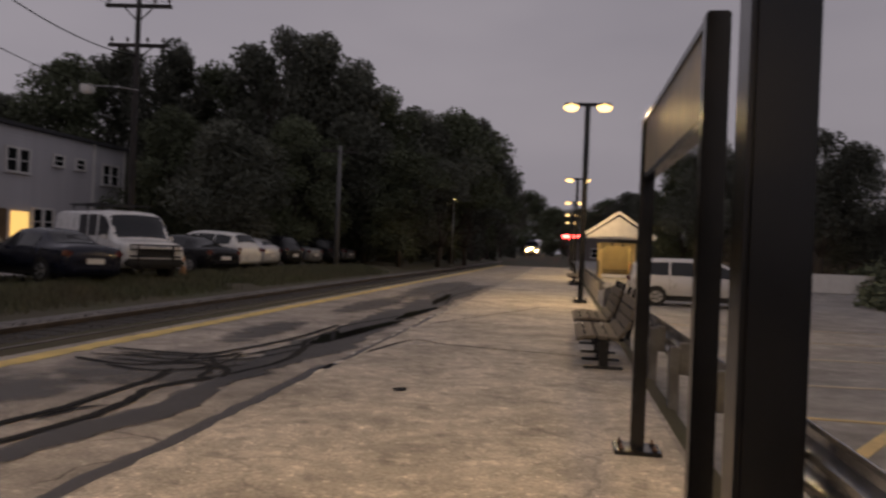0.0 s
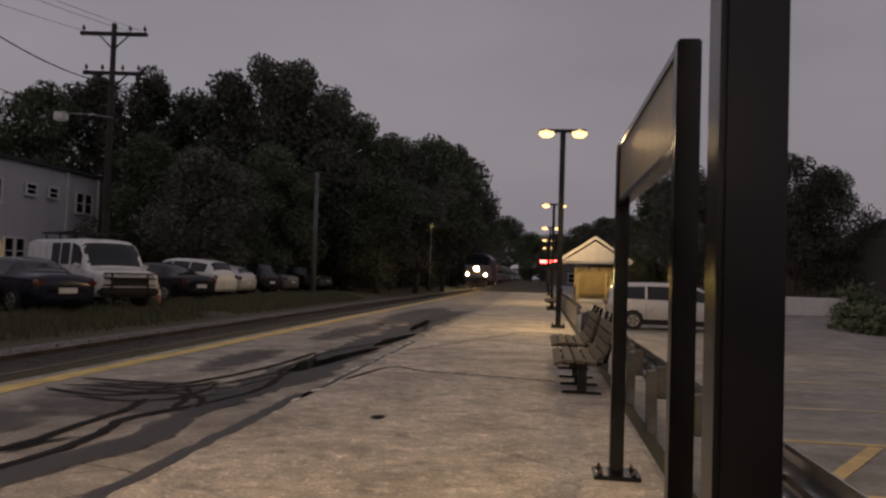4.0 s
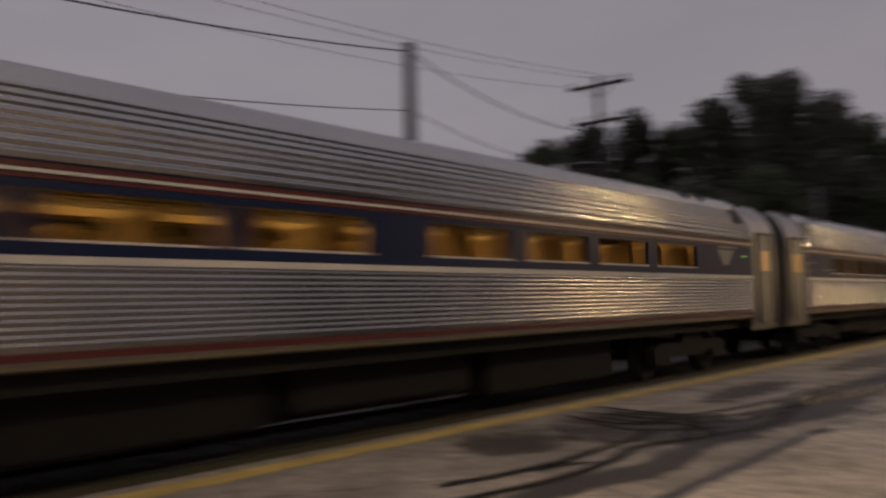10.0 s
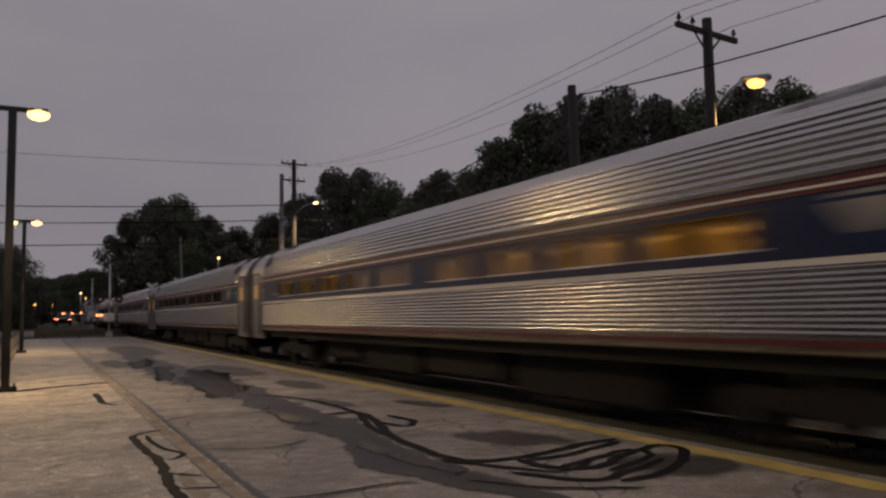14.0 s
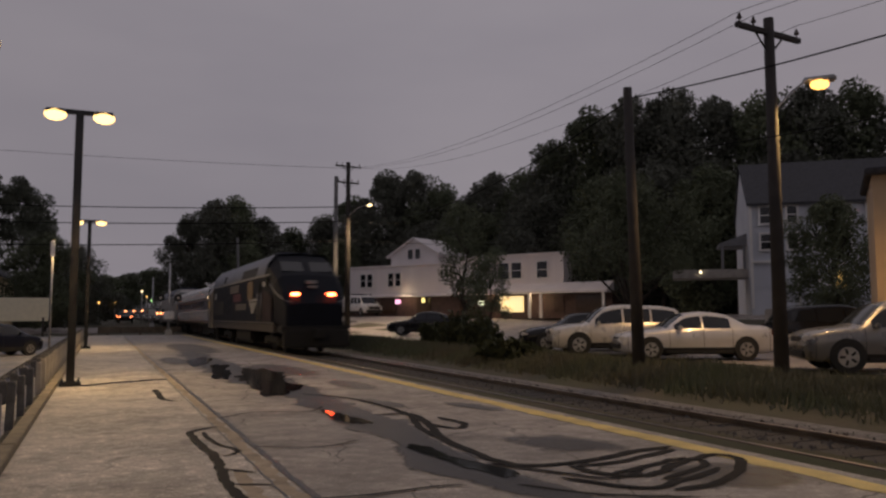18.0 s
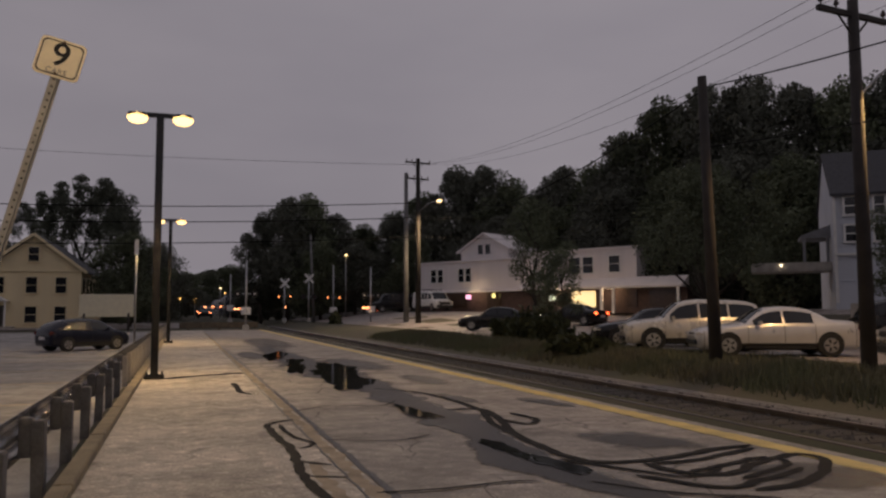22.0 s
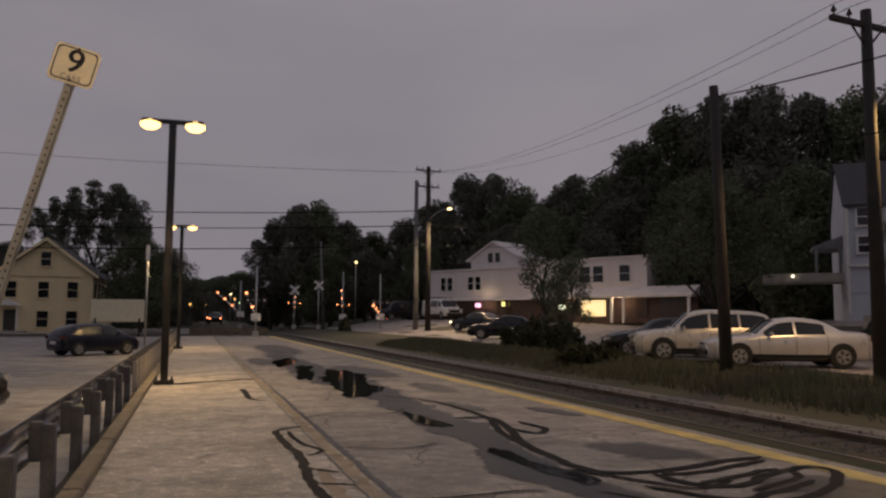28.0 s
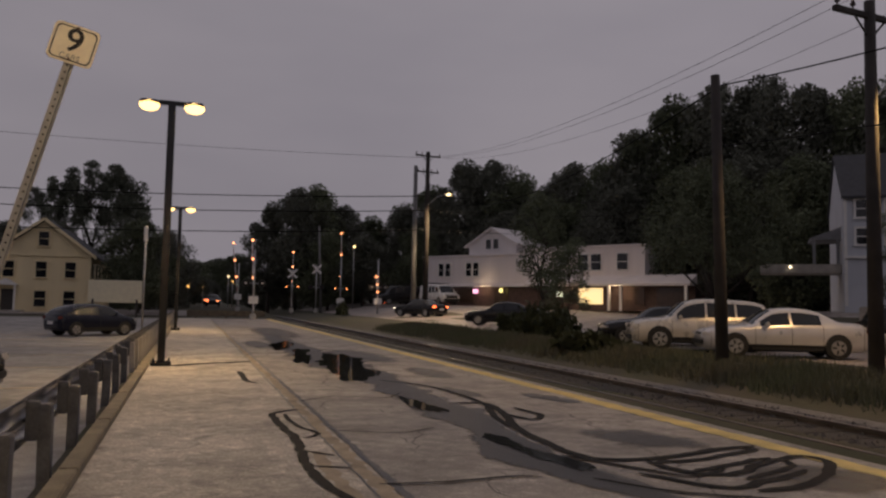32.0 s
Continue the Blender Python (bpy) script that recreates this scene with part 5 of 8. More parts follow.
lettering("figure", "9", 0.21, pose(0, 0.034, length - 0.108, 90, 0, 180), M_BLACKMATT, plate)
for dx, dz in ((-0.003, 0), (0.003, 0)):
    lettering("figure", "9", 0.21, pose(dx, 0.0338, length - 0.108 + dz, 90, 0, 180), M_BLACKMATT, plate)
lettering("word", "CARS", 0.05, pose(0, 0.034, length - 0.21, 90, 0, 180), surf("faded_letter_paint", (0.3, 0.28, 0.25), 0.7), plate)

# waiting shelter
M_CREAMWOOD = surf("cream_painted_wood", (0.55, 0.42, 0.2), 0.65, vary=0.15, scale=2)
M_TANWOOD = surf("tan_painted_boards", (0.34, 0.25, 0.12), 0.7, vary=0.3, scale=1.5)
shelter = thing("waiting_shelter", pose(3.24, 51.0, 0) @ Matrix.Diagonal((1.1, 1.1, 1.065, 1)), "small cream wooden waiting shelter with white gabled roof", "shelter")
for x in (-0.9, 0.9):
    for y in (-1.4, 1.4):
        bm = bmesh.new()
        box(bm, (x, y, 1.05), (0.16, 0.16, 2.1), bevel=0.01)
        part("post", bm, M_CREAMWOOD, shelter)
for k in range(11):
    bm = bmesh.new()
    box(bm, (-0.8 + 0.16 * k, 1.36, 1.05), (0.15, 0.04, 1.8), bevel=0.005)
    part("back_board", bm, M_TANWOOD, shelter)
for x in (-0.9, 0.9):
    bm = bmesh.new()
    box(bm, (x, 0, 0.55), (0.05, 2.6, 0.9), bevel=0.005)
    part("side_panel", bm, M_CREAMWOOD, shelter)
bm = bmesh.new()
prism(bm, [(-1.85, 2.42), (0, 3.62), (1.85, 2.42), (1.6, 2.42), (0, 3.45), (-1.6, 2.42)], -1.9, 1.9)
prism(bm, [(-2.05, 2.36), (0, 3.78), (2.05, 2.36), (2.05, 2.5), (0, 3.9), (-2.05, 2.5)], -2.0, 2.0)
part("roof", bm, M_SHINGLE, shelter)
bm = bmesh.new()
prism(bm, [(-1.75, 2.42), (0, 3.6), (1.75, 2.42)], -2.0, -1.94)
part("gable", bm, M_TRIM, shelter, "white gable board")
bm = bmesh.new()
for s in (1, -1):
    box(bm, (0, 0, 0), (2.5, 0.06, 0.16), m=pose(s * 1.02, -2.03, 3.12, 0, s * 34.5, 0))
box(bm, (0, -1.9, 2.36), (4.0, 0.05, 0.12))
part("barge_board", bm, M_TRIM, shelter, "white barge boards")
bm = bmesh.new()
for x in (-0.6, 0, 0.6):
    box(bm, (x, -1.4, 2.0), (0.5, 0.05, 0.2), bevel=0.05)
part("bracket", bm, M_CREAMWOOD, shelter)
bm = bmesh.new()
box(bm, (0, 1.0, 0.45), (1.6, 0.45, 0.06), bevel=0.01)
part("seat", bm, M_TIMBER, shelter)
bm = bmesh.new()
box(bm, (0, -1.42, 0.16), (1.9, 0.1, 0.2), bevel=0.01)
part("sill_board", bm, M_TRIM, shelter, "white board across the foot")
for s in (1, -1):
    bm = bmesh.new()
    tube(bm, [(s * 0.82, -1.4, 1.62), (s * 0.76, -1.4, 1.84), (s * 0.56, -1.4, 2.02), (s * 0.3, -1.4, 2.08)], 0.045)
    part("arch_brace", bm, M_CREAMWOOD, shelter)
d = bpy.data.lights.new("shelter_light", "POINT")
d.energy, d.color, d.shadow_soft_size = 110, (1.0, 0.72, 0.34), 0.1
new("shelter_light", d).location = (3.24, 50.6, 2.35)

# red lit sign far along the platform
bm = bmesh.new()
box(bm, (0, 0, 0), (3.0, 0.15, 0.5), bevel=0.03)
red_sign = solo("lit_sign", bm, glow("red_neon", (1.0, 0.06, 0.05), 18.0), "long red illuminated sign over the road", "sign", m=pose(1.2, 128, 4.2))
bm = bmesh.new()
for x in (-1.3, 1.3):
    rod(bm, (x, 0.1, -5), (x, 0.1, -0.2), 0.06)
part("support", bm, M_BLACK, red_sign)

# traffic cone beside the parked cars
cone = thing("traffic_cone", pose(-13.35, 26.0, land(-13.35, 26.0)), "faded orange traffic cone with a pale band on the grass", "traffic cone")
M_CONE = surf("faded_orange_plastic", (0.5, 0.3, 0.18), 0.6, vary=0.2)
bm = bmesh.new()
rod(bm, (0, 0, 0.04), (0, 0, 0.72), 0.14, 0.035, 16)
body = part("body", bm, M_CONE, cone)
bm = bmesh.new()
box(bm, (0, 0, 0.02), (0.36, 0.36, 0.04), bevel=0.01)
part("base", bm, M_BLACKMATT, cone)
bm = bmesh.new()
rod(bm, (0, 0, 0.36), (0, 0, 0.52), 0.096, 0.072, 16, caps=False)
part("band", bm, M_TRIM, body, "pale reflective band")


# ---- poles and wires ----
def utility_pole(x, y, top, arms=1, arm_turn=0.0, label="", lean=0.0, r=0.14, material=None):
    z0 = land(x, y)
    p = thing("utility_pole", pose(x, y, z0, 0, lean, 0), label or "dark weathered timber utility pole with cross arms", "utility pole", "utility poles along the line")
    h = top - z0
    bm = bmesh.new()
    rod(bm, (0, 0, -0.4), (0, 0, h), r * 1.25, r * 0.85, 12)
    part("pole", bm, material or M_POLE, p)
    for k in range(arms):
        z = h - 0.35 - 1.35 * k
        bm = bmesh.new()
        box(bm, (0, 0, z), (2.3 if k == 0 else 2.0, 0.1, 0.12), arm_turn)
        arm = part("cross_arm", bm, M_POLE, p)
        c, s = math.cos(radians(arm_turn)), math.sin(radians(arm_turn))
        bm = bmesh.new()
        for u in (-0.45, 0.45):
            rod(bm, (u * c * 1.1, u * s * 1.1, z - 0.06), (0, 0, z - 0.55), 0.025, n=6)
        part("brace", bm, M_POLE, arm)
        for u in (-1.05, 0.55, 1.05) if k == 0 else (-0.9, -0.35, 0.35, 0.9):
            bm = bmesh.new()
            rod(bm, (u * c, u * s, z + 0.05), (u * c, u * s, z + 0.2), 0.018, n=6)
            rod(bm, (u * c, u * s, z + 0.15), (u * c, u * s, z + 0.2), 0.06, 0.06, 8)
            rod(bm, (u * c, u * s, z + 0.2), (u * c, u * s, z + 0.29), 0.045, 0.025, 8)
            part("insulator", bm, M_CERAMIC, arm)
    return p


def wire(a, b, sag, r=0.012, name="overhead_wire"):
    a, b = Vector(a), Vector(b)
    pts = []
    for i in range(25):
        u = i / 24
        q = a.lerp(b, u)
        q.z -= sag * 4 * u * (1 - u)
        pts.append(q)
    bm = bmesh.new()
    tube(bm, pts, r, 5)
    return solo(name, bm, M_WIRE, "thin black overhead cable between the poles", "cable", "overhead cables")


def at(az, dist):
    return -dist * math.sin(radians(az)), dist * math.cos(radians(az))


P1, P0, P2, STUB = (-14.7, 24.75), (-13.0, 13.2), (-14.37, -13.5), (-12.35, -16.1)
utility_pole(*P1, 9.66, 2, 6, r=0.1)
utility_pole(*P0, 7.75, 0, label="bare dark timber stub pole carrying one cable", r=0.15)
utility_pole(*P2, 8.5, 1, 7, "dark timber pole with one cross arm and a street lamp")
utility_pole(*STUB, 7.27, 0, label="bare dark timber stub pole carrying one cable", lean=1.3, r=0.13)
utility_pole(-14.3, 48.0, 7.7, 1, 20, "slim weathered grey utility pole", material=M_POLEGREY)
utility_pole(-14.5, 85.0, 7.4, 1, 20, "slim weathered grey utility pole", material=M_POLEGREY)
utility_pole(-14.8, 114.0, 7.0, 1, 20)
utility_pole(-18.3, -61.5, 14.1, 2, 10, "tall dark utility pole beside the level crossing", r=0.2, material=M_SLEEPER)
utility_pole(-18.4, -65.5, 13.6, 0, label="pale grey utility pole beside the level crossing", r=0.2, material=M_POLEGREY)
utility_pole(-14.6, -92, 10.5, 0, label="leaning grey pole beyond the crossing", lean=2.5, r=0.14, material=M_POLEGREY)

# street lamp arm on the pole
sl = thing("street_lamp", pose(P2[0], P2[1], 0), "glowing amber street lamp on a curved arm", "street lamp")
ax, ay = at(130.2, 20.6)
ax, ay = ax - P2[0], ay - P2[1]
bm = bmesh.new()
tube(bm, [(0, 0, 6.2), (ax * 0.4, ay * 0.4, 6.75), (ax * 0.75, ay * 0.75, 7.1), (ax * 0.95, ay * 0.95, 7.12)], 0.03, 8)
part("arm", bm, M_GALV, sl)
bm = bmesh.new()
box(bm, (ax, ay, 7.12), (0.34, 0.74, 0.12), 40, bevel=0.04)
part("hood", bm, M_GALV, sl)
bm = bmesh.new()
bmesh.ops.create_icosphere(bm, subdivisions=2, radius=0.2, matrix=Matrix.Translation((ax, ay, 7.0)) @ Matrix.Diagonal((1.2, 1.0, 0.6, 1)))
part("lens", bm, glow("amber_street_lens", (1.0, 0.5, 0.12), 3.0), sl)
d = bpy.data.lights.new("street_light", "SPOT")
d.energy, d.color, d.shadow_soft_size, d.spot_size, d.spot_blend = 1100, (1.0, 0.6, 0.24), 0.15, radians(150), 0.5
new("street_light", d).matrix_world = look((P2[0] + ax, P2[1] + ay, 6.85), (P2[0] + ax, P2[1] + ay, 0))

# small lamp bracketed from the tall crossing pole
cl = thing("street_lamp", pose(-18.3, -61.5, 0), "small warm street lamp on the tall pole", "street lamp")
bm = bmesh.new()
tube(bm, [(0, 0, 9.6), (-0.5, 1.2, 10.2), (-0.9, 2.4, 10.3)], 0.04)
part("arm", bm, M_GALV, cl)
bm = bmesh.new()
box(bm, (-1.0, 2.6, 10.25), (0.3, 0.5, 0.16), bevel=0.04)
part("lens", bm, glow("small_street_lens", (1.0, 0.75, 0.4), 2.5), cl)
d = bpy.data.lights.new("crossing_light", "SPOT")
d.energy, d.color, d.shadow_soft_size, d.spot_size, d.spot_blend = 4300, (1.0, 0.7, 0.42), 0.15, radians(165), 0.5
new("crossing_light", d).matrix_world = look((-19.3, -58.9, 10.1), (-19.8, -58.6, 0))

# cables along the line
wire((P0[0], P0[1], 7.55), (P1[0], P1[1], 7.6), 0.5, 0.018)
wire((P0[0], P0[1], 7.55), (STUB[0], STUB[1], 7.03), 1.1, 0.018)
wire((P0[0], P0[1], 6.1), (P1[0], P1[1], 6.3), 0.4, 0.012)
wire((P0[0], P0[1], 6.1), (STUB[0], STUB[1], 5.5), 1.0, 0.012)
wire((STUB[0], STUB[1], 7.03), (-18.3, -61.5, 10.6), 1.9, 0.018)
wire((P1[0], P1[1], 7.6), (-14.3, 48, 7.3), 0.9, 0.016)
wire((P1[0], P1[1], 6.3), (-14.3, 48, 6.3), 0.9, 0.01)
wire((-14.3, 48, 7.3), (-14.5, 85, 7.1), 1.0, 0.016)
wire((-14.5, 85, 7.1), (-14.8, 114, 6.7), 0.8, 0.016)
for u in (-1.0, 0.5, 1.0):
    c, s = math.cos(radians(7)), math.sin(radians(7))
    wire((P2[0] + u * c, P2[1] + u * s, 8.5), (-18.3 + u, -61.5, 13.7), 1.2, 0.007)
    wire((P2[0] + u * c, P2[1] + u * s, 8.5), (P1[0] + u, P1[1], 9.4), 1.2, 0.007)
for z in (10.4, 9.2, 7.6):
    wire((-18.3, -61.5, z), (46, -64, z - 0.3), 1.0, 0.035)
    wire((-18.3, -61.5, z), (-60, -52, z + 3), 1.2, 0.018)
wire((-18.3, -61.5, 13.6), (60, -66, 16.0), 1.2, 0.014)
wire((-27, 42, 9.5), (-15.8, 23.2, 6.4), 0.3, 0.012)

# lantern hung by the long pole near the white house
hl = thing("area_light", pose(-15.6, 23.4, 6.2), "pale unlit area light on a bracket", "lamp")
bm = bmesh.new()
box(bm, (0, 0, 0), (0.4, 0.3, 0.3), bevel=0.05)
part("housing", bm, M_TRIM, hl)
bm = bmesh.new()
tube(bm, [(0, 0, 0.1), (0.6, 0.6, 0.2), (1.1, 1.2, 0.2)], 0.02)
part("bracket", bm, M_GALV, hl)

# ---- level crossing ----
M_SIGNALRED = glow("crossing_lamp_glow", (1.0, 0.3, 0.08), 2.6)
# unlit lens whose white glint is painted as its base colour
M_LENSGLINT = surf("glint_white_signal_lens", (0.6, 0.55, 0.5), 0.25, vary=0.1)
M_SIGNALOFF = surf("dark_signal_lens", (0.05, 0.01, 0.01), 0.3)


GATES = []
M_GATERED = surf("red_gate_stripe", (0.4, 0.03, 0.025), 0.5, vary=0.15)


def gate_arm(mast, reach, heading):
    """A striped arm with three lamps that swings up from its drive box."""
    bm = bmesh.new()
    prism(bm, [(-0.9, -0.09), (0.2, -0.09), (reach, -0.04), (reach, 0.04), (0.2, 0.09), (-0.9, 0.09)], -0.03, 0.03, "y")
    arm = part("gate_arm", bm, M_TRIM, mast, "white gate arm with red stripes")
    for k in range(4):
        u = 0.5 + (reach - 0.6) * k / 4
        bm = bmesh.new()
        box(bm, (u + reach * 0.05, 0, 0), (reach * 0.1, 0.07, 0.14 - 0.018 * k))
        part("stripe", bm, M_GATERED, arm, "red stripe")
    for u in (0.35, 0.66, 0.98):
        bm = bmesh.new()
        rod(bm, (reach * u, -0.09, 0.1), (reach * u, 0.09, 0.1), 0.085, n=12)
        part("gate_lamp", bm, M_GATELAMP, arm, "glowing red gate lamp")
    arm.matrix_basis = pose(0, 0, 1.6, 0, 0, heading)
    GATES.append((arm, heading))


M_GATELAMP = glow("gate_lamp_glow", (1.0, 0.33, 0.12), 4.0)


def crossing_mast(x, y, z0, h, lit=True, arms=True, cross=False, boxed=True):
    c = thing("crossing_signal", pose(x, y, z0), "grey level crossing signal mast" + (" with lit red lamps" if lit else ""), "crossing signal", "level crossing signals")
    bm = bmesh.new()
    rod(bm, (0, 0, -0.5), (0, 0, h), 0.09, 0.07, 10)
    box(bm, (0, 0, 0.2), (0.5, 0.5, 0.5), bevel=0.06)
    part("mast", bm, M_GALV, c)
    if boxed:
        bm = bmesh.new()
        box(bm, (0, 0, 1.55), (0.75, 0.5, 0.6), bevel=0.04)
        part("drive_box", bm, M_TRIM, c)
    if arms:
        bm = bmesh.new()
        rod(bm, (-0.7, 0, 2.9), (0.7, 0, 2.9), 0.04)
        part("lamp_arm", bm, M_GALV, c)
        for u in (-0.65, 0.65):
            bm = bmesh.new()
            rod(bm, (u, 0.1, 2.9), (u, 0.14, 2.9), 0.3, 0.3, 16)
            sh = part("target", bm, M_BLACKMATT, c)
            bm = bmesh.new()
            rod(bm, (u, 0.14, 2.9), (u, 0.18, 2.9), 0.085, 0.085, 14)
            part("signal_lens", bm, M_SIGNALRED if lit else M_LENSGLINT if boxed else M_SIGNALOFF, sh)
    if cross:
        bm = bmesh.new()
        for a in (45, -45):
            box(bm, (0, 0, 0), (1.4, 0.03, 0.24), m=pose(0, 0.16 if a > 0 else 0.2, h - 0.5, 0, a, 0))
        part("crossbuck", bm, M_TRIM, c, "white crossbuck")
    return c


gate_arm(crossing_mast(-4.8, -64.4, 0, 5.6, False), 5.1, -84)
gate_arm(crossing_mast(-17.0, -73, 0.1, 5.6, False), 2.4, 60)
gate_arm(crossing_mast(-15.7, -85.5, 0.1, 6.5, True), 8.0, -99)
crossing_mast(-13.85, -91.0, 0.3, 5.5, False, True, True, False)
gate_arm(crossing_mast(-11.0, -90.4, 0.3, 4.9, True, True, True, False), 5.6, -98)
gate_arm(crossing_mast(-4.9, -88, 0.35, 5.2, False, False, False, True), 6.2, -66)
bm = bmesh.new()
box(bm, (-3.0, -70, 0.35), (6.5, 0.3, 0.5), bevel=0.05)
for x in (-5.5, -3, -0.5):
    box(bm, (x, -70, 0.1), (0.2, 0.25, 0.5))
solo("barrier", bm, M_TIMBER, "low weathered timber barrier at the platform end", "barrier")


# traffic lights and far street lamps beyond the crossing
def far_lamp(az, el, dist, r, color, strength, name, label):
    x, y = at(az, dist)
    z = EYE_HEIGHT + dist * math.tan(radians(el))
    g = thing(name, pose(x, y, land(x, y)), label, "lamp", "far lamps beyond the crossing")
    bm = bmesh.new()
    rod(bm, (0, 0, 0), (0, 0, z - land(x, y)), 0.06, n=6)
    part("post", bm, M_GALV, g)
    bm = bmesh.new()
    bmesh.ops.create_icosphere(bm, subdivisions=2, radius=r, matrix=Matrix.Translation((0, 0.2, z - land(x, y))))
    part("lens", bm, glow(name + "_glow", color, strength), g)


AMBER, REDC, GREENC = (1.0, 0.5, 0.12), (1.0, 0.12, 0.04), (0.5, 1.0, 0.3)
far_lamp(180.2, 0.95, 110, 0.15, AMBER, 3, "amber_signal", "amber flashing road signal")
far_lamp(179.2, 0.95, 110, 0.13, AMBER, 3, "amber_signal", "amber flashing road signal")
far_lamp(173.2, 1.0, 120, 0.15, AMBER, 3, "amber_signal", "amber flashing road signal")
far_lamp(172.2, 1.1, 120, 0.13, AMBER, 3, "amber_signal", "amber flashing road signal")
far_lamp(168.7, 4.1, 96, 0.16, (1.0, 0.7, 0.3), 3, "street_lamp_far", "small warm street lamp among the trees")
far_lamp(-177.8, 0.7, 90, 0.12, (1.0, 0.85, 0.5), 2, "street_lamp_far", "small warm lamp by the yellow house")
far_lamp(176.9, 1.1, 140, 0.12, GREENC, 2, "green_signal", "small green road signal")
far_lamp(-21.2, 3.6, 60, 0.16, (1.0, 0.8, 0.5), 2, "street_lamp_far", "street lamp by the grey houses")
far_lamp(177.5, 1.7, 112, 0.13, (1.0, 0.75, 0.4), 3, "street_lamp_far", "small warm street lamp beyond the crossing")
far_lamp(177.2, 1.35, 112, 0.1, AMBER, 3, "amber_signal", "amber flashing road signal")
far_lamp(172.6, 0.95, 120, 0.1, REDC, 3, "red_signal", "small red road signal")
far_lamp(166.4, 0.1, 98, 0.1, REDC, 2.5, "red_signal", "small red road signal")
far_lamp(8.15, 3.6, 72.5, 0.14, (1.0, 0.75, 0.3), 5, "street_lamp_far", "small warm lamp beside the line")
far_lamp(6.2, 1.2, 140, 0.12, (1.0, 0.8, 0.4), 2, "street_lamp_far", "small lamp among the trees")


# ---- buildings ----
def window_unit(parent, u, z, w, h, lit=None, trim=None, y=-0.04):
    """A framed sash window on a wall whose outside looks to -y of its own space."""
    bm = bmesh.new()
    t = 0.1
    box(bm, (u, y - 0.03, z + h / 2 + t / 2), (w + 2 * t, 0.1, t))
    box(bm, (u, y - 0.04, z - h / 2 - t / 2), (w + 2.6 * t, 0.14, t))
    for s in (1, -1):
        box(bm, (u + s * (w / 2 + t / 2), y - 0.03, z), (t, 0.1, h))
    box(bm, (u, y - 0.02, z), (w, 0.05, 0.05))
    f = part("window", bm, trim or M_TRIM, parent)
    bm = bmesh.new()
    box(bm, (u, y - 0.005, z), (w, 0.02, h))
    part("pane", bm, lit or M_DARKGLASS, f)


def clapboards(wall, material, x0, x1, z0, z1, y=0.0, pitch=0.2):
    """Lapped boards, each a piece of its own, on a wall that looks to -y."""
    bm = bmesh.new()
    prism(bm, [(y - 0.028, 0), (y + 0.01, 0), (y + 0.01, pitch * 1.02), (y - 0.008, pitch * 1.02)], x0, x1, "x")
    first = part("clapboard", bm, material, wall)
    first.location.z = z0
    for k in range(1, int((z1 - z0) / pitch)):
        share("clapboard", first, wall, pose(0, 0, z0 + k * pitch))


def facade_pose(a, b, z):
    """Local x runs from a to b, outside towards local -y."""
    return pose(a[0], a[1], z, 0, 0, math.degrees(math.atan2(b[1] - a[1], b[0] - a[0])))


# white two-storey house beside the line, wall parallel to the track
lh = thing("white_house", pose(-27, 16.2, 0.1, 0, 0, 90), "long white two-storey clapboard building with one lit doorway", "building")
Lw, Hh = 28.4, 6.55
bm = bmesh.new()
box(bm, (Lw / 2, 5.05, Hh / 2), (Lw, 10, Hh))
M_GREYSIDE = surf("grey_white_siding", (0.55, 0.54, 0.56), 0.75, vary=0.12, scale=0.7)
clapboards(part("wall", bm, M_GREYSIDE, lh), M_GREYSIDE, 0, Lw, 0, Hh, 0.04)
bm = bmesh.new()
box(bm, (Lw / 2, 5, Hh + 0.08), (Lw + 0.4, 10.4, 0.2), bevel=0.03)
part("roof", bm, M_SHINGLE, lh)
for u in (0.1, 8, 16.9, 25.2, Lw - 0.1):
    bm = bmesh.new()
    box(bm, (u, -0.04, Hh / 2), (0.16, 0.1, Hh))
    part("corner_board", bm, M_TRIM, lh)
for u in (26.4, 27.25, 18.4, 19.3, 9.5, 10.4):
    window_unit(lh, u, 4.88, 0.68, 1.1)
for u in (22.0, 23.9, 13.2):
    window_unit(lh, u, 5.2, 0.75, 0.5)
for u in (20.45, 21.3):
    window_unit(lh, u, 1.9, 0.65, 1.25)
bm = bmesh.new()
box(bm, (19.2, -0.02, 1.3), (1.25, 0.06, 2.1), bevel=0.01)
part("lit_doorway", bm, glow("warm_doorway", (1.0, 0.62, 0.18), 0.9), lh, "warm lit doorway")
bm = bmesh.new()
box(bm, (17.6, -0.05, 1.3), (1.2, 0.08, 2.3), bevel=0.01)
part("door", bm, surf("brown_door", (0.16, 0.11, 0.06), 0.6), lh)

# yellow gabled house beyond the car park
yh = thing("yellow_house", pose(17.1, -80, 0, 0, 0, 180), "pale yellow gabled two-storey house with dark sash windows", "house")
M_YELLOWSIDE = surf("pale_yellow_siding", (0.76, 0.64, 0.4), 0.75, vary=0.1, scale=0.8)
bm = bmesh.new()
prism(bm, [(0, -0.1), (8.05, -0.1), (8.05, 5.4), (4.0, 8.5), (0, 5.4)], 0.04, 19)
clapboards(part("wall", bm, M_YELLOWSIDE, yh), M_YELLOWSIDE, 0, 8.05, 0, 5.35, 0.03)
bm = bmesh.new()
prism(bm, [(-0.5, 5.15), (4.0, 8.65), (8.55, 5.15), (8.55, 5.35), (4.0, 8.85), (-0.5, 5.35)], -0.45, 19.4)
part("roof", bm, M_SHINGLE, yh)
bm = bmesh.new()
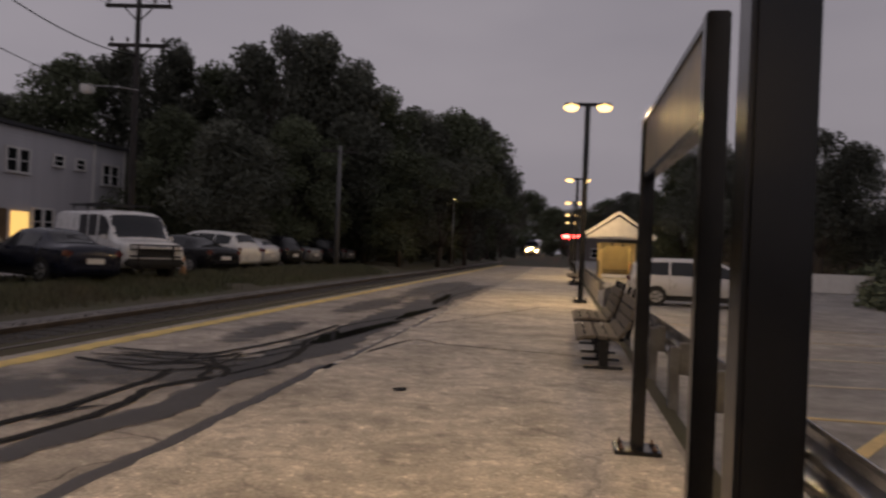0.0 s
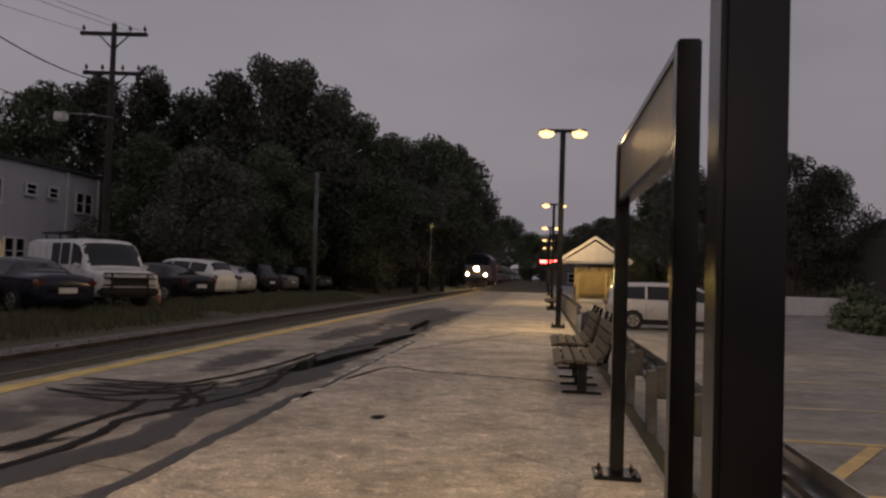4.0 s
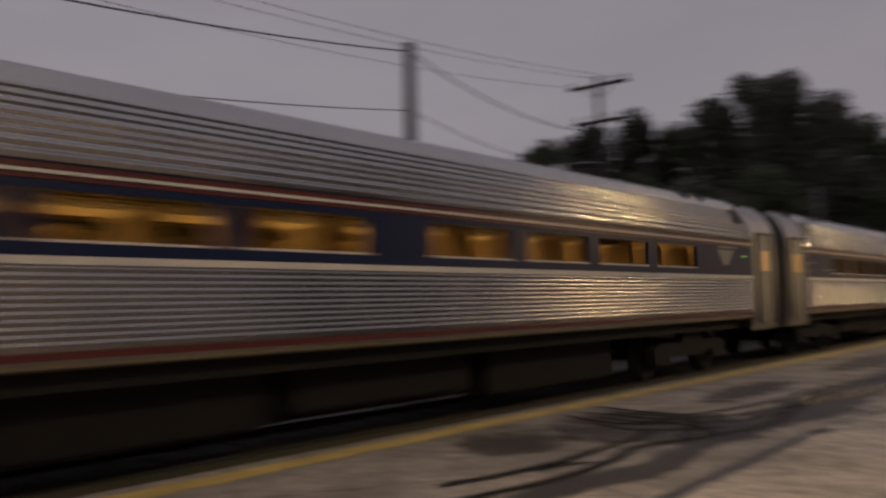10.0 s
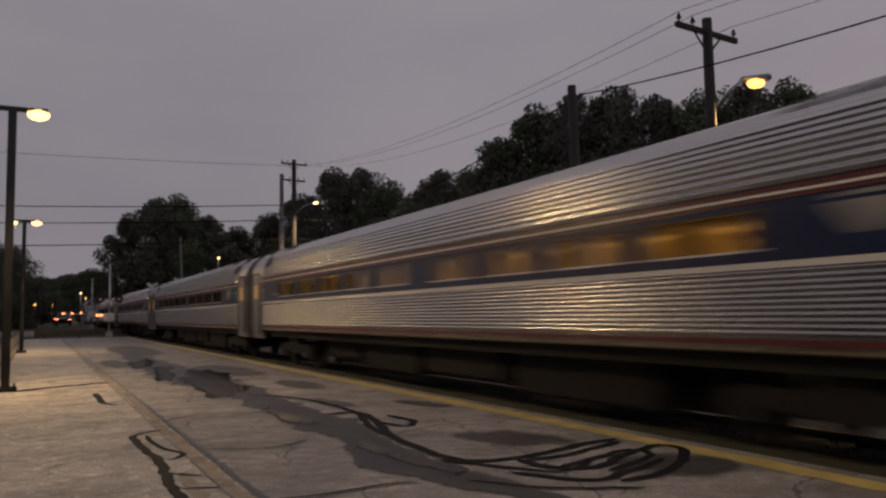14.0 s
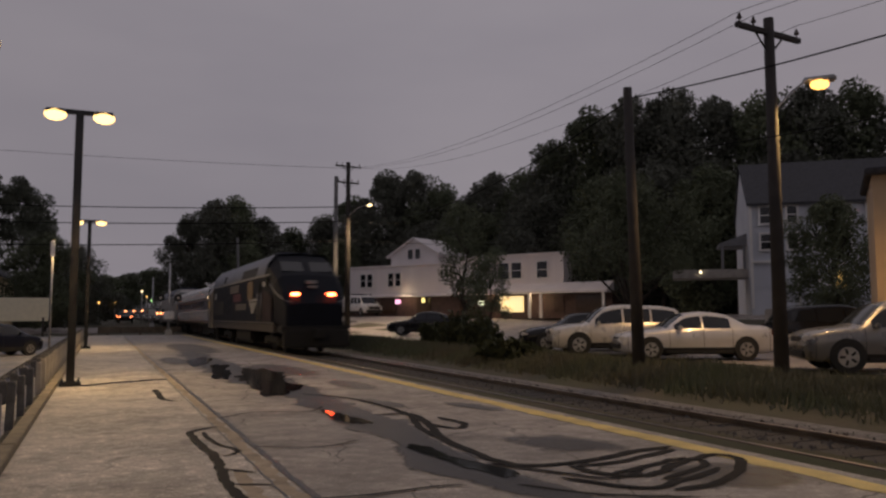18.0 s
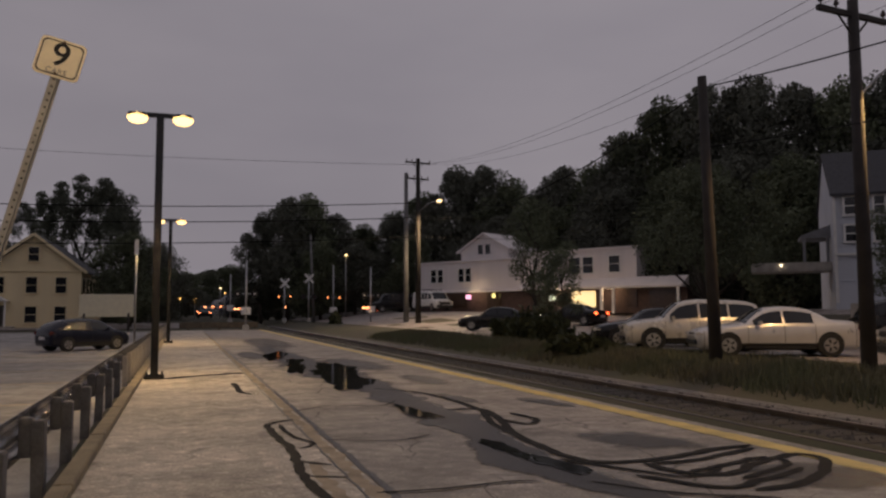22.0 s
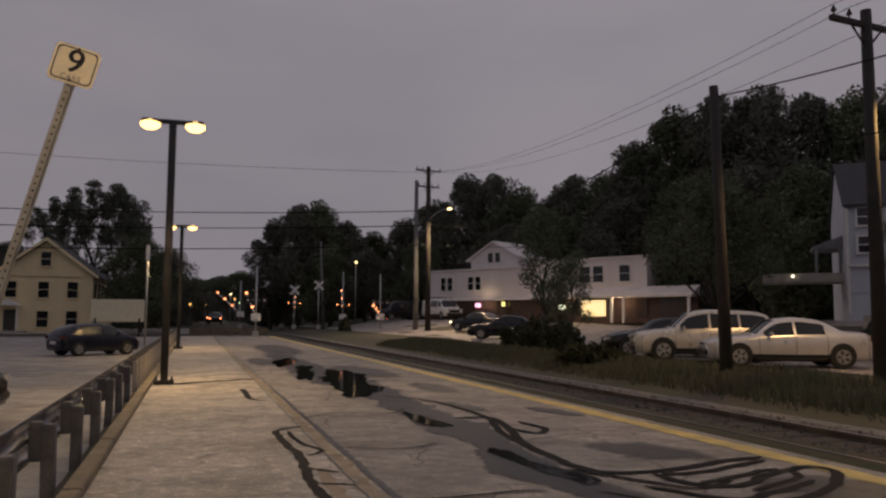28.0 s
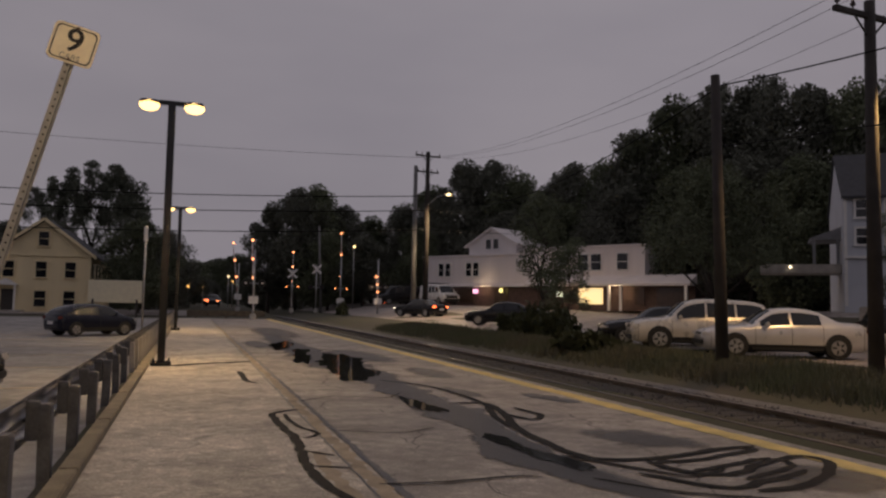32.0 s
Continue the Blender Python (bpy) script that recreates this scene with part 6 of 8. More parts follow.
for s in (1, -1):
    box(bm, (0, 0, 0), (5.75, 0.1, 0.25), m=pose(4.02 + s * 2.28, -0.5, 6.92, 0, s * 37.7, 0))
box(bm, (4.02, -0.06, 5.35), (8.2, 0.14, 0.22))
for u in (0.1, 7.95):
    box(bm, (u, -0.04, 2.65), (0.25, 0.12, 5.3))
part("trim", bm, M_YELLOWSIDE, yh)
for u in (1.2, 3.9, 6.35):
    window_unit(yh, u, 4.0, 0.9, 1.45, trim=M_YELLOWSIDE)
for u in (3.9, 6.35):
    window_unit(yh, u, 1.3, 0.95, 1.45, trim=M_YELLOWSIDE)
window_unit(yh, 4.0, 6.85, 0.85, 1.3, trim=M_YELLOWSIDE)
for k in range(6):
    bm = bmesh.new()
    box(bm, (8.1, 1.8 + k * 3, 4.0), (0.06, 0.9, 1.4))
    part("side_window", bm, M_DARKGLASS, yh)
bm = bmesh.new()
box(bm, (1.2, -0.03, 1.1), (1.0, 0.08, 2.1), bevel=0.02)
part("door", bm, surf("dark_door", (0.05, 0.045, 0.04), 0.6), yh)
bm = bmesh.new()
prism(bm, [(0.2, 2.5), (2.2, 2.5), (1.2, 3.1)], -1.3, 0)
for u in (0.4, 2.0):
    box(bm, (u, -1.15, 1.25), (0.14, 0.14, 2.5))
part("porch", bm, M_TRIM, yh)
bm = bmesh.new()
box(bm, (1.2, -1.0, 0.12), (3.0, 1.8, 0.24), bevel=0.03)
part("step", bm, M_CONCRETE, yh)

# long cream board on a post near the house
cb = thing("billboard", pose(5.6, -66, 0), "blank cream board standing beside the car park", "sign")
bm = bmesh.new()
box(bm, (0, 0, 2.0), (3.9, 0.12, 1.75), bevel=0.03)
part("board", bm, surf("cream_board", (0.74, 0.68, 0.5), 0.6, vary=0.08), cb)
for x in (-1.6, 1.6):
    bm = bmesh.new()
    rod(bm, (x, 0.05, -0.1), (x, 0.05, 1.4), 0.08)
    part("leg", bm, M_POLE, cb)
sp = thing("slim_post", pose(2.1, -39.2, 0), "slim pale post with a small sign", "post")
bm = bmesh.new()
rod(bm, (0, 0, -0.5), (0, 0, 4.9), 0.05)
part("post", bm, M_GALV, sp)
bm = bmesh.new()
box(bm, (0, 0.06, 4.5), (0.18, 0.02, 0.7))
part("plate", bm, M_TRIM, sp)

# long white shop building across the road; local x runs from the crossing end
A, B = (-25.2, -85.0), (-41.2, -57.3)
LEN = math.hypot(B[0] - A[0], B[1] - A[1])
wb = thing("shop_building", facade_pose(A, B, 1.2), "long white two-storey shop building with lit shop windows", "building")
M_SHOPWALL = surf("white_shop_siding", (0.72, 0.67, 0.66), 0.75, vary=0.1, scale=0.6)
M_BRICKDARK = surf("dark_red_brick", (0.075, 0.046, 0.04), 0.85, vary=0.35, scale=3, bump=0.4)
SPLIT = 14.4
bm = bmesh.new()
box(bm, (LEN / 2, 4.55, 1.2), (LEN, 9, 2.4))
part("ground_floor", bm, M_BRICKDARK, wb, "dark brick shop front")
bm = bmesh.new()
box(bm, (SPLIT / 2, 4.5, 3.95), (SPLIT, 9.06, 3.1))
clapboards(part("upper_storey", bm, M_SHOPWALL, wb), M_SHOPWALL, 0, SPLIT, 2.45, 5.4, -0.03)
bm = bmesh.new()
box(bm, (21.1, 4.5, 4.2), (12.4, 9.06, 3.6))
clapboards(part("upper_storey", bm, M_SHOPWALL, wb), M_SHOPWALL, 14.9, 27.3, 2.45, 5.9, -0.03)
bm = bmesh.new()
prism(bm, [(-1.5, 2.5), (0.02, 3.3), (0.02, 2.3), (-1.5, 2.3)], 15.0, LEN + 0.2, "x")
part("awning", bm, M_SHOPWALL, wb, "white sloped awning")
bm = bmesh.new()
prism(bm, [(-0.5, 2.35), (0.02, 2.6), (0.02, 2.25), (-0.5, 2.25)], 0, SPLIT, "x")
part("awning", bm, M_SHOPWALL, wb)
bm = bmesh.new()
box(bm, (SPLIT / 2, 4.5, 5.6), (SPLIT + 0.3, 9.4, 0.16))
box(bm, (21.1, 4.5, 6.05), (12.7, 9.4, 0.16))
part("roof", bm, M_SHOPWALL, wb)
for u in (2.6, 3.6, 6.6, 7.6):
    window_unit(wb, u, 4.1, 0.75, 1.4, y=-0.08)
for u in (20.9, 22.3, 25.1):
    window_unit(wb, u, 4.55, 1.1, 1.5, y=-0.08)
bm = bmesh.new()
prism(bm, [(5.7, 5.6), (12.1, 5.6), (12.1, 6.8), (8.9, 8.4), (5.7, 6.8)], 1.0, 6)
part("dormer", bm, M_SHOPWALL, wb)
bm = bmesh.new()
prism(bm, [(5.2, 6.55), (8.9, 8.45), (12.6, 6.55), (12.6, 6.7), (8.9, 8.65), (5.2, 6.7)], 0.7, 6.3)
part("dormer_roof", bm, M_SHOPWALL, wb)
for u in (8.4, 9.4):
    bm = bmesh.new()
    box(bm, (u, 0.97, 6.85), (0.6, 0.06, 1.0))
    part("pane", bm, M_DARKGLASS, wb)
M_SHOPLIT = glow("lit_shop_window", (1.0, 0.78, 0.4), 0.9)
M_SHOPDIM = surf("dim_shop_window", (0.06, 0.04, 0.03), 0.15)
for u, w, mt in ((LEN - 21.7, 2.6, M_SHOPLIT), (5.2, 1.0, M_SHOPDIM), (2.2, 2.6, M_SHOPDIM), (15.5, 1.8, M_SHOPDIM), (LEN - 6.2, 2.2, M_SHOPDIM), (LEN - 11, 1.8, M_SHOPDIM), (LEN - 3.2, 1.4, M_TRIM)):
    bm = bmesh.new()
    box(bm, (LEN - u, -0.02, 1.35), (w, 0.08, 1.5), bevel=0.02)
    part("shop_window", bm, mt, wb)
for u in (0.2, 6.4, 7.6):
    bm = bmesh.new()
    box(bm, (LEN - u, -1.3, 1.15), (0.22, 0.2, 2.3))
    part("awning_post", bm, M_TRIM, wb)
for u, z, w, mt in ((8.0, 1.75, 0.7, glow("pink_shop_sign", (1.0, 0.5, 0.75), 1.4)), (11.4, 1.85, 0.4, glow("yellow_shop_sign", (1.0, 0.85, 0.3), 1.4)), (18.6, 1.5, 0.8, glow("white_shop_sign", (0.9, 1.0, 0.7), 1.4))):
    bm = bmesh.new()
    box(bm, (u, -0.6, z), (w, 0.06, 0.45), bevel=0.05)
    part("lit_sign", bm, mt, wb)

for u in (9.0, 19.5, 25.0):
    d = bpy.data.lights.new("awning_light", "POINT")
    d.energy, d.color, d.shadow_soft_size = 40, (1.0, 0.72, 0.42), 0.12
    new("awning_light", d).location = wb.matrix_basis @ Vector((u, -0.9, 2.05))

# blue-grey house on the rise; local x runs to the right as seen from the platform
bx, by = at(134.95, 45)
dx, dy = at(49.95, 12.4)
ex, ey = bx + dx, by + dy
bh = thing("blue_house", facade_pose((bx, by), (ex, ey), 1.0), "blue-grey two-storey house with dark roof, half hidden by a tree", "house")
bl = math.hypot(ex - bx, ey - by)
M_BLUESIDE = surf("blue_grey_siding", (0.56, 0.58, 0.63), 0.75, vary=0.1, scale=0.8)
bm = bmesh.new()
prism(bm, [(0.04, -0.5), (0.04, 6.4), (4.5, 9.25), (9, 6.4), (9, -0.5)], 0, bl, "x")
clapboards(part("wall", bm, M_BLUESIDE, bh), M_BLUESIDE, 0, bl, 1.9, 6.35, 0.02)
bm = bmesh.new()
prism(bm, [(-0.25, 6.28), (4.5, 9.26), (9.25, 6.28), (9.25, 6.42), (4.5, 9.4), (-0.25, 6.42)], -0.1, bl + 0.1, "x")
part("roof", bm, M_SHINGLE, bh)
bm = bmesh.new()
box(bm, (bl / 2, -0.03, 0.7), (bl, 0.1, 2.3))
part("base_storey", bm, M_BLUESIDE, bh)
for u in (0.8, 2.15, 3.42, 4.7, 6.0, 7.6, 9.2, 10.8):
    window_unit(bh, u, 5.78, 0.46, 0.88)
    window_unit(bh, u, 4.35, 0.46, 0.8)
for u, low, high in ((0.08, 0.8, 6.35), (2.36, 0.3, 2.6)):
    bm = bmesh.new()
    box(bm, (u, -0.1, (low + high) / 2), (0.14, 0.1, high - low))
    part("corner_board", bm, M_TRIM, bh)
bm = bmesh.new()
box(bm, (1.2, -0.12, 3.28), (2.3, 0.14, 0.12), bevel=0.01)
part("belt_board", bm, M_TRIM, bh)
bm = bmesh.new()
box(bm, (-0.7, 3.0, 4.4), (1.5, 3, 0.15))
prism(bm, [(-1.45, 4.45), (0, 4.45), (0, 5.0)], 1.5, 4.5)
for u in (-0.15, -1.3):
    box(bm, (u, 1.6, 3.5), (0.14, 0.14, 2.0))
part("porch", bm, surf("grey_porch_paint", (0.22, 0.22, 0.23), 0.8, vary=0.2), bh)
bm = bmesh.new()
box(bm, (-2.0, 2.4, 2.75), (4.0, 2.4, 0.5), bevel=0.03)
part("deck", bm, M_CONCRETE, bh, "pale flat deck beside the porch")
bm = bmesh.new()
box(bm, (-2.5, 1.1, 2.85), (0.13, 0.1, 0.13), bevel=0.03)
part("deck_lamp", bm, glow("deck_lamp_glow", (1.0, 0.85, 0.6), 3.0), bh, "small lit deck lamp")
bm = bmesh.new()
box(bm, (4.43, -0.15, 2.3), (0.62, 0.1, 0.8), bevel=0.02)
part("porch_lamp", bm, glow("porch_lamp_glow", (1.0, 0.6, 0.15), 1.2), bh, "warm lit porch window")

# low wall along the terrace
wa, wz_ = at(134.2, 35.5), at(123, 35.5)
bm = bmesh.new()
box(bm, (5.6, 0, 0.75), (math.hypot(wz_[0] - wa[0], wz_[1] - wa[1]) - 0.1, 0.3, 1.5), bevel=0.04)
solo("retaining_wall", bm, M_CONCRETE, "low pale concrete retaining wall below the house", "wall", m=facade_pose(wa, wz_, 0.2) @ Matrix.Translation((math.hypot(wz_[0] - wa[0], wz_[1] - wa[1]) / 2 - 5.6, 0, 0)))

# corner of an orange-lit cream building beside the line
ox, oy = at(127.4, 27)
cw = thing("cream_building", pose(ox, oy, 0.3, 0, 0, 40), "corner of a cream rendered building", "building")
bm = bmesh.new()
prism(bm, [(0, 0), (0, 5.4), (-2.2, 5.4), (-4.5, 5.4), (-4.5, 0)], 0, 6)
part("wall", bm, surf("cream_render", (0.55, 0.4, 0.25), 0.8, vary=0.12, scale=1), cw)
bm = bmesh.new()
box(bm, (-2.2, 3, 5.5), (5.0, 6.4, 0.2), bevel=0.04)
part("roof", bm, M_SHINGLE, cw)

# grey houses behind the car park
for k, (az, dist, w, hgt, turn, roofc) in enumerate(((-17.3, 62, 9, 3.0, 8, 0), (-22.6, 58, 9, 3.2, -12, 0), (-3.6, 118, 12, 3.0, 5, 0), (-26, 75, 10, 3.5, 20, 0))):
    x, y = at(az, dist)
    g = thing("grey_house", pose(x, y, 0.0, 0, 0, turn), "grey gabled house with dark roof beyond the car park", "house", "houses beyond the car park")
    bm = bmesh.new()
    prism(bm, [(-w / 2, -0.2), (w / 2, -0.2), (w / 2, hgt), (0, hgt + w * 0.3), (-w / 2, hgt)], 0, 9)
    part("wall", bm, surf("grey_brown_siding", (0.16, 0.14, 0.13), 0.8, vary=0.15, scale=1), g)
    bm = bmesh.new()
    prism(bm, [(-w / 2 - 0.4, hgt - 0.2), (0, hgt + w * 0.3 + 0.1), (w / 2 + 0.4, hgt - 0.2), (w / 2 + 0.4, hgt), (0, hgt + w * 0.3 + 0.3), (-w / 2 - 0.4, hgt)], -0.4, 9.4)
    part("roof", bm, M_SHINGLE, g)
    for u in (-w * 0.25, w * 0.25):
        window_unit(g, u, 1.6, 0.9, 1.3)



# ---- vehicles ----
M_TYRE = surf("tyre_rubber", (0.015, 0.015, 0.015), 0.8, vary=0.2)
M_RIM = surf("alloy_rim", (0.45, 0.45, 0.45), 0.35, metal=0.8)
M_CARGLASS = surf("car_glazing", (0.015, 0.017, 0.02), 0.07, vary=0.1)
M_LENSWHITE = surf("headlamp_lens", (0.6, 0.58, 0.55), 0.1, vary=0.1, coat=1.0)
M_LENSRED = surf("rear_lamp_lens", (0.1, 0.01, 0.009), 0.2, coat=1.0)
PAINT = {
    "silver": surf("silver_car_paint", (0.52, 0.52, 0.54), 0.32, metal=0.35, vary=0.08, coat=0.6),
    "white": surf("white_car_paint", (0.7, 0.69, 0.67), 0.3, vary=0.06, coat=0.6),
    "black": surf("black_car_paint", (0.009, 0.009, 0.011), 0.25, vary=0.1, coat=0.2),
    "navy": surf("navy_car_paint", (0.008, 0.01, 0.022), 0.25, vary=0.1, coat=0.2),
    "grey": surf("grey_car_paint", (0.16, 0.16, 0.165), 0.3, metal=0.4, vary=0.08, coat=0.6),
    "pale": surf("pale_gold_car_paint", (0.56, 0.53, 0.48), 0.3, metal=0.3, vary=0.08, coat=0.6),
}
for dark in ("black", "navy"):
    PAINT[dark].node_tree.nodes["Principled BSDF"].inputs["Specular IOR Level"].default_value = 0.3
# stations along the length as shares: (share, bottom, belt, top, half width, half width at top)
SHAPES = {}
SHAPES["sedan"] = (4.62, 1.83, 0.33, [(0, .38, .55, .57, .55, .45), (.012, .25, .66, .69, .8, .66), (.05, .2, .74, .78, .92, .76), (.15, .19, .83, .88, .97, .8), (.27, .19, .88, .93, .98, .82), (.44, .19, .91, 1.37, .99, .64), (.55, .19, .92, 1.42, .99, .65), (.68, .19, .93, 1.36, .99, .64), (.85, .2, .96, 1.03, .98, .74), (.95, .22, .95, 1.0, .94, .74), (.99, .3, .86, .9, .84, .66), (1, .42, .66, .68, .6, .5)])
SHAPES["suv"] = (4.7, 1.92, 0.37, [(0, .42, .6, .62, .6, .5), (.012, .3, .78, .82, .84, .7), (.05, .25, .88, .93, .94, .8), (.15, .24, .97, 1.02, .98, .84), (.24, .24, 1.0, 1.06, .98, .84), (.39, .24, 1.03, 1.58, .99, .7), (.52, .24, 1.05, 1.68, .99, .71), (.78, .24, 1.08, 1.64, .99, .7), (.9, .25, 1.1, 1.54, .98, .68), (.965, .28, 1.06, 1.12, .95, .76), (.99, .34, .95, 1.0, .88, .72), (1, .44, .7, .72, .66, .56)])
SHAPES["hatch"] = (4.0, 1.72, 0.31, [(0, .38, .56, .58, .55, .45), (.012, .26, .7, .74, .82, .68), (.06, .2, .8, .85, .94, .78), (.18, .2, .92, .97, .98, .8), (.4, .2, .96, 1.42, .99, .66), (.55, .2, .98, 1.48, .99, .67), (.78, .2, 1.02, 1.42, .98, .65), (.9, .22, 1.05, 1.28, .97, .64), (.97, .27, 1.0, 1.06, .92, .72), (.99, .34, .9, .95, .84, .66), (1, .44, .7, .72, .62, .5)])
SHAPES["minivan"] = (5.0, 1.95, 0.34, [(0, .4, .58, .6, .56, .46), (.012, .28, .76, .8, .84, .7), (.05, .2, .88, .92, .95, .8), (.15, .2, 1.0, 1.05, .98, .84), (.34, .2, 1.04, 1.62, .99, .72), (.52, .2, 1.06, 1.74, .99, .73), (.86, .2, 1.09, 1.7, .98, .72), (.96, .24, 1.1, 1.5, .97, .72), (.985, .3, 1.0, 1.1, .93, .78), (1, .42, .75, .8, .74, .6)])
SHAPES["van"] = (5.6, 2.0, 0.38, [(0, .45, .9, .94, .8, .72), (.012, .38, 1.04, 1.08, .93, .84), (.05, .35, 1.08, 1.13, .97, .86), (.14, .35, 1.14, 1.2, .98, .88), (.27, .35, 1.2, 1.98, .99, .85), (.36, .35, 1.22, 2.08, .99, .87), (.9, .35, 1.22, 2.08, .99, .87), (.985, .38, 1.22, 2.04, .98, .85), (1, .45, 1.1, 1.95, .93, .8)])
# side windows, windscreen and rear window as shares of the length
GLAZING = {
    "sedan": ([(.345, .52), (.535, .705)], (.285, .43), (.7, .835)), "suv": ([(.31, .5), (.515, .7), (.715, .885)], (.255, .38), (.905, .955)), "hatch": ([(.28, .5), (.515, .76)], (.2, .385), (.895, .962)),
    "minivan": ([(.24, .44), (.455, .7), (.715, .92)], (.165, .325), (.885, .952)), "van": ([(.215, .34), (.37, .48), (.5, .61)], (.15, .262), None),
}


def eased(st, u, k):
    """Value k of the stations at share u, by a curve that never overshoots."""
    i = max(j for j in range(len(st) - 1) if st[j][0] <= u or j == 0)

    def slope(j):
        return (st[j + 1][k] - st[j][k]) / (st[j + 1][0] - st[j][0])

    def tangent(j):
        if j == 0 or j == len(st) - 1:
            return slope(min(j, len(st) - 2))
        p, q = slope(j - 1), slope(j)
        return 0.0 if p * q <= 0 else 2 * p * q / (p + q)
    h = st[i + 1][0] - st[i][0]
    t = (u - st[i][0]) / h
    return (2 * t ** 3 - 3 * t * t + 1) * st[i][k] + (t ** 3 - 2 * t * t + t) * h * tangent(i) + (3 * t * t - 2 * t ** 3) * st[i + 1][k] + (t ** 3 - t * t) * h * tangent(i + 1)


def make_car(kind, paint, label, m, lights=(None, None), group="parked cars", name=None):
    """Front to local -x; origin on the ground under the middle."""
    length, width, wheel_r, st = SHAPES[kind]
    c = thing(name or {"suv": "suv", "van": "van", "minivan": "minivan"}.get(kind, "car"), m, label, {"van": "van", "minivan": "minivan"}.get(kind, "car"), group)
    hw = width / 2

    def half_ring(u):
        zb, belt, top, w, wt = (eased(st, u, k) for k in (1, 2, 3, 4, 5))
        tall = min(1, max(0, (top - belt) / 0.3))
        return [(0.0, zb), (w * hw * 0.88, zb), (w * hw * 0.97, zb + 0.06), (w * hw, zb + 0.2), (w * hw * 1.015, (zb + belt) / 2 + 0.08), (w * hw * 0.99, belt - 0.08), (w * hw * 0.965, belt),
                (wt * hw * 1.04, top - 0.02 - 0.06 * tall), (wt * hw * 0.9, top), (wt * hw * 0.5, top + 0.025), (0.0, top + 0.035)]
    marks = sorted({round(s[0], 4) for s in st} | {round(0.03 * k, 4) for k in range(34)} | {0.004, 0.996})
    marks = [u for u in marks if u <= 1]
    body = bmesh.new()
    vb = []
    for u in marks:
        half = half_ring(u)
        x = (u - 0.5) * length
        vb.append([body.verts.new((x, y, z)) for y, z in half] + [body.verts.new((x, -y, z)) for y, z in half[::-1][1:-1]])
    n = len(vb[0])
    for p, q in zip(vb, vb[1:]):
        for i in range(n):
            j = (i + 1) % n
            body.faces.new((p[i], p[j], q[j], q[i])).smooth = True
    body.faces.new(vb[0][::-1])
    body.faces.new(vb[-1])
    bmesh.ops.recalc_face_normals(body, faces=body.faces)
    part("body", body, PAINT[paint], c)
    sides, screen, rear = GLAZING[kind]
    seams = [sides[0][0] - 0.035] + [b + 0.008 for a, b in sides[:2]] + ([] if kind == "van" else [0.045, 0.955])
    for u in seams:
        for s in (1, -1):
            hr = half_ring(u)[2:7]
            x = (u - 0.5) * length
            g = bmesh.new()
            line = [(g.verts.new((x - 0.007, s * (y + 0.006), z)), g.verts.new((x + 0.007, s * (y + 0.006), z))) for y, z in hr]
            for (a0, a1), (b0, b1) in zip(line, line[1:]):
                g.faces.new((a0, a1, b1, b0))
            part("door_seam" if 0.1 < u < 0.9 else "bumper_seam", g, M_BLACKMATT, c)
    for s in (1, -1):
        g = bmesh.new()
        grid = []
        for i in range(13):
            u = 0.24 + 0.5 * i / 12
            hr = half_ring(u)
            grid.append([g.verts.new(((u - 0.5) * length, s * (y + 0.007), z)) for y, z in (hr[1], hr[2], hr[3])])
        for p, q in zip(grid, grid[1:]):
            for i in range(2):
                g.faces.new((p[i], p[i + 1], q[i + 1], q[i])).smooth = True
        part("sill_panel", g, M_BLACKMATT, c)
    for u0, u1 in sides:
        for s in (1, -1):
            g = bmesh.new()
            grid = []
            for i in range(9):
                u = u0 + (u1 - u0) * i / 8
                (y0, z0), (y1, z1) = half_ring(u)[6], half_ring(u)[7]
                grid.append([g.verts.new(((u - 0.5) * length, s * (y0 + (y1 - y0) * v + 0.012), z0 + (z1 - z0) * v + 0.004)) for v in (0.08, 0.5, 0.93)])
            for p, q in zip(grid, grid[1:]):
                for i in range(2):
                    g.faces.new((p[i], p[i + 1], q[i + 1], q[i])).smooth = True
            part("side_window", g, M_CARGLASS, c)
    for nm, span in (("windscreen", screen), ("rear_window", rear)):
        if not span:
            continue
        g = bmesh.new()
        grid = []
        for i in range(7):
            u = span[0] + (span[1] - span[0]) * (0.06 + 0.88 * i / 6)
            hr = half_ring(u)
            line = [(y * 0.95, z) for y, z in hr[7:]]
            line = line + [(-y, z) for y, z in line[::-1][1:]]
            grid.append([g.verts.new(((u - 0.5) * length + (-0.012 if nm == "windscreen" else 0.012), y, z + 0.012)) for y, z in line])
        for p, q in zip(grid, grid[1:]):
            for i in range(len(p) - 1):
                g.faces.new((p[i], p[i + 1], q[i + 1], q[i])).smooth = True
        part(nm, g, M_CARGLASS, c)
    cab = (int(next(k for k, s_ in enumerate(st) if s_[3] - s_[2] > 0.2)),)
    fx, rx = -length * 0.5 + length * 0.19, length * 0.5 - length * 0.2
